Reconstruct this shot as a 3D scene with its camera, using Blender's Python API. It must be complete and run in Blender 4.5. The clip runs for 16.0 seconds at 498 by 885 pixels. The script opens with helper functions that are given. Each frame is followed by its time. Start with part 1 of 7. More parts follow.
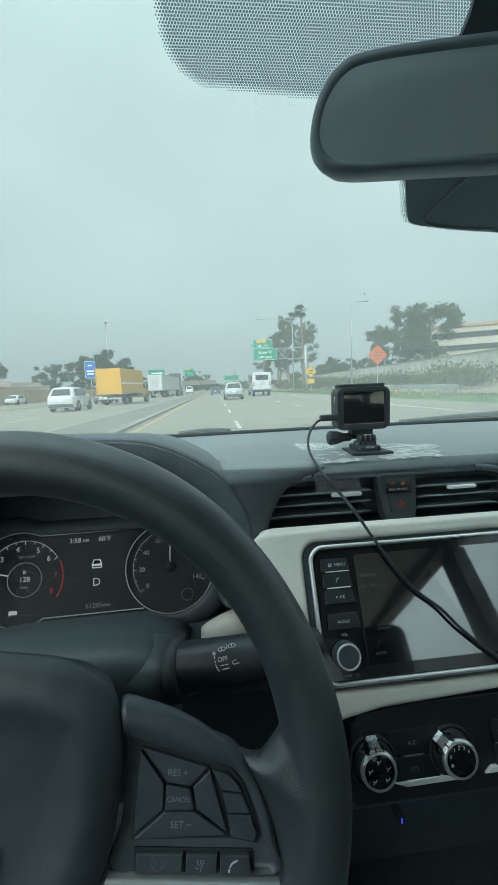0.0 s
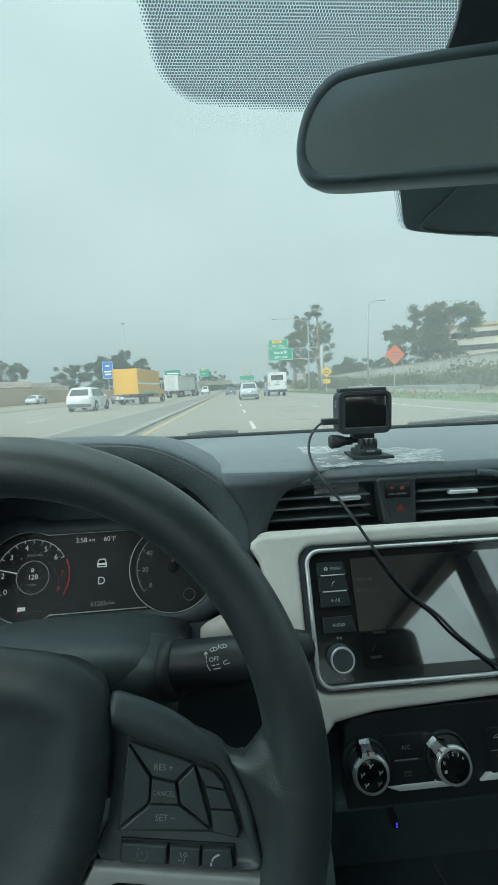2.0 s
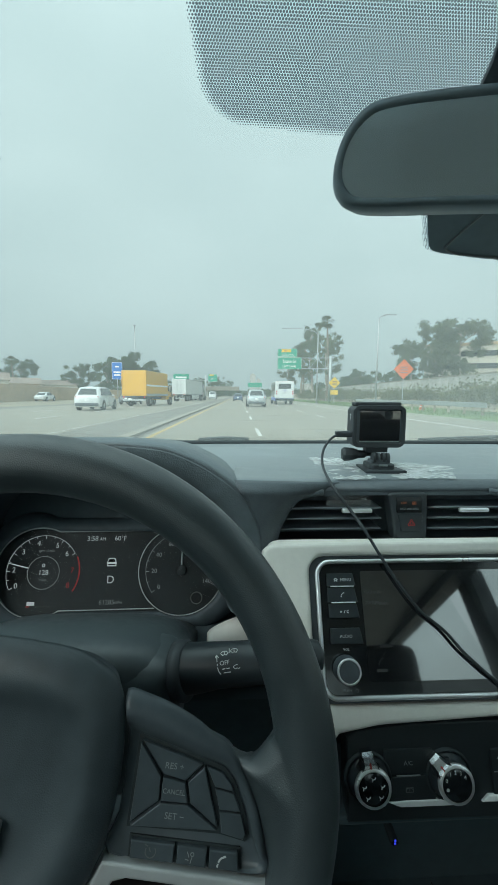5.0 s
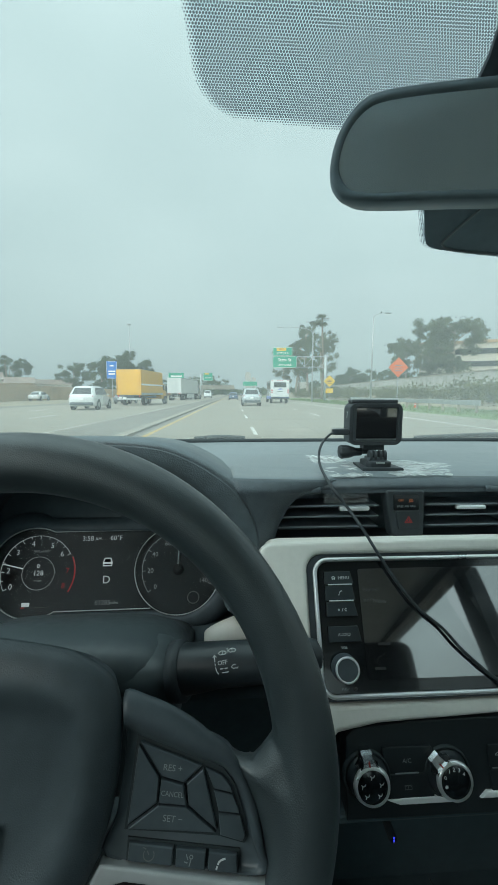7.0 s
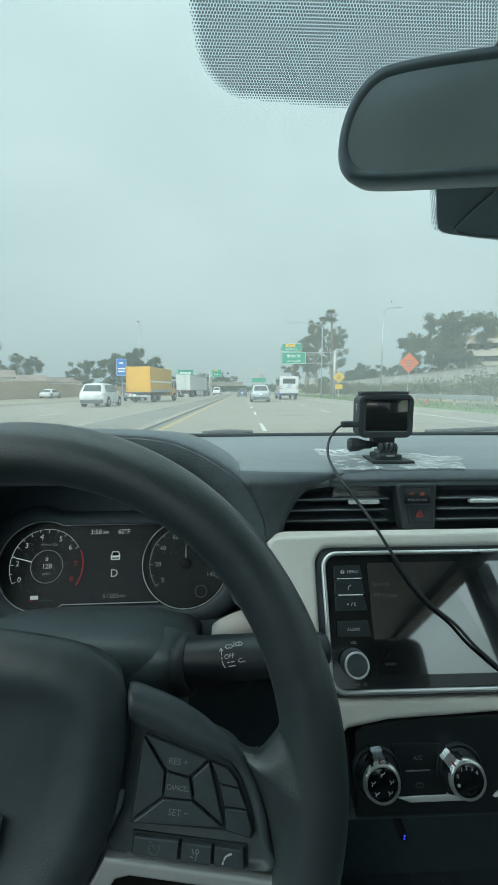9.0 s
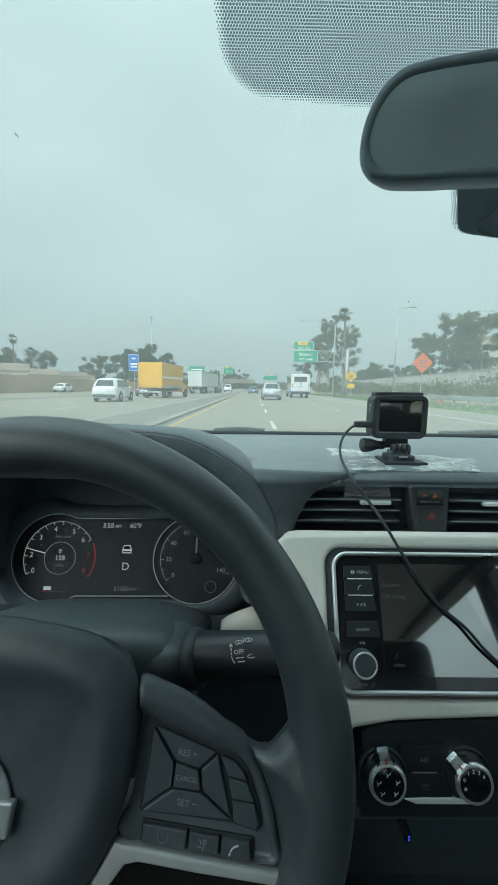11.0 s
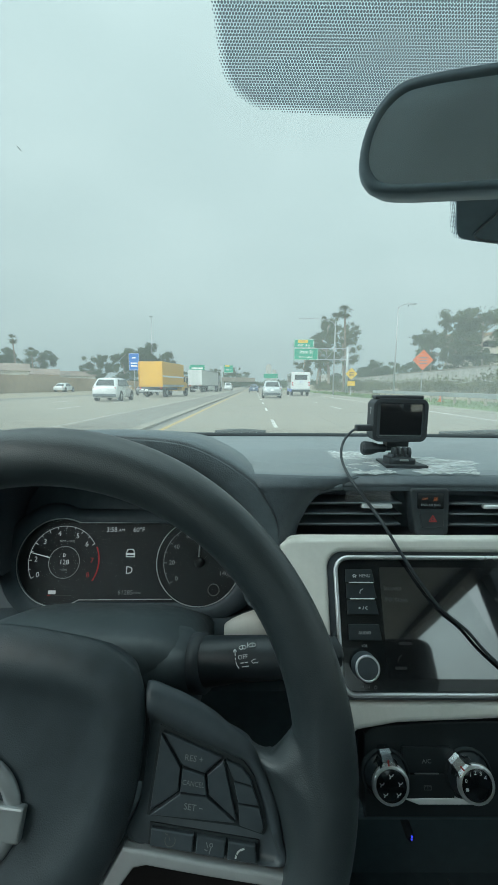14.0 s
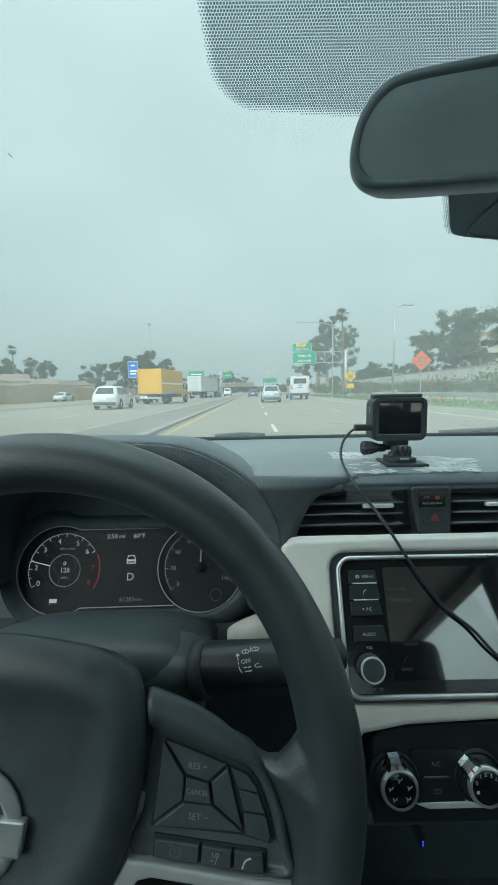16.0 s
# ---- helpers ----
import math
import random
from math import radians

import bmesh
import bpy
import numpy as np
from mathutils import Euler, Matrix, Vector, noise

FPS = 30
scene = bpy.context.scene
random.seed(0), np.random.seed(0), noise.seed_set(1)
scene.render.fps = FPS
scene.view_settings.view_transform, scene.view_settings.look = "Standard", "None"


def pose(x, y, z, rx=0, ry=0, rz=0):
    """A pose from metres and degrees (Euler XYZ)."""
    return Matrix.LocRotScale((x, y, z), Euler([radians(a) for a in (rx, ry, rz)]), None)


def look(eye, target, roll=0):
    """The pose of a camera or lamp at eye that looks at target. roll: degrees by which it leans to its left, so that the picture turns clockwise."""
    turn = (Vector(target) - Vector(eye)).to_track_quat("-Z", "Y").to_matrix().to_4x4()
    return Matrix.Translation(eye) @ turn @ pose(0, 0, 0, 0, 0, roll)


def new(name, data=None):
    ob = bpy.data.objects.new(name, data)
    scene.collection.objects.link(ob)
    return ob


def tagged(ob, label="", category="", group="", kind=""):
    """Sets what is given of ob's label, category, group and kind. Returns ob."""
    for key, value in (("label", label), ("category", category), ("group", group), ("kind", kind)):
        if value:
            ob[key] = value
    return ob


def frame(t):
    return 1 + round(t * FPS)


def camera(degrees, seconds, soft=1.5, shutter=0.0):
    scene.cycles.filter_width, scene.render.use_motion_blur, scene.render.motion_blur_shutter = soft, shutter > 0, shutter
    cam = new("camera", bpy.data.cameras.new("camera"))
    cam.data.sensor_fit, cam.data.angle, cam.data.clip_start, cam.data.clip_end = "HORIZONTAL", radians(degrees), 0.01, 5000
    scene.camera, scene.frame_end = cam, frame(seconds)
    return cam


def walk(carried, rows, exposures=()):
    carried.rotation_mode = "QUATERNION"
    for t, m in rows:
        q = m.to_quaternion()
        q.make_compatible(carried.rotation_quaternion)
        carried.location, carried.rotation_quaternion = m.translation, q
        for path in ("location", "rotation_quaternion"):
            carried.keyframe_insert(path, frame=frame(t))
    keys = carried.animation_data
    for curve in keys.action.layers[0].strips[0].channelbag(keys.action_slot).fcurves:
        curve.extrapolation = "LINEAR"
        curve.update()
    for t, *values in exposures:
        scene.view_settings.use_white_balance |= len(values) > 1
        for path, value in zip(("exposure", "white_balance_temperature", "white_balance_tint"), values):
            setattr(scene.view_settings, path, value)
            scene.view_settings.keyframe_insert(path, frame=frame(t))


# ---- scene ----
cam = camera(64.3, 16.0)
PATH = [
    (0, (0.034, 0.144, 1.112), (0.223, 2.116, 0.837), -2.5),
    (0.5, (0.056, 0.147, 1.107), (0.259, 2.119, 0.84), -3.3),
    (1, (0.033, 0.137, 1.115), (0.151, 2.114, 0.838), -3.7),
    (1.5, (0.04, 0.136, 1.112), (0.14, 2.114, 0.84), -2.9),
    (2, (0.05, 0.137, 1.116), (0.163, 2.115, 0.845), -2.5),
    (2.5, (0.04, 0.136, 1.12), (0.128, 2.116, 0.853), -1.9),
    (3, (0.04, 0.143, 1.111), (0.154, 2.121, 0.835), -0.6),
    (3.5, (0.045, 0.137, 1.112), (0.142, 2.117, 0.854), -0.5),
    (4, (0.037, 0.131, 1.115), (0.103, 2.114, 0.869), -0.2),
    (4.5, (0.038, 0.131, 1.118), (0.119, 2.115, 0.883), 0.2),
    (7, (0.037, 0.134, 1.117), (0.15, 2.117, 0.875), 0.1),
    (7.5, (0.038, 0.134, 1.115), (0.134, 2.117, 0.873), -0.2),
    (8, (0.041, 0.137, 1.112), (0.135, 2.118, 0.86), -0.4),
    (8.5, (0.04, 0.139, 1.109), (0.12, 2.121, 0.855), -0.7),
    (9, (0.039, 0.139, 1.112), (0.106, 2.121, 0.853), -0.2),
    (11.5, (0.036, 0.136, 1.113), (0.043, 2.118, 0.841), 0.8),
    (12, (0.037, 0.134, 1.118), (0.034, 2.116, 0.856), 0.7),
    (12.5, (0.031, 0.137, 1.116), (0.023, 2.117, 0.837), 0.7),
    (13, (0.03, 0.135, 1.116), (0.029, 2.116, 0.841), 0.7),
    (13.5, (0.034, 0.138, 1.112), (0.041, 2.118, 0.832), 0.6),
    (14, (0.035, 0.135, 1.12), (0.048, 2.115, 0.84), 0.4),
    (14.5, (0.037, 0.136, 1.117), (0.05, 2.118, 0.848), -0.0),
    (15, (0.035, 0.138, 1.115), (0.049, 2.12, 0.844), -0.2),
    (15.5, (0.036, 0.136, 1.117), (0.063, 2.118, 0.852), -0.3),
    (16, (0.037, 0.137, 1.117), (0.047, 2.121, 0.861), -1.0),
]
walk(cam, [(t, look(eye, target, roll)) for t, eye, target, roll in PATH])

# ---- world, sun, exposure ----
world = bpy.data.worlds.new("overcast_sky")
scene.world = world
world.use_nodes = True
wn = world.node_tree
for nd in list(wn.nodes):
    wn.nodes.remove(nd)
w_out = wn.nodes.new("ShaderNodeOutputWorld")
w_bg = wn.nodes.new("ShaderNodeBackground")
w_sky = wn.nodes.new("ShaderNodeTexSky")
w_sky.sky_type = "NISHITA"
w_sky.sun_disc = False
w_sky.sun_elevation, w_sky.sun_rotation = radians(41), radians(219)
w_sky.air_density, w_sky.dust_density, w_sky.ozone_density = 1.0, 6.0, 1.0
w_tex = wn.nodes.new("ShaderNodeTexCoord")
w_map = wn.nodes.new("ShaderNodeMapping")
w_map.inputs["Scale"].default_value = (1.0, 1.0, 2.6)
w_noise = wn.nodes.new("ShaderNodeTexNoise")
w_noise.inputs["Scale"].default_value = 1.7
w_noise.inputs["Detail"].default_value = 4.0
w_ramp = wn.nodes.new("ShaderNodeValToRGB")
w_ramp.color_ramp.elements[0].position, w_ramp.color_ramp.elements[1].position = 0.3, 0.72
w_ramp.color_ramp.elements[0].color = (4.25, 5.6, 5.72, 1)
w_ramp.color_ramp.elements[1].color = (5.3, 6.75, 6.85, 1)
w_mix = wn.nodes.new("ShaderNodeMix")
w_mix.data_type = "RGBA"
w_mix.inputs[0].default_value = 0.93
wn.links.new(w_tex.outputs["Generated"], w_map.inputs["Vector"])
wn.links.new(w_map.outputs["Vector"], w_noise.inputs["Vector"])
wn.links.new(w_noise.outputs["Fac"], w_ramp.inputs["Fac"])
wn.links.new(w_sky.outputs["Color"], w_mix.inputs[6])
w_sep = wn.nodes.new("ShaderNodeSeparateXYZ")
w_grad = wn.nodes.new("ShaderNodeMapRange")
w_grad.inputs[3].default_value, w_grad.inputs[4].default_value = 0.84, 1.65
w_mul = wn.nodes.new("ShaderNodeVectorMath")
w_mul.operation = "SCALE"
wn.links.new(w_tex.outputs["Generated"], w_sep.inputs[0])
wn.links.new(w_sep.outputs["Z"], w_grad.inputs[0])
wn.links.new(w_ramp.outputs["Color"], w_mul.inputs[0])
wn.links.new(w_grad.outputs[0], w_mul.inputs["Scale"])
w_dot = wn.nodes.new("ShaderNodeVectorMath")
w_dot.operation = "DOT_PRODUCT"
w_dot.inputs[1].default_value = (-0.47, -0.59, 0.66)
w_glow = wn.nodes.new("ShaderNodeMapRange")
w_glow.inputs[1].default_value, w_glow.inputs[2].default_value = 0.15, 1.0
w_glow.inputs[3].default_value, w_glow.inputs[4].default_value = 1.0, 3.2
w_mul2 = wn.nodes.new("ShaderNodeVectorMath")
w_mul2.operation = "SCALE"
wn.links.new(w_tex.outputs["Generated"], w_dot.inputs[0])
wn.links.new(w_dot.outputs["Value"], w_glow.inputs[0])
wn.links.new(w_mul.outputs[0], w_mul2.inputs[0])
wn.links.new(w_glow.outputs[0], w_mul2.inputs["Scale"])
wn.links.new(w_mul2.outputs[0], w_mix.inputs[7])
wn.links.new(w_mix.outputs[2], w_bg.inputs["Color"])
w_bg.inputs["Strength"].default_value = 0.1
wn.links.new(w_bg.outputs["Background"], w_out.inputs["Surface"])

sun_data = bpy.data.lights.new("sun", "SUN")
sun_data.energy, sun_data.angle, sun_data.color = 1.55, radians(40), (1.0, 0.97, 0.92)
sun = new("sun", sun_data)
sun.matrix_world = look((-25, -31, 35), (0, 0, 0))

# ---- materials ----


def material(name, color, rough=0.5, metal=0.0, spread=0.0, grain=60.0, bump=0.0, bump_scale=400.0, coat=0.0, spec=0.5, per_object=0.0, alpha=1.0):
    """A surface with colour variation at two scales and fine relief."""
    m = bpy.data.materials.new(name)
    m.use_nodes = True
    nt = m.node_tree
    b = nt.nodes["Principled BSDF"]
    b.inputs["Roughness"].default_value = rough
    b.inputs["Metallic"].default_value = metal
    b.inputs["Specular IOR Level"].default_value = spec
    b.inputs["Coat Weight"].default_value = coat
    b.inputs["Alpha"].default_value = alpha
    tc = nt.nodes.new("ShaderNodeTexCoord")
    rgb = nt.nodes.new("ShaderNodeRGB")
    rgb.outputs[0].default_value = (*color, 1)
    last = rgb.outputs[0]
    if spread > 0:
        total = None
        for sc, weight in ((grain, 0.5), (grain * 0.09, 0.5)):
            nz = nt.nodes.new("ShaderNodeTexNoise")
            nz.inputs["Scale"].default_value = sc
            nz.inputs["Detail"].default_value = 5.0
            nt.links.new(tc.outputs["Object"], nz.inputs["Vector"])
            mr = nt.nodes.new("ShaderNodeMapRange")
            mr.inputs[1].default_value, mr.inputs[2].default_value = 0.3, 0.7
            mr.inputs[3].default_value, mr.inputs[4].default_value = 1 - spread, 1 + spread
            nt.links.new(nz.outputs["Fac"], mr.inputs[0])
            if total is None:
                total = mr.outputs[0]
            else:
                mu = nt.nodes.new("ShaderNodeMath")
                mu.operation = "MULTIPLY"
                nt.links.new(total, mu.inputs[0])
                nt.links.new(mr.outputs[0], mu.inputs[1])
                total = mu.outputs[0]
        vm = nt.nodes.new("ShaderNodeVectorMath")
        vm.operation = "SCALE"
        nt.links.new(last, vm.inputs[0])
        nt.links.new(total, vm.inputs["Scale"])
        last = vm.outputs[0]
        rr = nt.nodes.new("ShaderNodeMapRange")
        rr.inputs[1].default_value, rr.inputs[2].default_value = 1 - spread, 1 + spread
        rr.inputs[3].default_value, rr.inputs[4].default_value = max(rough - 0.06, 0.02), min(rough + 0.06, 1)
        nt.links.new(total, rr.inputs[0])
        nt.links.new(rr.outputs[0], b.inputs["Roughness"])
    if per_object > 0:
        oi = nt.nodes.new("ShaderNodeObjectInfo")
        mr = nt.nodes.new("ShaderNodeMapRange")
        mr.inputs[3].default_value, mr.inputs[4].default_value = 1 - per_object, 1 + per_object
        nt.links.new(oi.outputs["Random"], mr.inputs[0])
        vm = nt.nodes.new("ShaderNodeVectorMath")
        vm.operation = "SCALE"
        nt.links.new(last, vm.inputs[0])
        nt.links.new(mr.outputs[0], vm.inputs["Scale"])
        last = vm.outputs[0]
    nt.links.new(last, b.inputs["Base Color"])
    if bump > 0:
        nz = nt.nodes.new("ShaderNodeTexNoise")
        nz.inputs["Scale"].default_value = bump_scale
        nz.inputs["Detail"].default_value = 3.0
        nt.links.new(tc.outputs["Object"], nz.inputs["Vector"])
        bp = nt.nodes.new("ShaderNodeBump")
        bp.inputs["Strength"].default_value = bump
        bp.inputs["Distance"].default_value = 0.4 / bump_scale
        nt.links.new(nz.outputs["Fac"], bp.inputs["Height"])
        nt.links.new(bp.outputs["Normal"], b.inputs["Normal"])
    return m


def leather(name, color, rough, cells, depth, spec=0.5):
    """Grained soft plastic or leather: small cells with creases between them."""
    m = material(name, color, rough, spread=0.12, grain=90.0, spec=spec)
    nt = m.node_tree
    b = nt.nodes["Principled BSDF"]
    tc = nt.nodes.new("ShaderNodeTexCoord")
    vo = nt.nodes.new("ShaderNodeTexVoronoi")
    vo.feature = "DISTANCE_TO_EDGE"
    vo.inputs["Scale"].default_value = cells
    nz = nt.nodes.new("ShaderNodeTexNoise")
    nz.inputs["Scale"].default_value = cells * 1.7
    mix = nt.nodes.new("ShaderNodeMath")
    mix.operation = "ADD"
    bp = nt.nodes.new("ShaderNodeBump")
    bp.inputs["Strength"].default_value = depth
    bp.inputs["Distance"].default_value = 0.35 / cells
    nt.links.new(tc.outputs["Object"], vo.inputs["Vector"])
    nt.links.new(tc.outputs["Object"], nz.inputs["Vector"])
    nt.links.new(vo.outputs["Distance"], mix.inputs[0])
    nt.links.new(nz.outputs["Fac"], mix.inputs[1])
    nt.links.new(mix.outputs[0], bp.inputs["Height"])
    nt.links.new(bp.outputs["Normal"], b.inputs["Normal"])
    return m


def glowing(name, color, strength, paint=0.3):
    m = bpy.data.materials.new(name)
    m.use_nodes = True
    b = m.node_tree.nodes["Principled BSDF"]
    b.inputs["Base Color"].default_value = (*[c * paint for c in color], 1)
    b.inputs["Emission Color"].default_value = (*color, 1)
    b.inputs["Emission Strength"].default_value = strength
    return m


def clear_pane(name, tint, veil, rough=0.0, gloss=0.025, veil_color=(0.75, 0.8, 0.78), milky=False):
    """Thin clear sheet: see-through, a Fresnel gloss, and a faint patchy veil."""
    m = bpy.data.materials.new(name)
    m.use_nodes = True
    nt = m.node_tree
    for nd in list(nt.nodes):
        nt.nodes.remove(nd)
    out = nt.nodes.new("ShaderNodeOutputMaterial")
    tr = nt.nodes.new("ShaderNodeBsdfTransparent")
    tr.inputs[0].default_value = (*tint, 1)
    gl = nt.nodes.new("ShaderNodeBsdfGlossy")
    gl.inputs["Roughness"].default_value = rough
    lw = nt.nodes.new("ShaderNodeLayerWeight")
    pw = nt.nodes.new("ShaderNodeMath")
    pw.operation = "POWER"
    pw.inputs[1].default_value = 5.0
    fr = nt.nodes.new("ShaderNodeMapRange")
    fr.inputs[3].default_value, fr.inputs[4].default_value = gloss, 0.6
    nt.links.new(lw.outputs["Facing"], pw.inputs[0])
    nt.links.new(pw.outputs[0], fr.inputs[0])
    mx = nt.nodes.new("ShaderNodeMixShader")
    nt.links.new(fr.outputs[0], mx.inputs[0])
    nt.links.new(tr.outputs[0], mx.inputs[1])
    nt.links.new(gl.outputs[0], mx.inputs[2])
    last = mx.outputs[0]
    if veil > 0:
        tl = nt.nodes.new("ShaderNodeBsdfDiffuse" if milky else "ShaderNodeBsdfTranslucent")
        tl.inputs[0].default_value = (*veil_color, 1)
        tc = nt.nodes.new("ShaderNodeTexCoord")
        nz = nt.nodes.new("ShaderNodeTexNoise")
        nz.inputs["Scale"].default_value = 3.0
        nz.inputs["Detail"].default_value = 6.0
        mr = nt.nodes.new("ShaderNodeMapRange")
        mr.inputs[1].default_value, mr.inputs[2].default_value = 0.25, 0.75
        mr.inputs[3].default_value, mr.inputs[4].default_value = veil * 0.75, veil * 1.25
        nt.links.new(tc.outputs["Object"], nz.inputs["Vector"])
        nt.links.new(nz.outputs["Fac"], mr.inputs[0])
        m2 = nt.nodes.new("ShaderNodeMixShader")
        nt.links.new(mr.outputs[0], m2.inputs[0])
        nt.links.new(last, m2.inputs[1])
        nt.links.new(tl.outputs[0], m2.inputs[2])
        last = m2.outputs[0]
    nt.links.new(last, out.inputs["Surface"])
    return m


def leafy(name, color):
    """Foliage: each clump of leaves its own shade."""
    m = material(name, color, 0.75, spread=0.25, grain=3.0, spec=0.2)
    nt = m.node_tree
    b = nt.nodes["Principled BSDF"]
    src = b.inputs["Base Color"].links[0].from_socket
    ge = nt.nodes.new("ShaderNodeNewGeometry")
    mr = nt.nodes.new("ShaderNodeMapRange")
    mr.inputs[3].default_value, mr.inputs[4].default_value = 0.6, 1.5
    vm = nt.nodes.new("ShaderNodeVectorMath")
    vm.operation = "SCALE"
    nt.links.new(ge.outputs["Random Per Island"], mr.inputs[0])
    nt.links.new(src, vm.inputs[0])
    nt.links.new(mr.outputs[0], vm.inputs["Scale"])
    nt.links.new(vm.outputs[0], b.inputs["Base Color"])
    return m


def tape_film(name):
    """Clear glossy see-through packing tape; crease highlights painted as sharp-edged white streaks along it."""
    m = bpy.data.materials.new(name)
    m.use_nodes = True
    nt = m.node_tree
    b = nt.nodes["Principled BSDF"]
    b.inputs["Base Color"].default_value = (0.80, 0.84, 0.84, 1)
    b.inputs["Roughness"].default_value = 0.2
    tc = nt.nodes.new("ShaderNodeTexCoord")
    mp = nt.nodes.new("ShaderNodeMapping")
    mp.inputs["Rotation"].default_value = (0, 0, 0.5)
    mp.inputs["Scale"].default_value = (26.0, 150.0, 20.0)
    nz = nt.nodes.new("ShaderNodeTexNoise")
    nz.inputs["Scale"].default_value = 1.0
    nz.inputs["Detail"].default_value = 5.0
    nz.inputs["Distortion"].default_value = 0.5
    rp = nt.nodes.new("ShaderNodeValToRGB")
    e = rp.color_ramp.elements
    e[0].position, e[0].color = 0.30, (0.14, 0.14, 0.14, 1)
    e[1].position, e[1].color = 0.53, (0.92, 0.92, 0.92, 1)
    k = e.new(0.385)
    k.color = (0.2, 0.2, 0.2, 1)
    k = e.new(0.405)
    k.color = (0.52, 0.52, 0.52, 1)
    nt.links.new(tc.outputs["Object"], mp.inputs["Vector"])
    nt.links.new(mp.outputs["Vector"], nz.inputs["Vector"])
    nt.links.new(nz.outputs["Fac"], rp.inputs["Fac"])
    nt.links.new(rp.outputs["Color"], b.inputs["Alpha"])
    return m


# Lighter than DASH: sky sheen on the dash top is put into the base
DASH_TOP = leather("dash_grain_sky_sheen", (0.181, 0.214, 0.229), 0.38, 420, 0.35, 0.8)
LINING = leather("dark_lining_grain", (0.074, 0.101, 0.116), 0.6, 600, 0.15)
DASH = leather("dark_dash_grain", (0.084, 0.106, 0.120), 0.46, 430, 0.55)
WHEEL = leather("wheel_leather", (0.032, 0.044, 0.050), 0.38, 800, 0.30, 0.95)
WHEEL.node_tree.nodes["Principled BSDF"].inputs["Sheen Weight"].default_value = 0.05
WHEEL.node_tree.nodes["Principled BSDF"].inputs["Sheen Roughness"].default_value = 0.35
HUB = leather("airbag_cover_grain", (0.043, 0.058, 0.067), 0.44, 800, 0.28)
PLASTIC = material("satin_black_plastic", (0.071, 0.088, 0.100), 0.42, spread=0.12, grain=120, bump=0.08, bump_scale=900)
SWITCH = material("switch_plastic", (0.057, 0.074, 0.085), 0.40, spread=0.1, grain=150, bump=0.05, bump_scale=1500)
BLACK = material("matt_black", (0.020, 0.030, 0.034), 0.7, spread=0.15, grain=80)
PIANO = material("gloss_black_panel", (0.009, 0.012, 0.014), 0.16, spread=0.1, grain=40, coat=0.4)
CREAM = material("cream_trim", (0.74, 0.73, 0.68), 0.5, spread=0.025, grain=200, bump=0.06, bump_scale=900)
CHROME = material("satin_chrome", (0.80, 0.82, 0.83), 0.33, 0.8, spread=0.02, grain=30)
SILVER = material("silver_paint", (0.36, 0.40, 0.41), 0.36, 0.55, spread=0.08, grain=60)
STRIP = material("pale_silver_paint", (0.476, 0.508, 0.517), 0.38, 0.35, spread=0.06, grain=60)
# Black housings: lens veil put in as a lifted bluish base
CASE = material("mirror_case_veil_tint", (0.156, 0.213, 0.244), 0.5, spread=0.08, grain=90, bump=0.06, bump_scale=900)
# Pale grey paints the highlight along slat fronts and the cover's ridge
SLAT_EDGE = material("edge_highlight_grey", (0.20, 0.235, 0.25), 0.35, spread=0.1, grain=120)
CONSOLE = material("dark_console_plastic", (0.050, 0.077, 0.089), 0.6, spread=0.15, grain=80)
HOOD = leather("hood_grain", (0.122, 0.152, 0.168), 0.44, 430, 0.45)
COLUMN = material("column_plastic", (0.072, 0.090, 0.098), 0.45, spread=0.1, grain=120, bump=0.08, bump_scale=900)
CLIMATE = material("black_control_panel", (0.012, 0.018, 0.021), 0.45, spread=0.12, grain=100, bump=0.05, bump_scale=1200)
POLISHED = material("polished_chrome", (0.72, 0.75, 0.77), 0.16, 1.0, spread=0.02, grain=30)
# Near-white base stands in for sky glinting on chrome strips and bars
GLINT_PAINT = material("chrome_glint_paint", (0.85, 0.87, 0.88), 0.35, 0.2, spread=0.03, grain=60)
DISPLAY = material("display_glass", (0.012, 0.014, 0.016), 0.06, spread=0.05, grain=10, coat=1.0, spec=1.0)
DISPLAY.node_tree.nodes["Principled BSDF"].inputs["Coat IOR"].default_value = 2.7
DARK_SWITCH = material("dark_switch_plastic", (0.023, 0.031, 0.036), 0.42, spread=0.1, grain=150, bump=0.05, bump_scale=1500)
LENS = clear_pane("instrument_lens", (0.97, 0.975, 0.975), 0.0, 0.3, 0.004)
LEGEND = material("white_print", (0.62, 0.66, 0.66), 0.6, spread=0.05, grain=50)
GREY_PRINT = material("grey_print", (0.250, 0.275, 0.280), 0.6, spread=0.05, grain=50)
DIM = material("dim_print", (0.14, 0.15, 0.15), 0.6, spread=0.05, grain=50)
LIT = glowing("lit_digits", (0.7, 0.8, 0.82), 0.42)
CLUSTER_PRINT = glowing("cluster_print", (0.62, 0.73, 0.75), 0.15, 0.15)
GHOST = glowing("ghost_words", (0.6, 0.7, 0.72), 0.009, 0.02)
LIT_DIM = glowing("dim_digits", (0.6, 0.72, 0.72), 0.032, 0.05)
DIAL = glowing("dial_print", (0.62, 0.72, 0.74), 0.22, 0.2)
# Pale base takes the place of sky reflected in the dial rims
BRIGHT = material("rim_glint_paint", (0.50, 0.54, 0.55), 0.35, spread=0.05, grain=30)
RED = glowing("red_scale", (0.8, 0.05, 0.06), 0.14)
AMBER = glowing("amber_lamp", (0.9, 0.25, 0.08), 0.09)
REDPRINT = material("red_print", (0.35, 0.03, 0.03), 0.5, spread=0.05, grain=50)
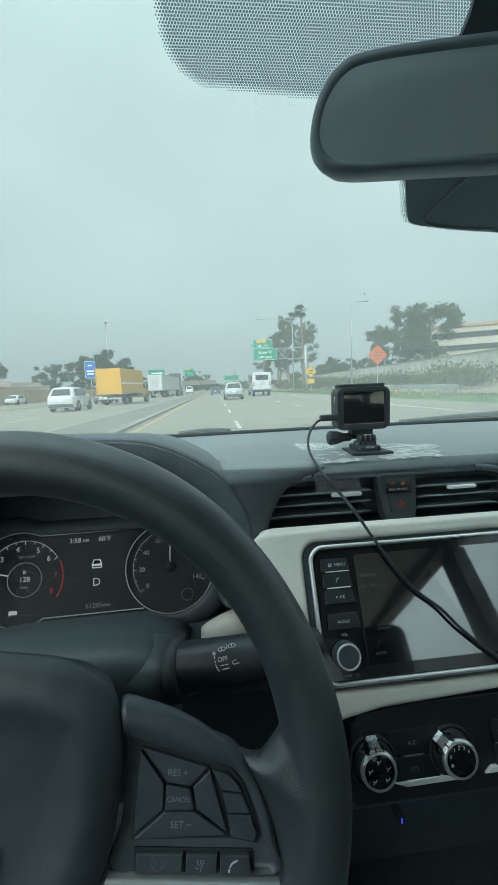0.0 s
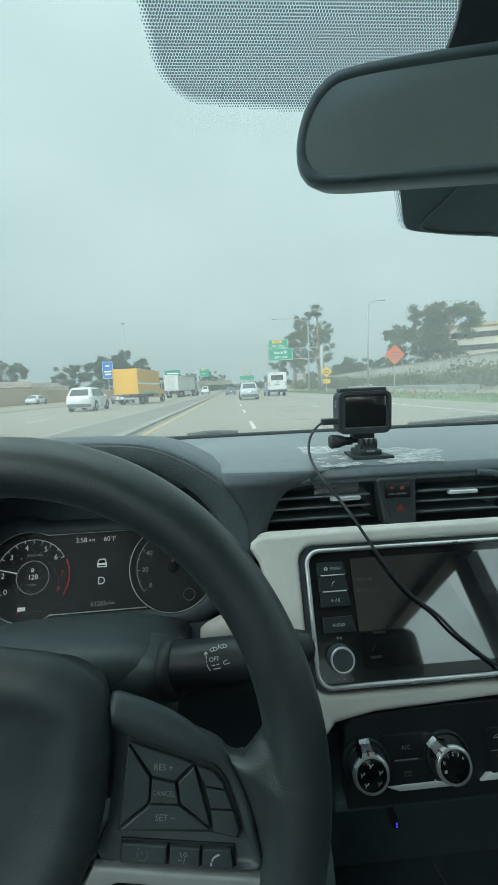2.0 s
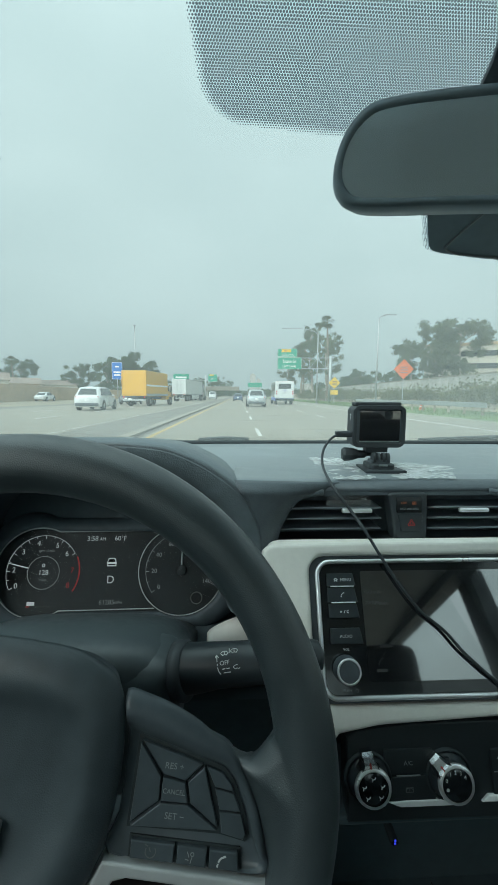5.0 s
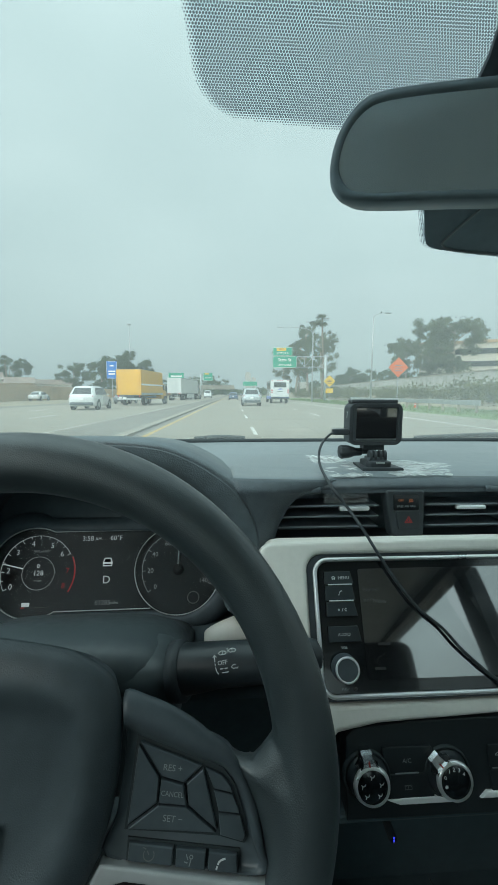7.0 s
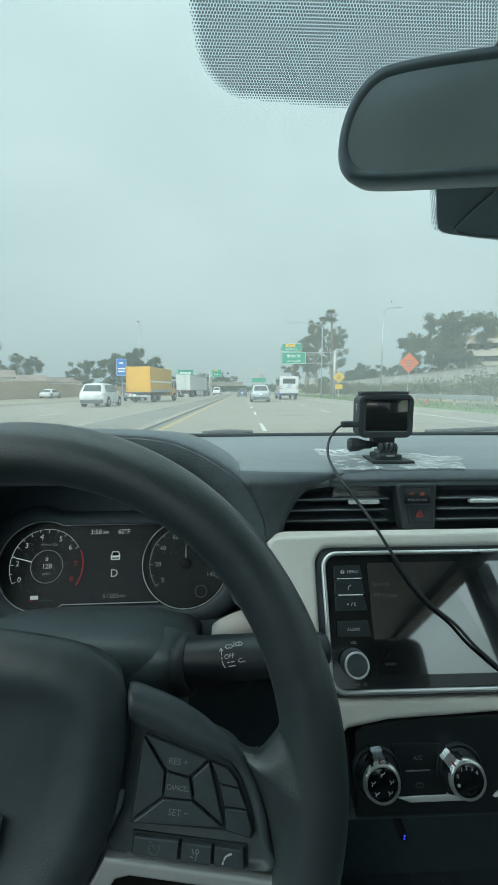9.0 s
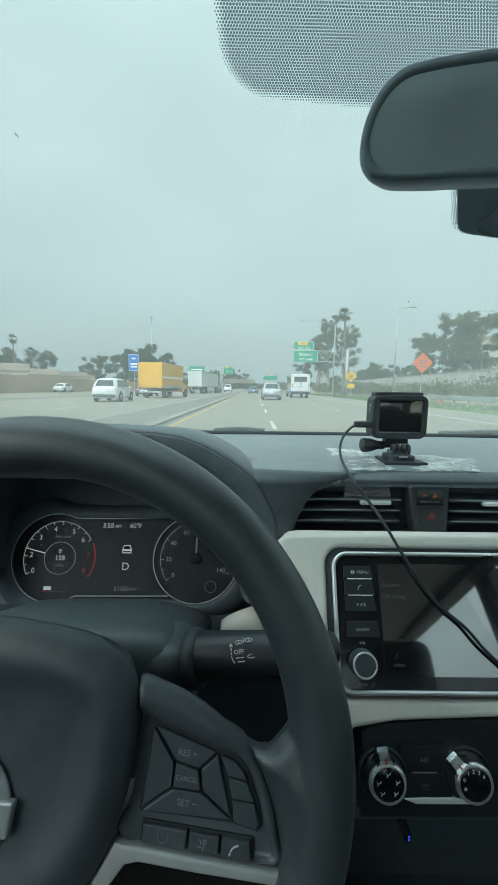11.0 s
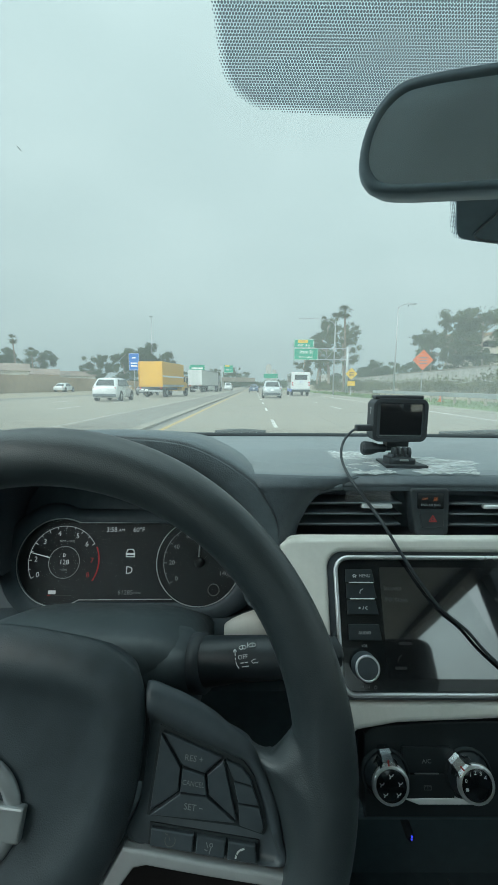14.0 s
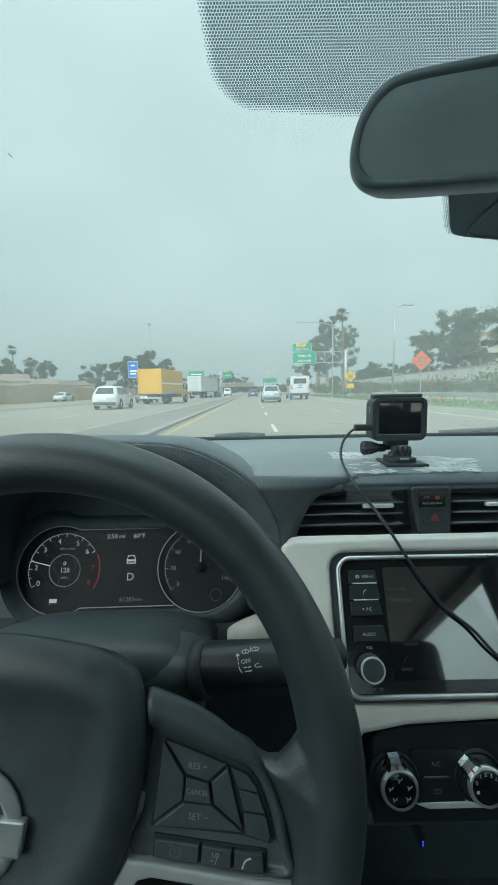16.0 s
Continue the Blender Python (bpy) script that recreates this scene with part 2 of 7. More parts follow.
BLUE_LED = glowing("blue_led", (0.05, 0.08, 1.0), 0.8)
HEADLINER = material("grey_headliner", (0.76, 0.78, 0.78), 0.9, spread=0.08, grain=90, bump=0.2, bump_scale=500)
VISOR = material("grey_visor_fabric", (0.76, 0.78, 0.78), 0.85, spread=0.08, grain=90, bump=0.15, bump_scale=500)
CLOTH = material("dark_cloth", (0.03, 0.032, 0.034), 0.9, spread=0.2, grain=200, bump=0.3, bump_scale=700)
MIRROR = material("mirror_silver", (0.72, 0.86, 0.93), 0.14, 0.84, spread=0.03, grain=5)
# The film on this pane stands in for haze over the view outside
GLASS = clear_pane("windscreen_glass", (0.965, 0.985, 0.98), 0.09, 0.0, 0.015)
SIDE_GLASS = clear_pane("side_glass", (0.93, 0.95, 0.945), 0.0, 0.0, 0.02)
FRIT = clear_pane("frit_ceramic", (0.14, 0.180, 0.212), 0.20, 0.5, 0.01, (0.26, 0.31, 0.345))
TAPE = tape_film("packing_tape")
TAPE_CLEAR = clear_pane("clear_tape", (0.93, 0.95, 0.95), 0.05, 0.12, 0.05, (0.85, 0.88, 0.88), True)
RUBBER = material("black_rubber", (0.032, 0.041, 0.047), 0.55, spread=0.12, grain=200, bump=0.1, bump_scale=1200)
PALE_SPECK = clear_pane("pale_specks", (0.9, 0.92, 0.92), 0.5, 0.3, 0.02)
SPECK = material("windscreen_specks", (0.22, 0.22, 0.2), 0.8, spread=0.2, grain=200)

# ---- helpers ----


def part(name, bm, mat, parent=None, label="", m=None, smooth=False):
    """Links a bmesh as one mesh object, under a thing or a part where one is given."""
    me = bpy.data.meshes.new(name)
    bm.to_mesh(me)
    bm.free()
    if smooth:
        for p in me.polygons:
            p.use_smooth = True
    if mat:
        me.materials.append(mat)
    ob = new(name, me)
    if parent:
        ob.parent = parent
    if m is not None:
        ob.matrix_basis = m
    if label:
        ob["label"] = label
    return ob


def thing(name, label, category, m=None, group="", kind=""):
    """An Empty that carries the parts of one thing."""
    ob = new(name)
    ob.empty_display_size = 0.05
    if m is not None:
        ob.matrix_basis = m
    return tagged(ob, label, category, group, kind)


def box(sx, sy, sz, at=(0, 0, 0), bevel=0.0, segs=2, bm=None):
    bm = bm or bmesh.new()
    r = bmesh.ops.create_cube(bm, size=1.0, matrix=Matrix.LocRotScale(at, None, (sx, sy, sz)))
    if bevel > 0:
        edges = {e for v in r["verts"] for e in v.link_edges}
        bmesh.ops.bevel(bm, geom=list(edges), offset=bevel, segments=segs, affect="EDGES", profile=0.5)
    return bm


def prism(points, z0, z1, bevel=0.0, segs=2, bm=None, holes=()):
    """A flat outline (x, y) pulled from z0 up to z1."""
    bm = bm or bmesh.new()
    vs = [bm.verts.new((x, y, z0)) for x, y in points]
    f = bm.faces.new(vs)
    r = bmesh.ops.extrude_face_region(bm, geom=[f])
    top = [v for v in r["geom"] if isinstance(v, bmesh.types.BMVert)]
    bmesh.ops.translate(bm, verts=top, vec=(0, 0, z1 - z0))
    bmesh.ops.recalc_face_normals(bm, faces=list(bm.faces))
    if bevel > 0:
        tops = set(top)
        edges = [e for e in bm.edges if e.verts[0] in tops and e.verts[1] in tops]
        bmesh.ops.bevel(bm, geom=edges, offset=bevel, segments=segs, affect="EDGES", profile=0.5)
    return bm


def rounded(w, h, r, n=6, cx=0.0, cy=0.0):
    """Outline of a rectangle with round corners."""
    pts = []
    for sx, sy, a0 in ((1, 1, 0), (-1, 1, 90), (-1, -1, 180), (1, -1, 270)):
        for i in range(n + 1):
            a = radians(a0 + 90 * i / n)
            pts.append((cx + sx * (w / 2 - r) + r * math.cos(a), cy + sy * (h / 2 - r) + r * math.sin(a)))
    return pts


def smooth_path(points, n=8, closed=False):
    """Catmull-Rom curve through the points."""
    ps = [Vector(p) for p in points]
    out = []
    k = len(ps)
    for i in range(k if closed else k - 1):
        p0 = ps[(i - 1) % k] if closed or i > 0 else ps[0] * 2 - ps[1]
        p1, p2 = ps[i], ps[(i + 1) % k]
        p3 = ps[(i + 2) % k] if closed or i + 2 < k else p2 * 2 - p1
        for j in range(n):
            t = j / n
            out.append(0.5 * (2 * p1 + (p2 - p0) * t + (2 * p0 - 5 * p1 + 4 * p2 - p3) * t * t + (3 * p1 - p0 - 3 * p2 + p3) * t ** 3))
    if not closed:
        out.append(ps[-1])
    return out


def tube(path, radius, sides=8, closed=False, bm=None, flat=1.0, radii=None, up=(0, 0, 1)):
    """A round or oval bar along a path."""
    bm = bm or bmesh.new()
    path = [Vector(p) for p in path]
    rings = []
    n = len(path)
    for i, p in enumerate(path):
        a = path[(i - 1) % n] if closed or i > 0 else p
        b = path[(i + 1) % n] if closed or i < n - 1 else p
        d = (b - a).normalized()
        side = d.cross(Vector(up))
        if side.length < 1e-4:
            side = d.cross(Vector((0, 1, 0)))
        side.normalize()
        top = side.cross(d)
        r = radii[i] if radii else radius
        rings.append([bm.verts.new(p + side * (r * math.cos(2 * math.pi * k / sides)) + top * (r * flat * math.sin(2 * math.pi * k / sides))) for k in range(sides)])
    for i in range(n if closed else n - 1):
        r0, r1 = rings[i], rings[(i + 1) % n]
        for k in range(sides):
            bm.faces.new((r0[k], r0[(k + 1) % sides], r1[(k + 1) % sides], r1[k]))
    if not closed:
        bm.faces.new(list(reversed(rings[0])))
        bm.faces.new(rings[-1])
    bmesh.ops.recalc_face_normals(bm, faces=list(bm.faces))
    return bm


def lathe(profile, n=40, bm=None, start=0.0, span=360.0):
    """A turned shape: (radius, height) pairs about the z axis."""
    bm = bm or bmesh.new()
    full = abs(span - 360) < 1e-6
    cols = n if full else n + 1
    rows = []
    for r, z in profile:
        if r < 1e-7:
            v = bm.verts.new((0, 0, z))
            rows.append([v] * cols)
        else:
            rows.append([bm.verts.new((r * math.cos(radians(start + span * k / n)), r * math.sin(radians(start + span * k / n)), z)) for k in range(cols)])
    for i in range(len(rows) - 1):
        for k in range(n):
            q = [rows[i][k], rows[i][(k + 1) % cols], rows[i + 1][(k + 1) % cols], rows[i + 1][k]]
            q = list(dict.fromkeys(q))
            if len(q) > 2:
                bm.faces.new(q)
    bmesh.ops.recalc_face_normals(bm, faces=list(bm.faces))
    return bm


def loft(rings, closed_ring=True, caps=True, bm=None):
    """Skin over rings of equal count."""
    bm = bm or bmesh.new()
    vs = [[bm.verts.new(p) for p in ring] for ring in rings]
    n = len(vs[0])
    for i in range(len(vs) - 1):
        for k in range(n if closed_ring else n - 1):
            bm.faces.new((vs[i][k], vs[i][(k + 1) % n], vs[i + 1][(k + 1) % n], vs[i + 1][k]))
    if caps and closed_ring:
        bm.faces.new(list(reversed(vs[0])))
        bm.faces.new(vs[-1])
    bmesh.ops.recalc_face_normals(bm, faces=list(bm.faces))
    return bm


def lettering(text, size, mat, parent, m, name="lettering", align="CENTER", squash=1.0, label=""):
    """Words in the built-in font, as a thin raised mesh."""
    cu = bpy.data.curves.new(name, "FONT")
    cu.body, cu.size, cu.align_x, cu.align_y = text, size, align, "CENTER"
    cu.extrude = 0.00004 if size < 0.05 else 0.004
    cu.resolution_u = 3
    tmp = bpy.data.objects.new(name, cu)
    scene.collection.objects.link(tmp)
    bpy.context.view_layer.update()
    me = bpy.data.meshes.new_from_object(tmp.evaluated_get(bpy.context.evaluated_depsgraph_get()))
    bpy.data.objects.remove(tmp)
    me.name = name
    me.materials.clear()
    me.materials.append(mat)
    ob = new(name, me)
    ob.parent = parent
    ob.matrix_basis = m @ Matrix.Diagonal((squash, 1, 1, 1))
    if label:
        ob["label"] = label
    return ob


def plane_frame(x, y, z, tilt):
    """A panel's own frame: x to the right, y up the panel, z out of it towards the seats."""
    return pose(x, y, z, 90 - tilt, 0, 0)


def strokes(lines, width, mat, parent, m, name="symbol"):
    """A pictogram of short flat bars: each line two (x, y) points."""
    bm = bmesh.new()
    for (x0, y0), (x1, y1) in lines:
        d = Vector((x1 - x0, y1 - y0))
        n = Vector((-d.y, d.x)).normalized() * width / 2
        vs = [bm.verts.new((a + s * n.x, b + s * n.y, z)) for z in (0, 0.00012) for a, b, s in ((x0, y0, 1), (x1, y1, 1), (x1, y1, -1), (x0, y0, -1))]
        bm.faces.new(vs[4:])
        for k in range(4):
            bm.faces.new((vs[k], vs[(k + 1) % 4], vs[4 + (k + 1) % 4], vs[4 + k]))
    return part(name, bm, mat, parent, m=m)


def arc_lines(cx, cy, r, a0, a1, n=8, ry=None):
    ry = ry or r
    ps = [(cx + r * math.cos(radians(a0 + (a1 - a0) * i / n)), cy + ry * math.sin(radians(a0 + (a1 - a0) * i / n))) for i in range(n + 1)]
    return list(zip(ps[:-1], ps[1:]))

# ---- the car's cabin: shell ----
CX = 0.225                      # the car's middle


def screen_z(y):
    """Height of the windscreen over the place y ahead."""
    return 1.297 - 0.513 * (y - 0.41)


def on_glass(x, s, off=0.0):
    """A point on the windscreen: s metres up the glass from its foot, off metres inward."""
    c, sn = 0.8898, 0.4564
    return Vector((x, 0.945 - s * c - off * sn, screen_z(0.945) + s * sn - off * c))


def car_shell():
    floor_bm = box(1.50, 2.9, 0.03, (CX, -0.35, 0.20))
    tagged(part("car_floor", floor_bm, CLOTH), "dark carpeted floor of the car", "floor", kind="structure")
    roof_bm = loft([[Vector((CX + sx * 0.60, y, 1.40 - 0.012 * (abs(sx) > 0.9) + z)) for sx in (-1, -0.5, 0, 0.5, 1)] +
                    [Vector((CX + sx * 0.60, y, 1.44)) for sx in (1, 0.5, 0, -0.5, -1)] for i, (y, z) in enumerate(((0.24, -0.012), (0.0, 0.012), (-0.8, 0.02), (-1.5, 0.0)))])
    tagged(part("ceiling", roof_bm, HEADLINER, smooth=False), "grey fabric headliner of the car roof", "ceiling", kind="structure")
    # door sides with window openings, butted bands of board
    for side, x, nm in ((-1, CX - 0.735, "wall_left"), (1, CX + 0.735, "wall_right")):
        bm = bmesh.new()
        box(0.05, 2.9, 0.72, (x, -0.35, 0.575), bm=bm)
        box(0.05, 0.10, 0.46, (x - side * 0.06, -0.52, 1.165), bm=bm)
        box(0.05, 0.30, 0.46, (x - side * 0.06, -1.62, 1.165), bm=bm)
        box(0.07, 2.0, 0.045, (x - side * 0.115, -0.76, 1.3975), bm=bm)
        tagged(part(nm, bm, DASH), "dark door side of the car with window openings", "wall", kind="structure")
    bm = bmesh.new()
    box(1.42, 0.05, 0.78, (CX, -1.80, 0.605), bm=bm)
    box(1.20, 0.05, 0.06, (CX, -1.55, 1.37), bm=bm)
    tagged(part("wall_back", bm, CLOTH), "dark rear wall of the cabin below the back window", "wall", kind="structure")
    bm = bmesh.new()
    box(1.42, 0.04, 0.85, (CX, 0.98, 0.56), bm=bm)
    tagged(part("wall_front", bm, BLACK), "black bulkhead behind the dashboard", "wall", kind="structure")


car_shell()

# windscreen with its pillars, dots and specks
windscreen = thing("window_1", "tinted windscreen with a film for outdoor haze and dotted black edge", "windscreen", kind="structure")
gl = [on_glass(CX - 0.70, 0), on_glass(CX + 0.70, 0), on_glass(CX + 0.56, 0.80), on_glass(CX - 0.56, 0.80)]
gl_bm = loft([gl, [p + Vector((0, 0.0023, 0.0044)) for p in gl]])
pane = part("pane", gl_bm, GLASS, windscreen)
pane.visible_shadow = False


def dot_field(name, places, mat, parent):
    """Many small flat dots printed on the inside of the glass; places: (x, s, radius)."""
    verts, faces = [], []
    for x, s, r in places:
        k = len(verts)
        for i in range(7):
            a = 2 * math.pi * i / 7
            verts.append(on_glass(x + r * math.cos(a), s + r * math.sin(a), 0.0012)[:])
        faces.append(tuple(range(k, k + 7)))
    me = bpy.data.meshes.new(name)
    me.from_pydata(verts, [], faces)
    me.materials.append(mat)
    ob = new(name, me)
    ob.parent = parent
    ob["kind"] = "stuff"
    return ob


def frit_edge(x, s):
    """Distance inside the outline of the dotted patch (negative: outside)."""
    half = 0.2045 + 0.12 * (s - 0.60)
    bottom = 0.5985 - 0.010 * (1 - ((x - CX) / 0.2) ** 2)
    a, b = half - abs(x - CX), s - bottom
    r = 0.024
    if a < r and b < r:
        return r - math.hypot(r - a, r - b)
    return min(a, b)


def frit_dots():
    out = []
    px, ps = 0.00166, 0.00144
    for j in range(152):
        s = 0.580 + j * ps
        for i in range(-150, 151):
            x = CX + (i + 0.5 * (j % 2)) * px
            d = frit_edge(x, s)
            if d > 0.0002:
                out.append((x, s, 0.00078 * min(1.0, 0.5 + d / 0.010)))
    return out


dot_field("dot_pattern", frit_dots(), FRIT, windscreen)
COVER = [(p.x, p.y) for p in smooth_path([(0.1640, 0.602, 0), (0.1964, 0.5381, 0), (0.2085, 0.5142, 0), (0.2140, 0.5058, 0), (0.2200, 0.5022, 0), (0.2323, 0.4998, 0), (0.2581, 0.4965, 0), (0.2848, 0.4943, 0), (0.33, 0.4915, 0)], 4)]


def box_dots():
    """Rows of dots that fade out round the sensor cover's left and lower edge."""
    out = []
    px, ps = 0.00140, 0.00122
    for j in range(100):
        s = 0.484 + j * ps
        for i in range(130):
            x = 0.150 + (i + 0.5 * (j % 2)) * px
            d, inside = 1.0, True
            for (x0, s0), (x1, s1) in zip(COVER[:-1], COVER[1:]):
                ex, es = x1 - x0, s1 - s0
                k = min(1.0, max(0.0, ((x - x0) * ex + (s - s0) * es) / (ex * ex + es * es)))
                q = math.hypot(x - x0 - k * ex, s - s0 - k * es)
                if q < d:
                    d, inside = q, ex * (s - s0) - es * (x - x0) > 0
            if not inside and d < 0.0042:
                out.append((x, s, 0.00072 * (1 - 0.12 * d / 0.001)))
    return out


dot_field("dot_border", box_dots(), FRIT, windscreen)
random.seed(7)
sp_bm = bmesh.new()
for i in range(95):
    x, s = random.uniform(-0.25, 0.45), random.uniform(0.18, 0.60)
    r = random.uniform(0.0003, 0.0008)
    ang = radians(random.gauss(100, 22))
    ln = random.choice((1, 1, 1.3, 2, 3.5)) * r
    vs = [sp_bm.verts.new(on_glass(x + math.cos(ang) * u * ln - math.sin(ang) * w * r * 0.7, s + math.sin(ang) * u * ln + math.cos(ang) * w * r * 0.7, 0.002)) for u, w in ((1, 0), (0.5, 0.8), (-0.5, 0.7), (-1, 0), (-0.4, -0.8), (0.5, -0.7))]
    sp_bm.faces.new(vs)
pale_bm = bmesh.new()
for i in range(60):
    x, s = random.gauss(0.22, 0.14), random.uniform(0.07, 0.36)
    r, ang = random.uniform(0.0003, 0.0007), radians(random.gauss(50, 30))
    ln = random.choice((1, 1, 2, 5)) * r
    vs = [pale_bm.verts.new(on_glass(x + math.cos(ang) * u * ln - math.sin(ang) * w * r * 0.6, s + math.sin(ang) * u * ln + math.cos(ang) * w * r * 0.6, 0.002)) for u, w in ((1, 0), (0.5, 0.8), (-0.5, 0.7), (-1, 0), (-0.4, -0.8), (0.5, -0.7))]
    pale_bm.faces.new(vs)
pale = part("pale_specks", pale_bm, PALE_SPECK, windscreen)
pale["kind"] = "stuff"
sp = part("specks", sp_bm, SPECK, windscreen)
sp["kind"] = "stuff"
for side in (-1, 1):
    pth = [on_glass(CX + side * (0.735 - 0.175 * k), 0.80 * k, 0.012) for k in (-0.05, 0.3, 0.65, 1.02)]
    tagged(part("trim_left" if side < 0 else "trim_right", tube(pth, 0.045, 10, flat=0.75), DASH, smooth=True), "dark windscreen pillar trim", "pillar", kind="structure")
head = [on_glass(x, 0.80, 0.02) for x in (CX - 0.56, CX, CX + 0.56)]
tagged(part("trim_header", tube(head, 0.028, 10), HEADLINER, smooth=True), "grey trim along the top of the windscreen", "trim", kind="structure")
for side in (-1, 1):
    bm = bmesh.new()
    x = CX + side * 0.70
    for y0, y1 in ((0.55, -0.46), (-0.58, -1.46)):
        vs = [(x, y0, 0.94), (x, y1, 0.94), (x - side * 0.10, y1, 1.37), (x - side * 0.10, min(y0, 0.15), 1.37)]
        loft([[Vector(v) for v in vs], [Vector(v) + Vector((side * 0.004, 0, 0)) for v in vs]], bm=bm)
    sg = tagged(part("window_2" if side < 0 else "window_3", bm, SIDE_GLASS), "tinted side window panes of the car", "window", kind="structure")
    sg.visible_shadow = False
bk = [Vector(v) for v in ((CX - 0.58, -1.78, 1.0), (CX + 0.58, -1.78, 1.0), (CX + 0.52, -1.56, 1.34), (CX - 0.52, -1.56, 1.34))]
bw = tagged(part("window_4", loft([bk, [v + Vector((0, -0.004, -0.002)) for v in bk]]), SIDE_GLASS), "tinted back window of the car", "window", kind="structure")
bw.visible_shadow = False

seal = [on_glass(CX + k * 0.69, 0.004, 0.004) for k in (-1, -0.5, 0, 0.5, 1)]
tagged(part("trim_seal", tube(seal, 0.006, 8), BLACK, smooth=True), "black rubber seal along the foot of the windscreen", "trim", kind="structure")
# bonnet and wipers outside
bon = [[Vector((CX + x, y, z - 0.05 * (x / 0.75) ** 2)) for x in (-0.75, -0.4, 0, 0.4, 0.75)] for y, z in ((1.02, 0.955), (1.3, 0.93), (1.7, 0.86), (1.95, 0.72), (2.0, 0.45))]
tagged(part("bonnet", loft(bon, closed_ring=False, caps=False), SILVER, smooth=True), "silver-grey bonnet in front of the windscreen", "bonnet", kind="structure")


def wiper(x0, x1, tip):
    w = thing("wiper", "black windscreen wiper resting at the foot of the glass", "wiper", group="windscreen wipers")
    a, b = on_glass(x0, -0.012, -0.010), on_glass(x1, tip, -0.010)
    part("arm", tube(smooth_path([a, a.lerp(b, 0.5) + Vector((0, 0, 0.003)), b], 6), 0.0035, 6), BLACK, w, smooth=True)
    part("blade", tube([a + Vector((0.03, 0.01, 0.0)), b + Vector((0.0, -0.012, -0.004))], 0.003, 6), BLACK, w)


wiper(-0.03, 0.075, -0.010)
wiper(0.44, 0.80, 0.010)

# ---- dashboard ----


def dashboard():
    d = thing("dashboard", "dark grained soft-touch dashboard with cream trim below", "dashboard")
    top = [(0.955, 1.012), (0.93, 1.021), (0.80, 1.029), (0.70, 1.031), (0.60, 1.030), (0.572, 1.0285), (0.556, 1.0255), (0.547, 1.021)]
    xs = [CX + k for k in (-0.70, -0.5, -0.33, -0.16, 0, 0.16, 0.33, 0.5, 0.70)]
    rings = []
    for x in xs:
        k = ((x - CX) / 0.7) ** 2
        rings.append([Vector((x, y - 0.05 * k * (y > 0.9), z)) for y, z in top] + [Vector((x, 0.56, 1.012)), Vector((x, 0.95, 0.99))])
    part("top_pad", loft(rings), DASH_TOP, d, "soft charcoal dash top, sky sheen in its colour", smooth=False)
    # face either side of the middle vents, rolling down to the trim
    for x0, x1 in ((CX - 0.70, -0.31), (0.365, CX + 0.70)):
        prof = [(0.5475, 1.0205), (0.540, 1.012), (0.533, 0.995), (0.530, 0.975), (0.532, 0.955), (0.56, 0.95), (0.56, 1.011)]
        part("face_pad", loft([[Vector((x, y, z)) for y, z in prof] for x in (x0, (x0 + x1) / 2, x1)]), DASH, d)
    # face that sweeps from the hood's lip across to the vent and over onto the top
    left = [(0.043, 0.62, 1.0300), (0.0415, 0.56, 1.0320), (0.0385, 0.525, 1.0335), (0.0450, 0.510, 1.0250), (0.0510, 0.5095, 1.0170), (0.0560, 0.509, 1.0083), (0.0605, 0.509, 0.9990), (0.0640, 0.509, 0.9890), (0.0660, 0.509, 0.9780), (0.0672, 0.509, 0.9600)]
    right = [(0.190, 0.62, 1.0280), (0.175, 0.580, 1.0270), (0.160, 0.5555, 1.0255), (0.142, 0.5465, 1.0185), (0.1204, 0.5405, 1.0160), (0.1087, 0.5385, 1.0108), (0.1006, 0.5385, 1.0017), (0.0938, 0.5385, 0.9889), (0.0880, 0.5385, 0.9765), (0.0835, 0.5385, 0.9570)]
    ll, rr = smooth_path([Vector(p) for p in left], 4), smooth_path([Vector(p) for p in right], 4)
    sweep = [[a.lerp(b, k / 12) - Vector((0, 0.004 * math.sin(math.pi * k / 12), 0)) for k in range(13)] for a, b in zip(ll, rr)]
    # upper rows split off to carry the sky-lit colour
    fillet = loft([[v.copy() for v in r] for r in sweep[:10]], closed_ring=False, caps=False)
    bmesh.ops.solidify(fillet, geom=list(fillet.faces), thickness=0.002)
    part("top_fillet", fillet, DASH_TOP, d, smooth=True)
    cheek = loft(sweep[9:], closed_ring=False, caps=False)
    bmesh.ops.solidify(cheek, geom=list(cheek.faces), thickness=0.003)
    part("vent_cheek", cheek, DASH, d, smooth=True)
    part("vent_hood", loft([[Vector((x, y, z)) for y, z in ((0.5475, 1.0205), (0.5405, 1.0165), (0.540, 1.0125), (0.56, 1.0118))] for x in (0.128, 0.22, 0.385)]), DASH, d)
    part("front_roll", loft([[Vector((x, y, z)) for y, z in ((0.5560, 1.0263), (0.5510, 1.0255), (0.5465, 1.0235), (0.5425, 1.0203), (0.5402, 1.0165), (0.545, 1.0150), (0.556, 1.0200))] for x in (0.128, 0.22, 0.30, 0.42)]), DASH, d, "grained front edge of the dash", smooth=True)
    part("vent_back", box(0.33, 0.01, 0.06, (0.2265, 0.578, 0.985)), DASH, d)
    part("vent_floor", box(0.33, 0.07, 0.006, (0.2265, 0.567, 0.9585)), PLASTIC, d)
    # lower body behind everything
    part("lower_body", box(1.38, 0.34, 0.50, (CX, 0.79, 0.70), 0.02), BLACK, d)
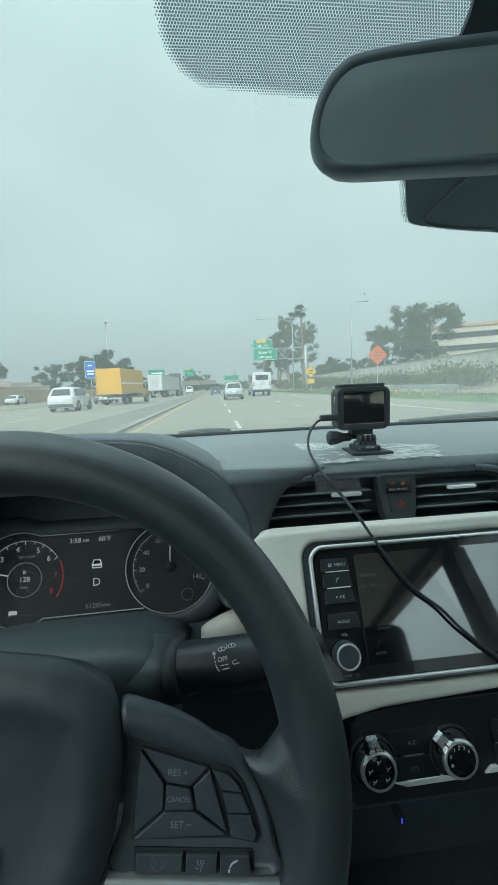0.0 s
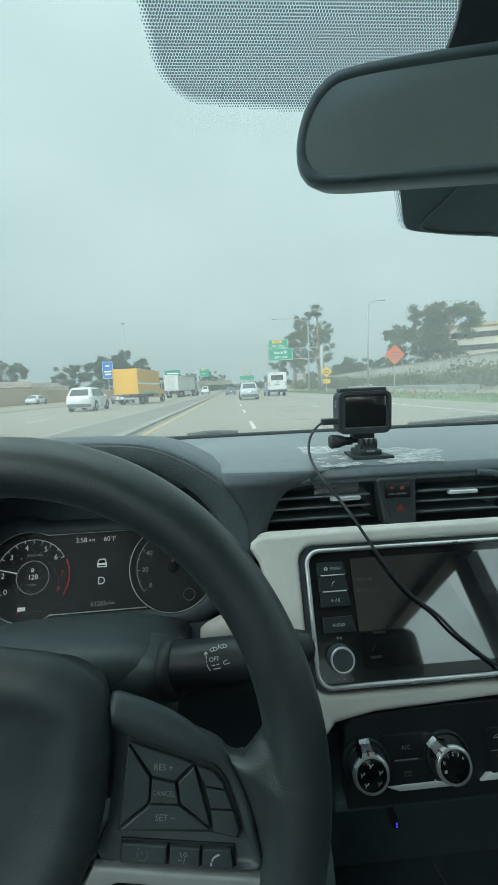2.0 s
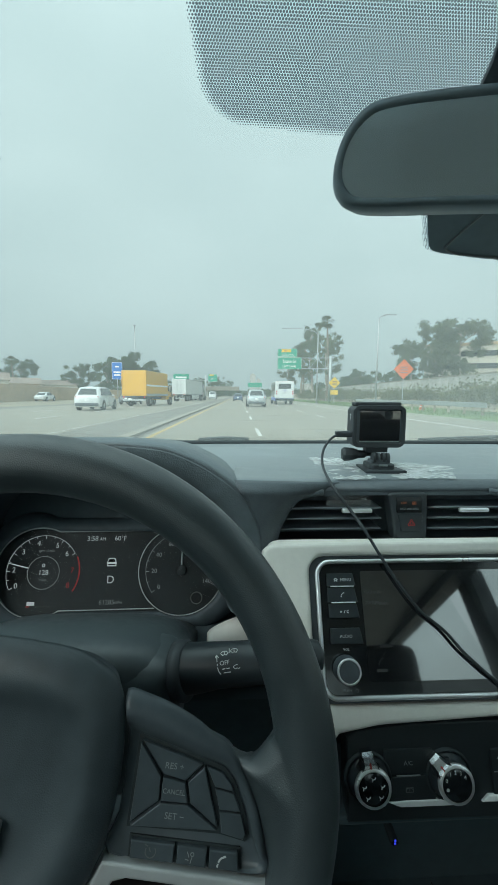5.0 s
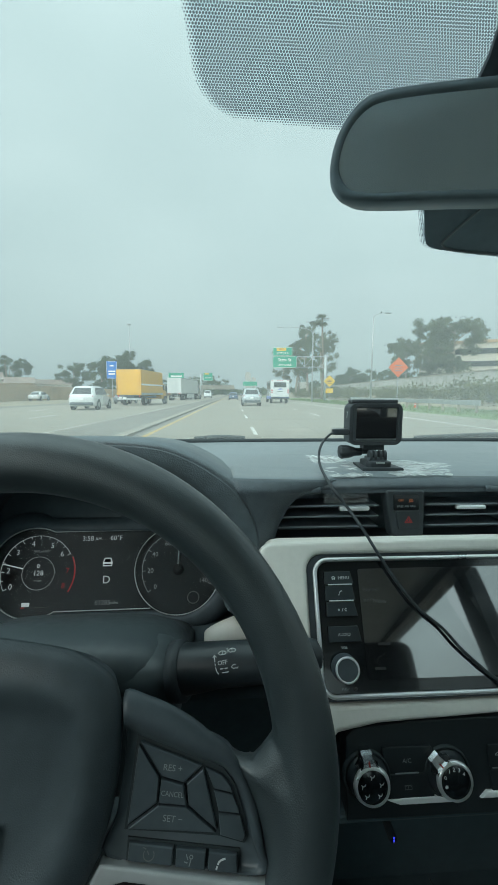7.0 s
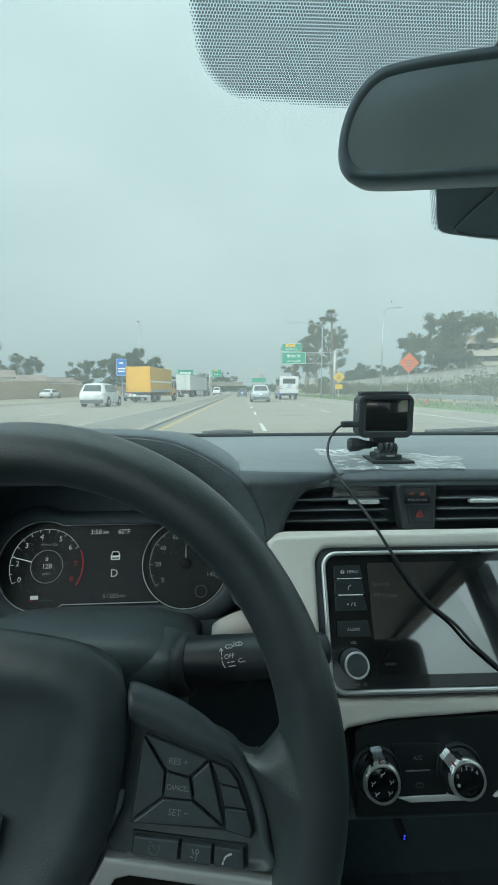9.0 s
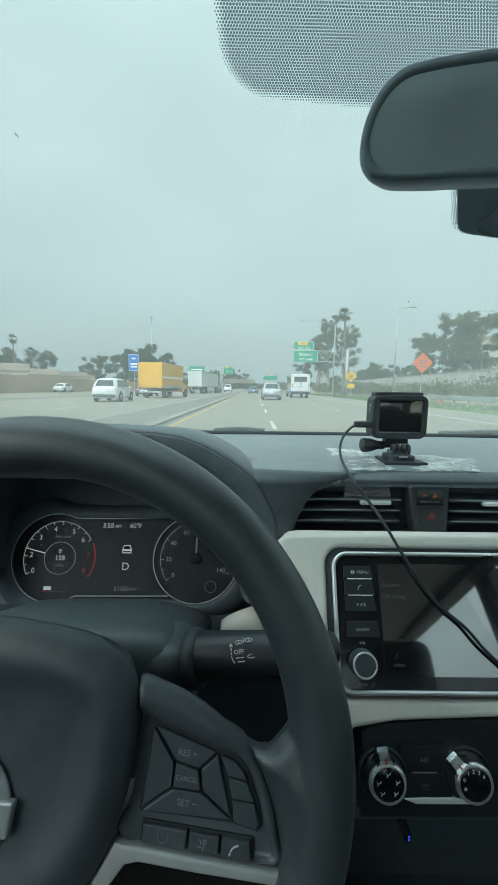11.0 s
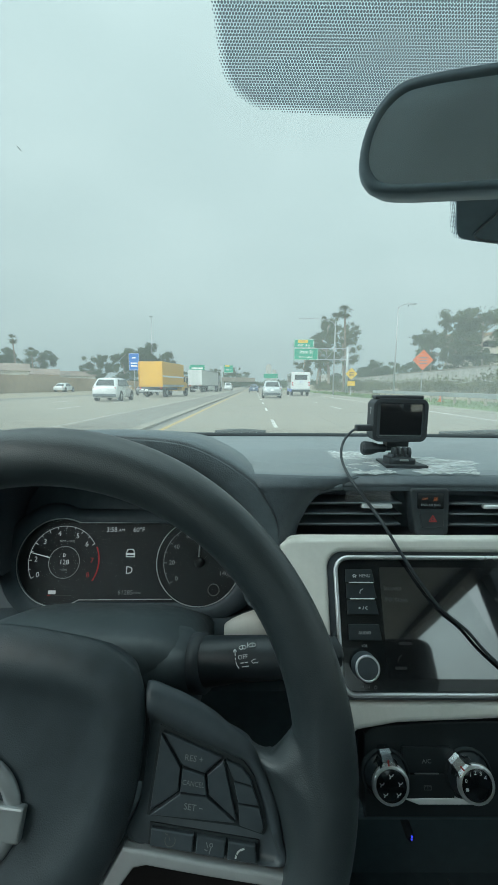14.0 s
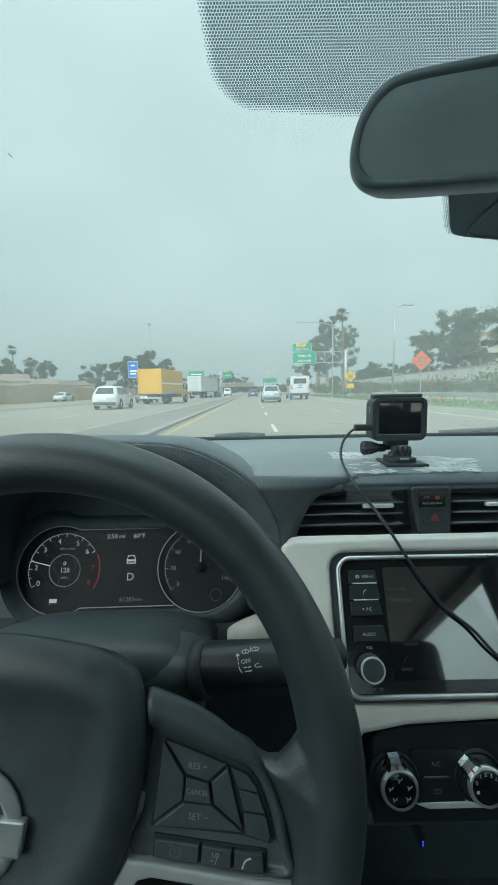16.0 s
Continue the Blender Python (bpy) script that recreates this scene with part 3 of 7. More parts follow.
    part("knee_panel", loft([[Vector((x, y, z)) for y, z in ((0.62, 0.80), (0.585, 0.80), (0.55, 0.77), (0.55, 0.62), (0.60, 0.50), (0.68, 0.50))] for x in (CX - 0.69, -0.2, 0.10)]), CONSOLE, d)
    part("glove_panel", loft([[Vector((x, y, z)) for y, z in ((0.60, 0.84), (0.50, 0.84), (0.47, 0.80), (0.50, 0.60), (0.60, 0.50), (0.68, 0.50))] for x in (0.36, 0.6, CX + 0.69)]), DARK_SWITCH, d)
    return d


dash = dashboard()

# cream trim round the screen, running out to both sides
SCR = plane_frame(CX, 0.4655, 0.910, 25)
trim = thing("trim_panel", "cream leather-look trim round the touchscreen", "trim panel")


def trim_panel():
    outer = [(-0.1575, 0.062), (-0.1565, 0.068), (-0.1525, 0.0718), (-0.146, 0.0735), (-0.10, 0.0745), (0.10, 0.0755), (0.60, 0.078), (0.60, -0.066), (0.12, -0.072), (-0.06, -0.0785), (-0.095, -0.084),
             (-0.103, -0.092), (-0.118, -0.094), (-0.128, -0.070), (-0.134, -0.03), (-0.142, 0.02), (-0.150, 0.05)]
    hole = rounded(0.226, 0.1245, 0.0155, 7, 0, -0.0005)
    bm = bmesh.new()
    o = [bm.verts.new((x, y, 0)) for x, y in outer]
    h = [bm.verts.new((x, y, 0)) for x, y in hole]
    eo = [bm.edges.new((o[i], o[(i + 1) % len(o)])) for i in range(len(o))]
    eh = [bm.edges.new((h[i], h[(i + 1) % len(h)])) for i in range(len(h))]
    bmesh.ops.triangle_fill(bm, edges=eo + eh, use_beauty=True)
    r = bmesh.ops.extrude_face_region(bm, geom=list(bm.faces))
    bmesh.ops.translate(bm, verts=[v for v in r["geom"] if isinstance(v, bmesh.types.BMVert)], vec=(0, 0, -0.014))
    bmesh.ops.recalc_face_normals(bm, faces=list(bm.faces))
    edge = [e for e in bm.edges if len(e.link_faces) == 2 and e.calc_face_angle(0) > 1.2 and all(v.co.z > -0.001 for v in e.verts)]
    bmesh.ops.bevel(bm, geom=edge, offset=0.0045, segments=4, affect="EDGES", profile=0.5)
    part("facing", bm, CREAM, trim, m=SCR, smooth=False)
    part("backing", prism([(-0.12, -0.07), (0.6, -0.06), (0.6, 0.07), (-0.14, 0.07)], -0.05, -0.0145), BLACK, trim, m=SCR)
    # roll over to the vents
    part("top_roll", loft([[Vector((x, y, z)) for y, z in [(0.517 + (yy - 0.517) * k, 0.962 + (zz - 0.962) * k) for yy, zz in ((0.4995, 0.9700), (0.503, 0.9742), (0.510, 0.9755), (0.525, 0.9690), (0.545, 0.955), (0.50, 0.955))]] for x, k in ((0.0735, 0.3), (0.0755, 0.65), (0.080, 0.9), (0.088, 1.0), (0.22, 1.0), (0.82, 1.0))]), CREAM, trim, smooth=False)
    # strip under the instruments
    part("left_strip", loft([[Vector((x, y, z + dz)) for y, z in ((0.528, 0.888), (0.520, 0.884), (0.514, 0.868), (0.520, 0.851), (0.535, 0.846), (0.545, 0.87))] for x, dz in ((0.0125, -0.021), (0.0145, -0.018), (0.020, -0.014), (0.032, -0.008), (0.048, -0.002), (0.075, 0.004))]), CREAM, trim, smooth=True)


trim_panel()

# ---- touchscreen unit ----
unit = thing("touchscreen", "black touchscreen unit with silver rim and side buttons", "touchscreen", SCR)
ring_pts = [Vector((x, y, 0.001)) for x, y in rounded(0.2125, 0.1135, 0.0125, 8, 0, -0.0005)]
part("recess", prism(rounded(0.2255, 0.124, 0.0152, 7, 0, -0.0005), -0.013, -0.0055), PLASTIC, unit)
part("bezel", prism(rounded(0.2120, 0.113, 0.0122, 8, 0, -0.0005), -0.0055, -0.0005), PIANO, unit)
part("rim", tube(ring_pts, 0.0021, 8, True), CHROME, unit, "satin silver rim", smooth=True)
part("display", prism(rounded(0.158, 0.0925, 0.002, 3, 0.0135, 0.0012), -0.0005, 0.0006), DISPLAY, unit, "dark glossy display with faint menu words")


def side_button(v0, v1, skew, rib):
    u0, u1 = -0.0972, -0.0722
    pts = [(u0, v1), (u1 - 0.001 + skew, v1), (u1 + skew + 0.0012, v0), (u0 - 0.0005, v0)]
    b = part("button", prism(pts, -0.0005, 0.0028, 0.0006, 2), DARK_SWITCH, unit)
    if rib:
        part("bright_bar", box(0.0225, 0.0011, 0.0012, (u0 + 0.0135, v0 - 0.0004, 0.0028), 0.0004), GLINT_PAINT, b)
    return b


b1 = side_button(0.0345, 0.0455, 0.0, True)
b2 = side_button(0.0205, 0.0330, 0.0007, True)
b3 = side_button(0.0068, 0.0190, 0.0014, False)
b4 = side_button(-0.0143, -0.0015, 0.0026, False)
up = lambda x, y, z=0.00285: Matrix.Translation((x, y, z))
lettering("MENU", 0.0038, LEGEND, b1, up(-0.0800, 0.0398))
strokes([((-0.0018, 0), (0, 0.0016)), ((0, 0.0016), (0.0018, 0)), ((-0.0010, 0), (-0.0010, -0.0015)), ((0.0010, 0), (0.0010, -0.0015)), ((-0.0010, -0.0006), (0.0010, -0.0006))], 0.0009, LEGEND, b1, up(-0.0895, 0.0398))
handset = arc_lines(0.0008, -0.0008, 0.0022, 95, 175, 6) + [((0.0002, 0.0014), (0.0014, 0.0018)), ((-0.0016, -0.001), (-0.0018, -0.0022))]
strokes(handset, 0.0008, LEGEND, b2, up(-0.0838, 0.0268))
strokes(arc_lines(-0.0036, 0, 0.0006, 0, 360, 10) + [((-0.0008, -0.0013), (0.0004, 0.0013))] + arc_lines(0.0030, 0, 0.0011, 60, 300, 8), 0.0007, LEGEND, b3, up(-0.0832, 0.0124))
lettering("AUDIO", 0.0036, LEGEND, b4, up(-0.0838, -0.0082))
lettering("VOL", 0.0030, LEGEND, unit, up(-0.0838, -0.0193, -0.0004))
knob = part("volume_knob", lathe([(0.0116, -0.0005), (0.0114, 0.003), (0.0107, 0.008), (0.0102, 0.0100)], 40), PLASTIC, unit, smooth=True, m=up(-0.0856, -0.0348, 0))
part("knob_ring", lathe([(0.0088, 0.0097), (0.0103, 0.0094), (0.0107, 0.0103), (0.0101, 0.0114), (0.0091, 0.0115), (0.0088, 0.0111)], 40), CHROME, knob, "polished ring", smooth=True)
part("knob_cap", lathe([(0.0088, 0.0111), (0.005, 0.0116), (0, 0.0117)], 32), PLASTIC, knob, smooth=True)
lettering("PUSH", 0.0031, GREY_PRINT, unit, up(-0.0856, -0.0516, -0.0004))
strokes(arc_lines(0, 0, 0.0013, 120, 420, 9) + [((0, 0.0004), (0, 0.0017))], 0.0005, DIM, unit, up(-0.0770, -0.0516, -0.0004))
disp = 0.00075
lettering("Source", 0.0058, LIT_DIM, unit, up(-0.0630, 0.0290, disp), align="LEFT")
lettering("FM Menu", 0.0056, LIT_DIM, unit, up(-0.0628, 0.0190, disp), align="LEFT")
strokes(handset, 0.0005, GHOST, unit, Matrix.Translation((-0.0535, -0.0290, disp)) @ Matrix.Scale(1.3, 4))
part("word_bar", box(0.010, 0.0022, 0.0002, (-0.0535, -0.0365, disp)), GHOST, unit)
part("word_bar", box(0.012, 0.0022, 0.0002, (-0.0475, -0.0170, disp)), GHOST, unit)

# ---- climate panel ----
CLI = plane_frame(CX, 0.424, 0.796, 17)
clim = thing("climate_panel", "dark climate control panel with two rotary knobs", "control panel", CLI)
out = [(-0.088, 0.033), (-0.080, 0.0385), (-0.03, 0.0425), (0.03, 0.0435), (0.088, 0.0425), (0.094, 0.036), (0.094, -0.030), (-0.090, -0.030)]
part("backplate", prism(out, -0.02, 0.0, 0.0015), CLIMATE, clim)
part("button", prism(rounded(0.042, 0.019, 0.0012, 3, -0.0365, 0.0145), 0, 0.0022, 0.0005), CLIMATE, clim)
part("button", prism(rounded(0.042, 0.0175, 0.0012, 3, -0.0365, -0.0055), 0, 0.0022, 0.0005), CLIMATE, clim)
part("button", prism(rounded(0.034, 0.017, 0.0012, 3, 0.052, 0.0135), 0, 0.0022, 0.0005), CLIMATE, clim)
part("button", prism(rounded(0.034, 0.016, 0.0012, 3, 0.052, -0.0045), 0, 0.0022, 0.0005), CLIMATE, clim)
part("button_bar", box(0.0205, 0.0010, 0.0008, (-0.0375, 0.0040, 0.0016), 0.0003), SILVER, clim)
part("button_bar", box(0.030, 0.0009, 0.0008, (0.052, 0.0045, 0.0016), 0.0003), SILVER, clim)
part("chrome_strip", prism([(-0.056, -0.0150), (-0.046, -0.0186), (0.010, -0.0186), (0.004, -0.0135), (-0.043, -0.0138)], 0, 0.0030, 0.001), GLINT_PAINT, clim, "chrome strip between the knobs, glint in its colour")
part("chrome_strip", prism([(0.024, -0.0172), (0.060, -0.0172), (0.060, -0.0120), (0.030, -0.0120)], 0, 0.0030, 0.001), GLINT_PAINT, clim, "chrome strip beside the knob, glint in its colour")
lettering("A/C", 0.0047, GREY_PRINT, clim, up(-0.0372, 0.0135, 0.0023))
strokes(arc_lines(0, 0, 0.0026, 0, 180, 6, 0.0012) + [((-0.003, 0.0014), (0.003, 0.0014)), ((-0.003, -0.0018), (0.003, -0.0018)), ((-0.003, 0.0014), (-0.003, -0.0018)), ((0.003, 0.0014), (0.003, -0.0018)), ((0, -0.001), (0, 0.001))], 0.0004, DIM, clim, up(-0.0375, -0.0060, 0.0023))
carmark = arc_lines(0, 0, 0.0040, 10, 170, 7, 0.0022) + [((-0.0045, 0), (0.0045, 0)), ((-0.001, 0.0002), (0.001, 0.0013))]
strokes(carmark, 0.0004, LEGEND, clim, up(0.0445, 0.0145, 0.0023))
strokes(carmark, 0.0004, LEGEND, clim, up(0.0455, -0.0075, 0.0023))
part("lamp_bar", box(0.0045, 0.0009, 0.0003, (0.0435, 0.0005, 0.0022)), AMBER, clim)


def rotary(u, v, turn):
    """A climate knob with bright ring, lugged pointer and dark dial face."""
    k = part("knob", lathe([(0.0180, 0.0), (0.0170, 0.003), (0.0148, 0.005), (0.0142, 0.0125)], 48), DARK_SWITCH, clim, smooth=True, m=up(u, v, 0))
    part("knob_skirt", lathe([(0.0205, -0.001), (0.020, 0.0022), (0.0185, 0.003), (0.018, 0.0)], 40), BLACK, k, smooth=True)
    part("knob_ring", lathe([(0.0122, 0.0125), (0.0145, 0.0110), (0.0153, 0.0128), (0.0143, 0.0154), (0.0122, 0.0152)], 48), CHROME, k, "bright ring", smooth=True)
    part("dial_face", lathe([(0.0130, 0.0143), (0.0125, 0.0146), (0.0, 0.0147)], 40), PIANO, k, smooth=True)
    ptr = loft([[Vector(p) for p in ((-w, r0, z0), (w, r0, z0), (w * 0.8, r0, z1), (-w * 0.8, r0, z1))] for r0, w, z0, z1 in ((0.0095, 0.0106, 0.006, 0.0118), (0.0122, 0.0098, 0.005, 0.0146), (0.0143, 0.0074, 0.004, 0.0150), (0.0165, 0.0056, 0.003, 0.0144), (0.0208, 0.0048, 0.001, 0.0100))])
    pt = part("pointer", ptr, POLISHED, k, "silver faceted pointer", m=pose(0, 0, 0, 0, 0, turn))
    part("pointer_tip", loft([[Vector(p) for p in ((-w, r0, z0), (w, r0, z0), (w, r0, z1), (-w, r0, z1))] for r0, w, z0, z1 in ((0.0208, 0.0047, 0.001, 0.0099), (0.0230, 0.0041, 0.001, 0.0072))]), POLISHED, pt)
    part("pointer_mark", box(0.0012, 0.0046, 0.0006, (0, 0.0162, 0.0149)), REDPRINT, k, m=pose(0, 0, 0, 0, 0, turn))
    return k


kl = rotary(-0.0720, 0.0030, 5)
kr = rotary(-0.0028, 0.0034, 42)
seat_mark = [((-0.0016, 0.0014), (-0.0006, 0.0002)), ((-0.0006, 0.0002), (-0.001, -0.0016)), ((-0.0006, 0.0), (0.0012, 0.0004)), ((0.0012, 0.0004), (0.0018, 0.0018))]
for u, v in ((0.0002, 0.0065), (-0.0075, 0.0005), (0.0075, 0.001), (-0.0048, -0.0070), (0.0058, -0.0068)):
    strokes(seat_mark, 0.0007, LEGEND, kl, up(u, v, 0.01478))
for ch, a in (("0", 160), ("1", 122), ("2", 95), ("3", 66), ("4", 36)):
    lettering(ch, 0.0042, LEGEND, kr, up(0.0090 * math.cos(radians(a)), 0.0090 * math.sin(radians(a)), 0.01478))
strokes([((-0.0013, 0), (0.0013, 0)), ((0, -0.0013), (0, 0.0013)), ((-0.001, -0.001), (0.001, 0.001)), ((-0.001, 0.001), (0.001, -0.001))], 0.0006, LEGEND, kr, up(-0.0080, -0.0033, 0.01478))

# tray below the climate panel
tray = thing("console_tray", "black console tray below the climate knobs", "console")
part("tray_back", box(0.26, 0.02, 0.20, (CX, 0.50, 0.70), 0.004), CONSOLE, tray)
part("tray_roof", box(0.20, 0.08, 0.010, (CX, 0.460, 0.763), 0.003), CONSOLE, tray)
part("tray_floor", box(0.22, 0.45, 0.02, (CX, 0.28, 0.595), 0.004), CONSOLE, tray)
for x, dx in ((0.118, -0.02), (0.332, 0.02)):
    part("tray_side", loft([[Vector((x + w, y, z)) for y, z in ((0.50, 0.79), (0.435, 0.79), (0.33, 0.62), (0.06, 0.60), (0.06, 0.40), (0.50, 0.40))] for w in (0, dx)]), CONSOLE, tray)
part("tray_ridge", tube([(0.205, 0.41, 0.715), (0.219, 0.395, 0.690), (0.235, 0.37, 0.66)], 0.0008, 6), DARK_SWITCH, tray)
plug = thing("charger_plug", "black charger plug with a small blue light", "charger")
part("plug_body", lathe([(0, 0), (0.003, 0), (0.004, 0.004), (0.004, 0.02), (0.003, 0.022)], 20), BLACK, plug, m=pose(0.1868, 0.462, 0.714, 90, 0, 0), smooth=True)
part("light", box(0.0016, 0.001, 0.0018, (0.1870, 0.4395, 0.7172), 0.0003), BLUE_LED, plug, "blue light")
part("light", box(0.0016, 0.001, 0.0018, (0.1870, 0.4395, 0.7142), 0.0003), BLUE_LED, plug, "blue light")

# ---- middle vents and hazard switch ----


def vent(x0, x1, clip, mirrored):
    v = thing("air_vent", "dark dashboard air vent with silver slider clip", "air vent", group="dashboard vents")
    zs = (0.9985, 0.9870, 0.9755)
    for z in zs:
        k = (1.016 - z) / 0.05
        a, b = (x0 + 0.004 + 0.0 * k, x1 - 0.02 * k) if mirrored else (x0 - 0.012 + 0.02 * (1 - k) , x1 - 0.002)
        part("slat", box(b - a, 0.030, 0.0018, ((a + b) / 2, 0.5560, z - 0.0004), 0.0006), HOOD, v)
        part("slat_edge", tube([(a - 0.002, 0.5420, z - 0.0016), (a + 0.004, 0.5410, z - 0.0002), (a + 0.014, 0.5408, z + 0.0003), (b, 0.5408, z + 0.0003)] if not mirrored else [(a, 0.5408, z + 0.0003), (b - 0.014, 0.5408, z + 0.0003), (b - 0.004, 0.5410, z - 0.0002), (b + 0.002, 0.5420, z - 0.0016)], 0.0008, 6), SLAT_EDGE, v, smooth=True)
    part("clip", box(0.033, 0.006, 0.0048, (clip, 0.5385, 0.9962), 0.002, 3), CHROME, v, "silver slider clip")
    s = -1 if mirrored else 1
    xe = x1 if mirrored else x0
    side = smooth_path([(xe + s * 0.042, 0.539, 1.0165), (xe + s * 0.018, 0.539, 1.012), (xe + s * 0.004, 0.539, 0.998), (xe - s * 0.008, 0.539, 0.975), (xe - s * 0.014, 0.539, 0.960)], 5)
    part("frame", tube(side, 0.0035, 8), DASH, v, smooth=True)
    return v


vent(0.094, 0.202, 0.1725, False)
vent(0.249, 0.360, 0.3010, True)
hz = thing("hazard_switch", "black switch block with airbag lamp and hazard button", "switch", pose(0.2265, 0.538, 0.992, 90 - 8, 0, 0))
part("housing", prism([(-0.0205, 0.0205), (-0.0175, 0.0235), (0.019, 0.0235), (0.0225, 0.0205), (0.0205, -0.0235), (0.017, -0.0265), (-0.011, -0.0265), (-0.0145, -0.0235)], -0.012, 0.004, 0.003, 4), RUBBER, hz)
part("lamp_cover", prism(rounded(0.0275, 0.0165, 0.0008, 2, 0.0012, 0.0105), 0.004, 0.0047, 0.0002), PIANO, hz)
hzb = part("button", prism([(-0.0110, 0.0012), (0.0150, 0.0012), (0.0145, -0.0175), (-0.0080, -0.0175)], 0.004, 0.0056, 0.0005), DARK_SWITCH, hz)
lettering("PASS AIR BAG", 0.0033, GREY_PRINT, hz, up(0.0012, 0.0062, 0.0048))
lettering("OFF", 0.0034, AMBER, hz, up(-0.0045, 0.0125, 0.0048))
strokes(arc_lines(0, 0, 0.0014, 0, 360, 8) + [((-0.002, -0.002), (0.0025, 0.0015)), ((0.001, -0.002), (0.003, -0.0005))], 0.0006, AMBER, hz, up(0.0060, 0.0125, 0.0048))
strokes([((-0.0040, -0.003), (0.0040, -0.003)), ((0.0040, -0.003), (0, 0.0036)), ((0, 0.0036), (-0.0040, -0.003))], 0.0009, REDPRINT, hzb, up(0.0030, -0.0080, 0.0057), "hazard_triangle")
strokes([((-0.0020, -0.0018), (0.0020, -0.0018)), ((0.0020, -0.0018), (0, 0.0014)), ((0, 0.0014), (-0.0020, -0.0018))], 0.0006, REDPRINT, hzb, up(0.0030, -0.0080, 0.0057), "hazard_triangle")

# ---- action camera on its mount, tape and cable ----
ac = thing("action_camera", "black action camera in a frame, standing on the dash", "camera", pose(0.2165, 0.602, 1.0815, 90, 0, -2))
part("body", prism(rounded(0.0585, 0.0455, 0.006, 6), -0.026, 0.0, 0.0015), PLASTIC, ac)
fr_o, fr_i = rounded(0.0640, 0.0510, 0.0085, 6), rounded(0.0540, 0.0410, 0.004, 6)
part("frame", loft([[Vector((x, y, -0.024)) for x, y in fr_o], [Vector((x, y, 0.0012)) for x, y in fr_o], [Vector((x * 0.985, y * 0.985, 0.0028)) for x, y in fr_o], [Vector((x * 1.02, y * 1.02, 0.0028)) for x, y in fr_i], [Vector((x, y, 0.0004)) for x, y in fr_i]], caps=False), RUBBER, ac)
part("screen", prism(rounded(0.0485, 0.0360, 0.001, 3, 0.001, 0.0010), 0.0, 0.0009), DISPLAY, ac)
part("screen_edge", box(0.0485, 0.0006, 0.0006, (0.001, -0.0182, 0.0011)), SILVER, ac)
part("latch", box(0.056, 0.0042, 0.018, (-0.001, 0.0272, -0.010), 0.0012), RUBBER, ac)
part("foot", box(0.026, 0.007, 0.016, (0.0, -0.0285, -0.010), 0.001), RUBBER, ac)
for x in (-0.0085, -0.003, 0.003, 0.0085):
    part("finger", prism(rounded(0.012, 0.013, 0.0055, 5, -0.010, -0.037), -0.0014, 0.0014), RUBBER, ac, m=Matrix.Translation((x, 0, 0)) @ pose(0, 0, 0, 0, 90, 0))
part("thumb_screw", lathe([(0.0025, 0), (0.0030, 0.012), (0.0048, 0.014), (0.0052, 0.022), (0.0080, 0.030), (0.0088, 0.0395), (0.0070, 0.0420), (0, 0.0425)], 9), RUBBER, ac, m=pose(0.001, -0.0350, -0.010, 0, -90, 0))
lettering("7", 0.012, LEGEND, ac, pose(-0.03215, 0.010, -0.010, 0, -90, 0))
mt = thing("camera_mount", "black quick-release mount stuck to the dash", "mount", pose(0.2165, 0.598, 1.029, 0, 0, -2))
part("pad", prism([(-0.021, -0.021), (0.026, -0.022), (0.020, 0.022), (-0.021, 0.022)], -0.001, 0.0035, 0.001), RUBBER, mt)
part("buckle", prism(rounded(0.030, 0.034, 0.006, 5), 0.0035, 0.0095, 0.0015), RUBBER, mt)
part("clip", prism(rounded(0.022, 0.022, 0.004, 5), 0.0095, 0.0135, 0.001), PLASTIC, mt)
part("clip_tab", box(0.010, 0.002, 0.0022, (0.0, -0.0175, 0.0085), 0.0006), SILVER, mt)

cable = thing("charging_cable", "thin black cable hanging from the camera across the screen", "cable")
cpts = [(0.183, 0.605, 1.0725), (0.1755, 0.605, 1.0718), (0.1609, 0.603, 1.0686), (0.1486, 0.597, 1.0539), (0.1444, 0.58, 1.0367), (0.1444, 0.528, 1.0229), (0.1588, 0.514, 1.0029), (0.1669, 0.4970, 0.9895), (0.1800, 0.4860, 0.9668), (0.1931, 0.4759, 0.9462), (0.2102, 0.4652, 0.9240), (0.2301, 0.4575, 0.9082), (0.2444, 0.4500, 0.8925), (0.2620, 0.4430, 0.8770), (0.2850, 0.4320, 0.8570), (0.3050, 0.405, 0.80), (0.300, 0.37, 0.70), (0.27, 0.36, 0.615)]
part("cord", tube(smooth_path(cpts, 6), 0.0015, 8), RUBBER, cable, smooth=True)
part("plug", box(0.020, 0.009, 0.0075, (0.1745, 0.605, 1.0722), 0.0018), RUBBER, cable)


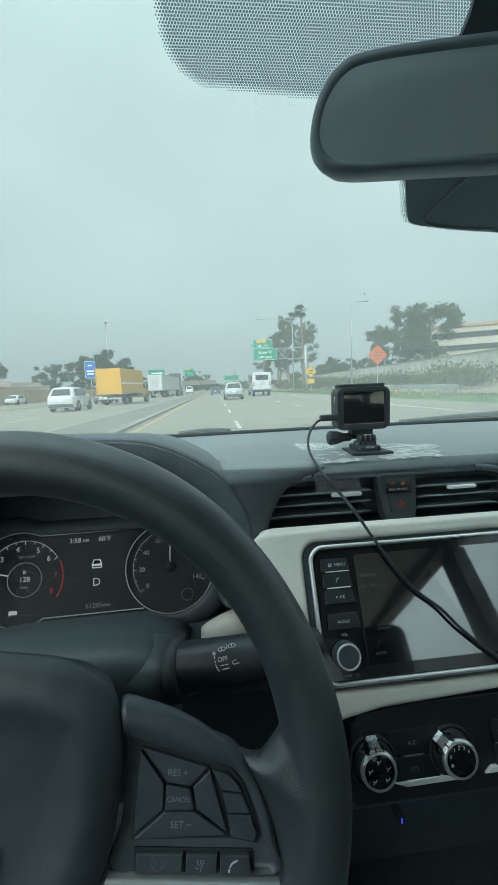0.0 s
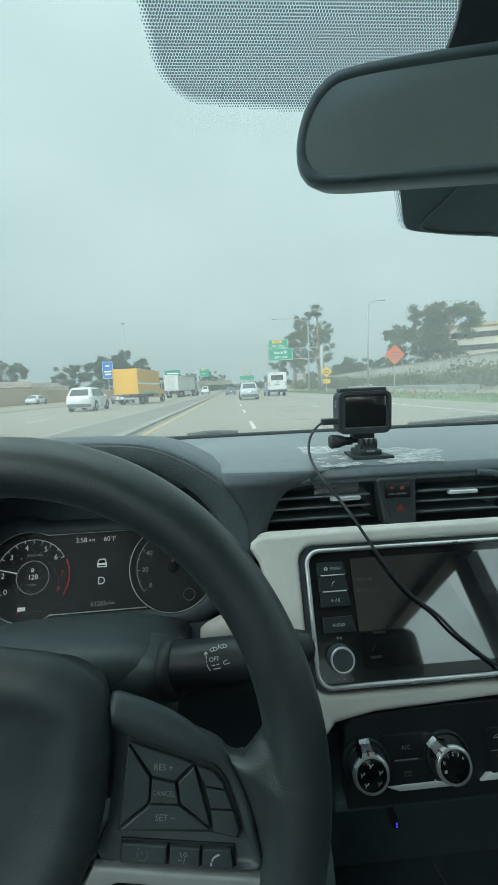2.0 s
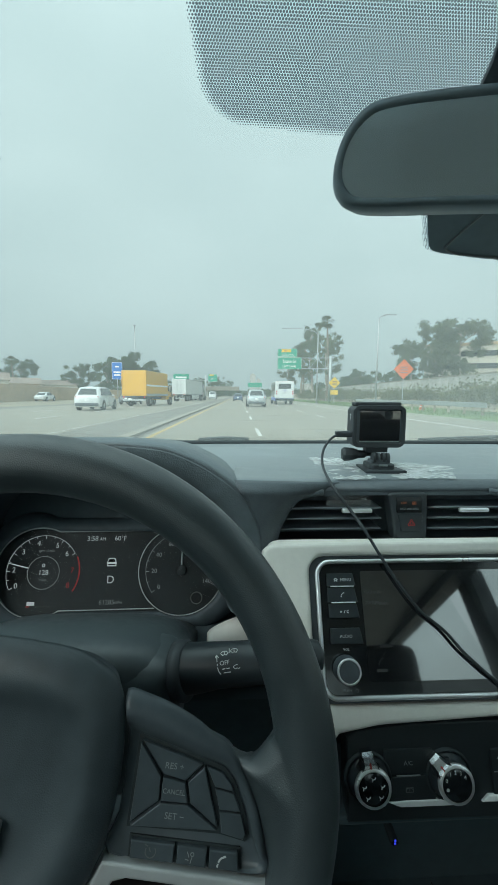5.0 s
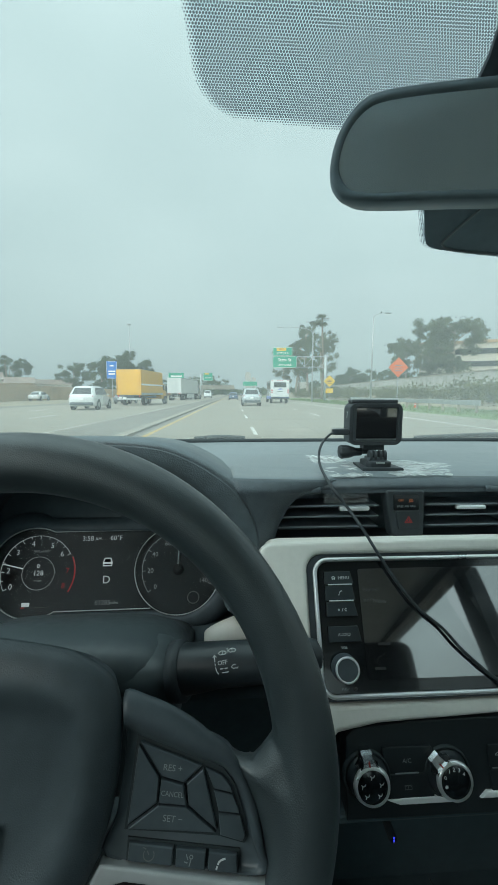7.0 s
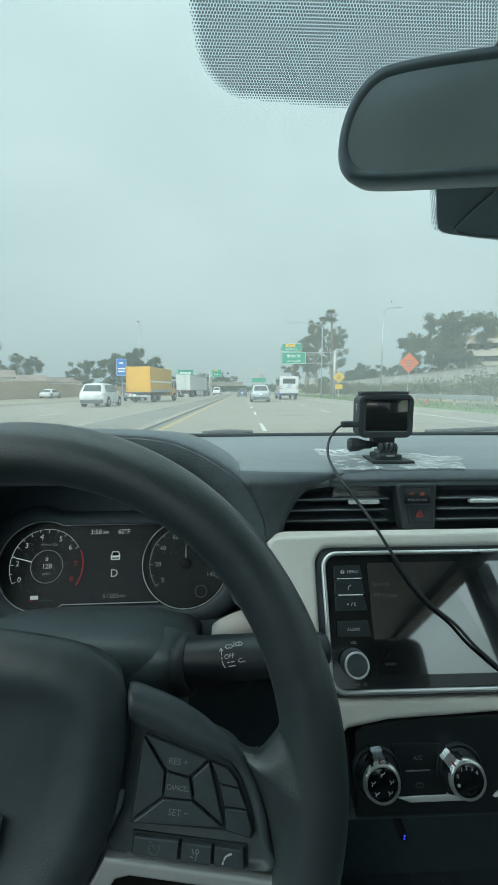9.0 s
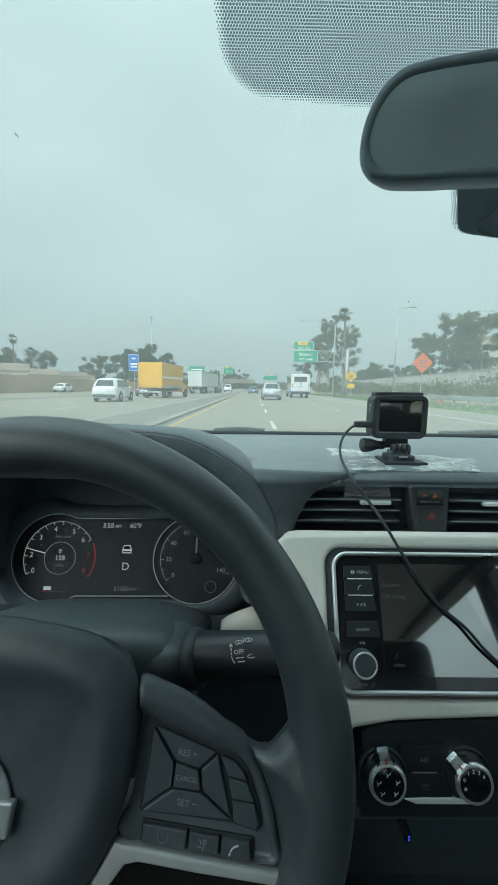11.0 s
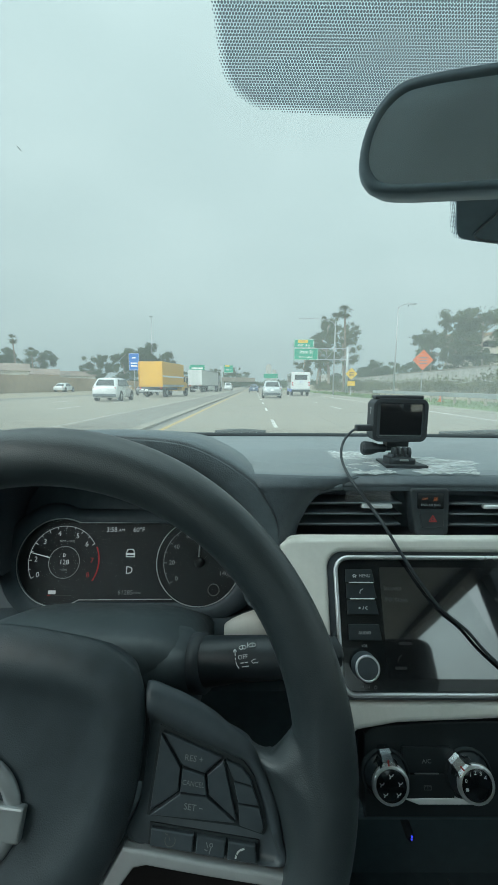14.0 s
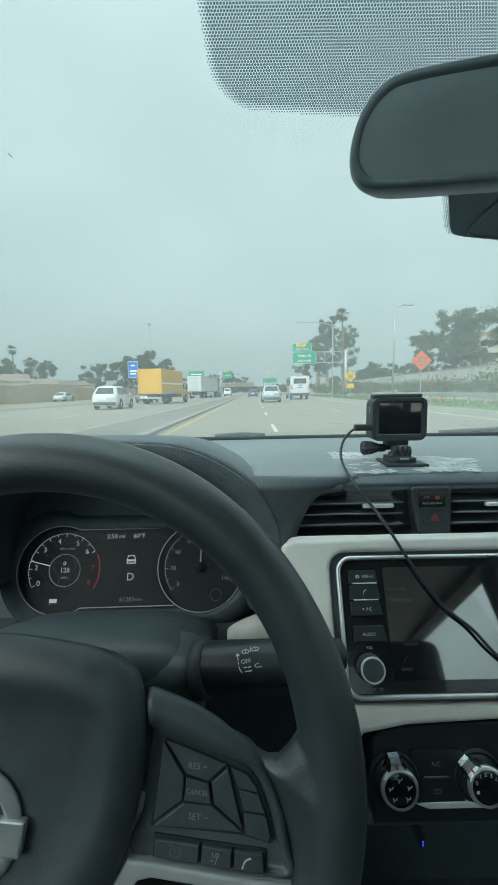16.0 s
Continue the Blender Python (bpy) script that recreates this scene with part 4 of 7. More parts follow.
def tape(name_label, corners, drop):
    """A crumpled strip of clear tape: corners run round it, drop hangs over the front edge."""
    random.seed(round(corners[0][0] * 1000))
    t = thing("tape", name_label, "tape", group="tape strips")
    a, b, c, d_ = [Vector(p) for p in corners]
    bm = bmesh.new()
    nx, ny = 16, 14
    grid = []
    for j in range(ny + 1):
        row = []
        for i in range(nx + 1):
            u, v = i / nx, j / ny
            p = a.lerp(b, u).lerp(d_.lerp(c, u), v)
            rag = 0.006 * noise.noise(Vector((u * 2, v * 9, a.x * 30)))
            p.x += rag * abs(2 * u - 1) * 2
            p.y += 0.010 * noise.noise(Vector((u * 7, v * 2, a.x * 30))) * abs(2 * v - 1)
            p.z += 0.0008 + 0.0028 * abs(noise.noise(Vector((p.x * 40, p.y * 120, 3.0)))) + 0.0006 * random.random()
            row.append(bm.verts.new(p))
        grid.append(row)
    for j in range(ny):
        for i in range(nx):
            bm.faces.new((grid[j][i], grid[j][i + 1], grid[j + 1][i + 1], grid[j + 1][i]))
    bmesh.ops.solidify(bm, geom=list(bm.faces), thickness=0.0002)
    part("strip", bm, TAPE, t)
    if drop:
        e0, e1 = Vector(drop[0]), Vector(drop[1])
        bm = bmesh.new()
        rows = []
        for k, (dy, dz) in enumerate(((0.002, 0.001), (-0.003, -0.003), (-0.006, -0.008), (-0.007, -0.017), (-0.0075, -0.020))):
            rows.append([e0.lerp(e1, i / 8) + Vector((0.001 * math.sin(i * 2 + k), dy, dz + 0.0008 * math.sin(i * 3.1))) for i in range(9)])
        loft(rows, closed_ring=False, caps=False, bm=bm)
        bmesh.ops.solidify(bm, geom=list(bm.faces), thickness=0.0002)
        part("flap", bm, TAPE_CLEAR, t)


tape("crumpled clear packing tape over the camera mount", [(0.145, 0.672, 1.031), (0.193, 0.668, 1.031), (0.196, 0.556, 1.026), (0.146, 0.552, 1.025)], ((0.140, 0.547, 1.022), (0.188, 0.547, 1.022)))
tape("crumpled clear packing tape beside the camera mount", [(0.234, 0.648, 1.031), (0.312, 0.610, 1.030), (0.290, 0.556, 1.026), (0.222, 0.553, 1.026)], None)

# ---- instrument cluster under its hood ----
CLU = plane_frame(-0.1085, 0.6015, 0.9035, 20)
clu = thing("instrument_cluster", "dark instrument cluster with bright-rimmed dials", "instrument cluster", CLU)
TU, SU = -0.0875, 0.0850
cl_r = 0.0525


def cluster_outline(r, h, n=28):
    """Two round dials joined by straight edges, as one outline."""
    a = math.degrees(math.asin(h / r))
    pts = [(SU + r * math.cos(radians(t)), r * math.sin(radians(t))) for t in [-180 + a + (360 - 2 * a) * i / n for i in range(n + 1)]]
    pts += [(TU + r * math.cos(radians(t)), r * math.sin(radians(t))) for t in [a + (360 - 2 * a) * i / n for i in range(n + 1)]]
    return pts


part("face", prism(cluster_outline(cl_r + 0.001, 0.0475), -0.02, -0.004), BLACK, clu)
turned = lambda cu, r, a0, a1, n: [(cu + r * math.cos(radians(a0 + (a1 - a0) * i / n)), r * math.sin(radians(a0 + (a1 - a0) * i / n))) for i in range(n + 1)]
line = [(0.0655, 0.0484)] + turned(TU, cl_r, 65, 302, 40) + [(0.0535, -0.0435)]
part("rim", tube([Vector((x, y, 0)) for x, y in line], 0.00065, 6), BRIGHT, clu, "thin rim line, its sky glint painted pale")
part("dial_rim", tube([Vector((x, y, 0)) for x, y in turned(SU, 0.0520, 110, 352, 40)], 0.0006, 6), BRIGHT, clu, "thin rim line, its sky glint painted pale")
cover = part("lens", prism(cluster_outline(cl_r, 0.0468), 0.0012, 0.0020), LENS, clu)
cover.visible_shadow = False
surround = prism(rounded(0.40, 0.25, 0.03, 5, 0, 0.015), -0.03, -0.021)
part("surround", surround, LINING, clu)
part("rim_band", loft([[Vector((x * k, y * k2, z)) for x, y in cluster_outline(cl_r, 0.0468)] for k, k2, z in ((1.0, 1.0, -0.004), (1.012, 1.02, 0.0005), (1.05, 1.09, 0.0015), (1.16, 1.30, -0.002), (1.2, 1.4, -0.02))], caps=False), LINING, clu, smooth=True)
dial_arc = lambda r, a0, a1: [(r * math.cos(radians(a)), r * math.sin(radians(a))) for a in [a0 + (a1 - a0) * i / 24 for i in range(25)]]


def dial(cu, a0, a1, marks, numerals, num_r, size, lit, tick_r):
    part("scale", tube([Vector((cu + x, y, -0.0035)) for x, y in dial_arc(tick_r, a0, a1)], 0.0003, 5), lit, clu)
    segs = []
    for i in range(marks + 1):
        a = radians(a0 + (a1 - a0) * i / marks)
        ln = 0.0042 if i % 2 == 0 else 0.0028
        segs.append(((cu + tick_r * math.cos(a), tick_r * math.sin(a)), (cu + (tick_r - ln) * math.cos(a), (tick_r - ln) * math.sin(a))))
    strokes(segs, 0.0008, lit, clu, up(0, 0, -0.0038), "ticks")
    for txt, f in numerals:
        a = radians(a0 + (a1 - a0) * f)
        lettering(txt, size, lit, clu, up(cu + num_r * math.cos(a), num_r * math.sin(a), -0.0038), "numeral")


dial(TU + 0.0035, 208, 30, 12, [("0", 0), ("2", 0.18), ("3", 0.40), ("4", 0.59), ("5", 0.81), ("6", 0.96)], 0.0345, 0.0088, LIT, 0.0432)
part("red_zone", tube([Vector((TU + 0.0045 + x, y, -0.0035)) for x, y in dial_arc(0.0432, 24, -32)], 0.0008, 5), RED, clu, "red warning arc")
for txt, a in (("7", 2), ("8", -28)):
    lettering(txt, 0.0088, RED, clu, up(TU + 0.0045 + 0.0345 * math.cos(radians(a)), 0.0345 * math.sin(radians(a)), -0.0038), "numeral")
part("inner_ring", tube([Vector((TU + 0.0045 + x, y - 0.001, -0.0035)) for x, y in dial_arc(0.0192, 0, 360)], 0.0004, 5), CLUSTER_PRINT, clu)
lettering("128", 0.0082, LIT, clu, up(TU + 0.0045, -0.001, -0.0038), "digits")
lettering("miles", 0.0045, CLUSTER_PRINT, clu, up(TU + 0.0045, -0.0095, -0.0038))
lettering("RPM x1000", 0.0040, CLUSTER_PRINT, clu, up(TU + 0.006, 0.0245, -0.0038))
strokes([((-0.0016, -0.0016), (0.0012, -0.0016)), ((-0.0012, -0.0016), (-0.0012, 0.0016)), ((0.0008, -0.0016), (0.0008, 0.0016)), ((-0.0012, 0.0016), (0.0008, 0.0016)), ((0.0012, 0.0), (0.002, 0.0006))], 0.0007, LIT, clu, up(TU + 0.004, 0.0075, -0.0038), "fuel_mark")
part("tach_needle", loft([[Vector((TU + 0.0045 + r * math.cos(radians(166)), r * math.sin(radians(166)) + w, z)) for w, z in ((-k, -0.0036), (k, -0.0036), (0, -0.0028))] for r, k in ((0.0192, 0.0008), (0.044, 0.0004))]), LIT, clu)
part("fuel_bar", box(0.0090, 0.0042, 0.0003, (TU - 0.007, -0.0365, -0.0038)), LIT, clu)
part("fuel_bar_red", box(0.0040, 0.0012, 0.0003, (TU - 0.0105, -0.0400, -0.0038)), RED, clu)
part("fuel_ticks", box(0.0200, 0.0006, 0.0003, (TU + 0.0060, -0.0402, -0.0038)), LIT_DIM, clu)
dial(SU, 216, -24, 14, [("0", 0), ("20", 1 / 7), ("40", 2 / 7), ("60", 3 / 7), ("80", 4 / 7), ("100", 5 / 7), ("120", 6 / 7), ("140", 1)], 0.0338, 0.0076, DIAL, 0.0440)
part("speed_needle", loft([[Vector((SU + w + r * 0.02, r, z)) for w, z in ((-k, -0.0030), (k, -0.0030), (0, -0.0020))] for r, k in ((0.006, 0.0011), (0.043, 0.0006))]), LEGEND, clu, "white needle")
part("needle_hub", lathe([(0, 0.002), (0.006, 0.0016), (0.0065, 0), (0.0065, -0.003)], 24), BLACK, clu, m=up(SU, 0, -0.003), smooth=True)
part("trip_ring", tube([Vector((SU + 0.019 + x, -0.033 + y, -0.0030)) for x, y in dial_arc(0.0068, 0, 360)], 0.0006, 6), DIM, clu)
lettering("3:58", 0.0082, LIT, clu, up(-0.0265, 0.0388, -0.0038), "digits")
lettering("AM", 0.0052, LIT, clu, up(-0.0140, 0.0382, -0.0038))
lettering("60°F", 0.0080, LIT, clu, up(0.0080, 0.0388, -0.0038), "digits")
lettering("D", 0.0128, LIT, clu, up(-0.0015, -0.0105, -0.0038), "digits")
lettering("61285", 0.0076, CLUSTER_PRINT, clu, up(-0.0045, -0.0365, -0.0038), "digits")
lettering("miles", 0.0048, CLUSTER_PRINT, clu, up(0.0095, -0.0365, -0.0038))
carshape = prism([(-0.0055, -0.0050), (0.0055, -0.0050), (0.0058, -0.0005), (0.0038, 0.0050), (-0.0038, 0.0050), (-0.0058, -0.0005)], 0, 0.0004)
carmk = part("car_mark", carshape, LIT, clu, m=up(-0.0010, 0.0105, -0.0038))
part("car_window", prism([(-0.0045, 0.0), (0.0045, 0.0), (0.0030, 0.0040), (-0.0030, 0.0040)], 0.0004, 0.0007), PIANO, carmk)
part("car_bumper", box(0.0090, 0.0014, 0.0003, (0, -0.0030, 0.0005)), PIANO, carmk)


def hood():
    h = thing("instrument_hood", "dark grained hood arching over the instruments", "hood")
    half = [(-0.0736, 1.0694), (-0.047, 1.0678), (-0.020, 1.0630), (0.0072, 1.0510), (0.0292, 1.0367), (0.0438, 1.0240), (0.0548, 1.0083), (0.0625, 0.9930), (0.0654, 0.9816), (0.0666, 0.9712), (0.067, 0.955), (0.065, 0.925), (0.060, 0.895)]
    whole = [(-0.224 - x, z) for x, z in reversed(half)] + [(-0.112, 1.0705)] + half
    edge = smooth_path([Vector((x, 0, z)) for x, z in whole], 3)

    def ring(k, y, drop=0.0):
        return [Vector((-0.112 + (p.x + 0.112) * k, y, 0.93 + (p.z - 0.93) * k - drop)) for p in edge]
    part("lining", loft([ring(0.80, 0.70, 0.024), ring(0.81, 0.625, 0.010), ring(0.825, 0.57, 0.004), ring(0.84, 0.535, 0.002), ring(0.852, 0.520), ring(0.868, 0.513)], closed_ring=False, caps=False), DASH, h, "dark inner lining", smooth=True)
    part("front_band", loft([ring(0.868, 0.513), ring(0.885, 0.5095), ring(0.92, 0.5075), ring(0.96, 0.5065), ring(0.997, 0.5072)], closed_ring=False, caps=False), HOOD, h, "broad rounded front of the hood", smooth=True)
    part("shell", loft([ring(0.997, 0.5072), ring(1.006, 0.5085), ring(1.016, 0.508), ring(1.030, 0.516), ring(1.038, 0.530), ring(1.040, 0.56, 0.003), ring(1.035, 0.65, 0.012), ring(1.02, 0.78, 0.036), ring(1.0, 0.90, 0.070)], closed_ring=False, caps=False), HOOD, h, smooth=True)
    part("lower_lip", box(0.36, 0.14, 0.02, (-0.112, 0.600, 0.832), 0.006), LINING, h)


hood()

# ---- steering column, stalk and wheel ----
col = thing("steering_column", "dark plastic steering column shroud", "steering column")


def shroud_ring(y, w, h, zc, k):
    return [Vector((-0.100 + w * math.copysign(abs(math.cos(a)) ** k, math.cos(a)), y, zc + h * math.copysign(abs(math.sin(a)) ** k, math.sin(a)))) for a in [2 * math.pi * i / 28 for i in range(28)]]


part("shroud", loft([shroud_ring(y, w, h, zc, k) for y, w, h, zc, k in ((0.57, 0.100, 0.032, 0.830, 0.6), (0.50, 0.098, 0.050, 0.858, 0.55), (0.455, 0.096, 0.059, 0.866, 0.48), (0.432, 0.094, 0.0620, 0.868, 0.46), (0.418, 0.092, 0.0625, 0.868, 0.46), (0.409, 0.089, 0.0605, 0.868, 0.48), (0.403, 0.083, 0.0545, 0.868, 0.52), (0.399, 0.073, 0.0460, 0.868, 0.6))]), COLUMN, col, smooth=True)
part("stalk_housing", box(0.060, 0.060, 0.060, (-0.031, 0.4285, 0.8895), 0.018, 4), COLUMN, col, smooth=True)
part("shaft", lathe([(0.045, 0.0), (0.045, 0.09)], 28), BLACK, col, m=pose(-0.095, 0.42, 0.868, 72, 0, 0), smooth=True)

stk = thing("wiper_stalk", "black wiper stalk with white printed symbols", "stalk")
axis = [(-0.004, 0.4150, 0.9080), (0.000, 0.4143, 0.9090), (0.006, 0.4130, 0.9110), (0.030, 0.409, 0.9165), (0.055, 0.406, 0.9195), (0.075, 0.404, 0.922), (0.095, 0.402, 0.9265), (0.104, 0.401, 0.928), (0.1065, 0.401, 0.9285)]
part("lever", tube(axis, 0.012, 20, radii=[0.0160, 0.0182, 0.0180, 0.0158, 0.0152, 0.0138, 0.0125, 0.0095, 0.003]), DARK_SWITCH, stk, smooth=True)
part("boot", tube([(-0.004, 0.4150, 0.9080), (0.0045, 0.4135, 0.9095), (0.0065, 0.413, 0.9100)], 0.0175, 24, radii=[0.0212, 0.0214, 0.0192]), RUBBER, stk, smooth=True)
eye_dir = Vector((0.0, -0.80, 0.60))
SF = Matrix.Translation(Vector((0.035, 0.4085, 0.9175)) + eye_dir * 0.0170) @ pose(0, 0, 0, 90 - 37, 0, 0) @ pose(0, 0, 0, 0, 0, 6) @ Matrix.Scale(0.82, 4)
part("collar", tube([(0.0455, 0.4073, 0.9185), (0.0459, 0.4072, 0.91855)], 0.0153, 24), RUBBER, stk, smooth=True)
lettering("OFF", 0.0050, LEGEND, stk, SF @ up(-0.0020, 0.0002, 0.0))
fan = arc_lines(0, -0.0022, 0.0044, 40, 140, 6) + arc_lines(0, -0.0022, 0.0018, 40, 140, 4) + [((0.0034, 0.0006), (0.0014, -0.0011)), ((-0.0034, 0.0006), (-0.0014, -0.0011)), ((0, -0.0004), (0, 0.0022))]
strokes(fan, 0.0005, LEGEND, stk, SF @ up(-0.0015, 0.0072, -0.0009))
strokes(fan + [((-0.0045, -0.001), (-0.0040, 0.003))], 0.0005, LEGEND, stk, SF @ up(0.0072, 0.0082, -0.0011))
strokes(fan[:-1], 0.0005, LEGEND, stk, SF @ up(0.0085, -0.0045, -0.0006))
strokes([((-0.0045, -0.0042), (-0.0018, -0.0042)), ((-0.0008, -0.0042), (0.002, -0.0042)), ((-0.0035, -0.0072), (0.0025, -0.0072))], 0.0008, LEGEND, stk, SF @ up(0, 0, -0.0012))
strokes([((-0.0085, 0.0018), (-0.0085, 0.0065)), ((-0.0100, 0.0050), (-0.0085, 0.0072)), ((-0.0070, 0.0050), (-0.0085, 0.0072)), ((-0.0085, -0.0012), (-0.0085, 0.0004)), ((-0.0085, -0.0025), (-0.0075, -0.0058)), ((-0.0075, -0.0058), (-0.0060, -0.0080))], 0.0007, LEGEND, stk, SF @ up(0, 0, -0.0006))

WH = plane_frame(-0.0915, 0.326, 0.911, 18.1) @ pose(0, 0, 0, 0, 0, -6.0)
wh = thing("steering_wheel", "black leather steering wheel with switches on the spoke", "steering wheel", WH)


def rim():
    bm = bmesh.new()
    n, m_ = 160, 20
    rows = []
    for i in range(n):
        a = 2 * math.pi * i / n
        grip = 1 + 0.10 * math.exp(-((math.degrees(a) + 180) % 360 - 180 - 6) ** 2 / 500.0)
        row = []
        for k in range(m_):
            b = 2 * math.pi * k / m_
            full = max(0.0, math.sin(a)) ** 3
            r = 0.1718 + 0.0014 * full + (0.0158 * grip + 0.0028 * full) * math.cos(b) - 0.0012 * grip * (math.cos(2 * b) - 1) * 0.3
            row.append(bm.verts.new((r * math.cos(a), r * math.sin(a), 0.0172 * math.sin(b))))
        rows.append(row)
    for i in range(n):
        for k in range(m_):
            bm.faces.new((rows[i][k], rows[(i + 1) % n][k], rows[(i + 1) % n][(k + 1) % m_], rows[i][(k + 1) % m_]))
    bmesh.ops.recalc_face_normals(bm, faces=list(bm.faces))
    return bm


def pad(name, outline, layers, mat, parent=wh, label=""):
    """A domed pad: the outline shrunk layer by layer (scale, height) about its middle."""
    cx = sum(p[0] for p in outline) / len(outline)
    cy = sum(p[1] for p in outline) / len(outline)
    bm = loft([[Vector((cx + (x - cx) * k, cy + (y - cy) * k, z)) for x, y in outline] for k, z in layers])
    return part(name, bm, mat, parent, label, smooth=True)


cov = smooth_path([Vector((x, y, 0)) for x, y in ((-0.088, 0.026), (-0.082, 0.056), (-0.060, 0.0690), (-0.02, 0.0738), (0.0117, 0.0729), (0.0347, 0.0703), (0.0510, 0.0635), (0.0602, 0.0570), (0.0650, 0.0480), (0.0672, 0.0400), (0.0690, 0.0252), (0.0695, 0.0075), (0.0683, -0.0097), (0.0650, -0.0265), (0.0591, -0.0428), (0.048, -0.062), (0.030, -0.080), (0.0, -0.088), (-0.05, -0.082), (-0.078, -0.045))], 4, True)
pad("airbag_cover", [(p.x, p.y) for p in cov], ((0.74, -0.045), (0.88, -0.018), (0.955, -0.0075), (0.985, -0.0020), (0.985, 0.0010), (0.97, 0.0034), (0.93, 0.0058), (0.86, 0.0080), (0.78, 0.0100), (0.70, 0.0106), (0.62, 0.0098), (0.54, 0.0080), (0.46, 0.0066), (0.3, 0.0058), (0.02, 0.0058)), HUB, wh, "grained airbag cover with a shallow dish")
# emblem as plain ring and bar
emb = part("emblem", tube([Vector((0.0258 * math.cos(a), 0.0258 * math.sin(a), 0)) for a in [2 * math.pi * i / 48 for i in range(48)]], 0.0046, 10, True, flat=0.5), SILVER, wh, "plain silver ring and bar emblem", m=up(-0.0185, -0.0190, 0.0075), smooth=True)
part("emblem_bar", box(0.0650, 0.0165, 0.0050, (0, 0, 0.0012), 0.0012), SILVER, emb)


def spoke(sign):
    s = sign
    side = lambda pts: [(x * s - (0.012 if s < 0 else 0), y) for x, y in pts][::s]
    outer = [(0.0655, 0.0500), (0.0800, 0.0479), (0.0905, 0.0448), (0.0989, 0.0415), (0.1073, 0.0375), (0.1156, 0.0323), (0.1218, 0.0287), (0.1290, 0.0235), (0.1352, 0.0151), (0.1422, 0.0035), (0.1472, -0.0070), (0.1510, -0.0208), (0.1527, -0.0325), (0.1106, -0.0318), (0.0670, -0.0290), (0.0698, -0.0099), (0.0701, 0.0169), (0.0688, 0.0330)]
    inner = [(0.0725, 0.0295), (0.0790, 0.0272), (0.0870, 0.0250), (0.0954, 0.0228), (0.1045, 0.0202), (0.1135, 0.0178), (0.1200, 0.0165), (0.1265, 0.0142), (0.1315, 0.0090), (0.1355, 0.0020), (0.1388, -0.0045), (0.1428, -0.0158), (0.1460, -0.0310), (0.1106, -0.0308), (0.0695, -0.0282), (0.0712, -0.0099), (0.0715, 0.0169), (0.0718, 0.0270)]
    o = smooth_path([Vector((x, y, 0)) for x, y in side(outer)], 4, True)
    q = smooth_path([Vector((x, y, 0)) for x, y in side(inner)], 4, True)
    rings = []
    for k, z in ((0.62, -0.026), (0.34, -0.0150), (0.10, -0.0085), (0.0, -0.0052), (0.03, -0.0026), (0.10, -0.0004), (0.22, 0.0014), (0.38, 0.0024), (0.54, 0.0022), (0.70, 0.0008), (0.86, -0.0018), (1.0, -0.0045)):
        ring = []
        for a, b in zip(o, q):
            f = min(1.0, (a - b).length / 0.016)
            ring.append(a.lerp(b, k) + Vector((0, 0, z if z < -0.0046 else -0.0045 + (z + 0.0045) * f)))
        rings.append(ring)
    part("shoulder", loft(rings), SWITCH, wh, "smooth grey shoulder of the spoke", smooth=True)
    panel = [(0.0760, 0.0287), (0.1145, 0.0185), (0.1250, 0.0155), (0.1318, 0.0085), (0.1388, -0.0065), (0.1416, -0.0155), (0.1397, -0.0192), (0.1250, -0.0165), (0.0752, -0.0162)]
    part("switch_panel", prism(side(panel), -0.006, -0.0036), BLACK, wh)
    part("switch_panel", prism(side([(0.0776, -0.0196), (0.1375, -0.0219), (0.1390, -0.0318), (0.0780, -0.0300)]), -0.006, -0.0036), BLACK, wh)
    strip = [(0.0655, -0.0296), (0.0797, -0.0303), (0.1106, -0.0322), (0.1529, -0.0340), (0.1528, -0.0395), (0.1106, -0.0382), (0.0790, -0.0366), (0.0725, -0.0385), (0.0609, -0.0566), (0.0510, -0.0710), (0.0425, -0.0710), (0.0542, -0.0540)]
    part("silver_strip", prism(side(strip), -0.014, 0.0014, 0.0014, 3), STRIP, wh, "satin silver strip")


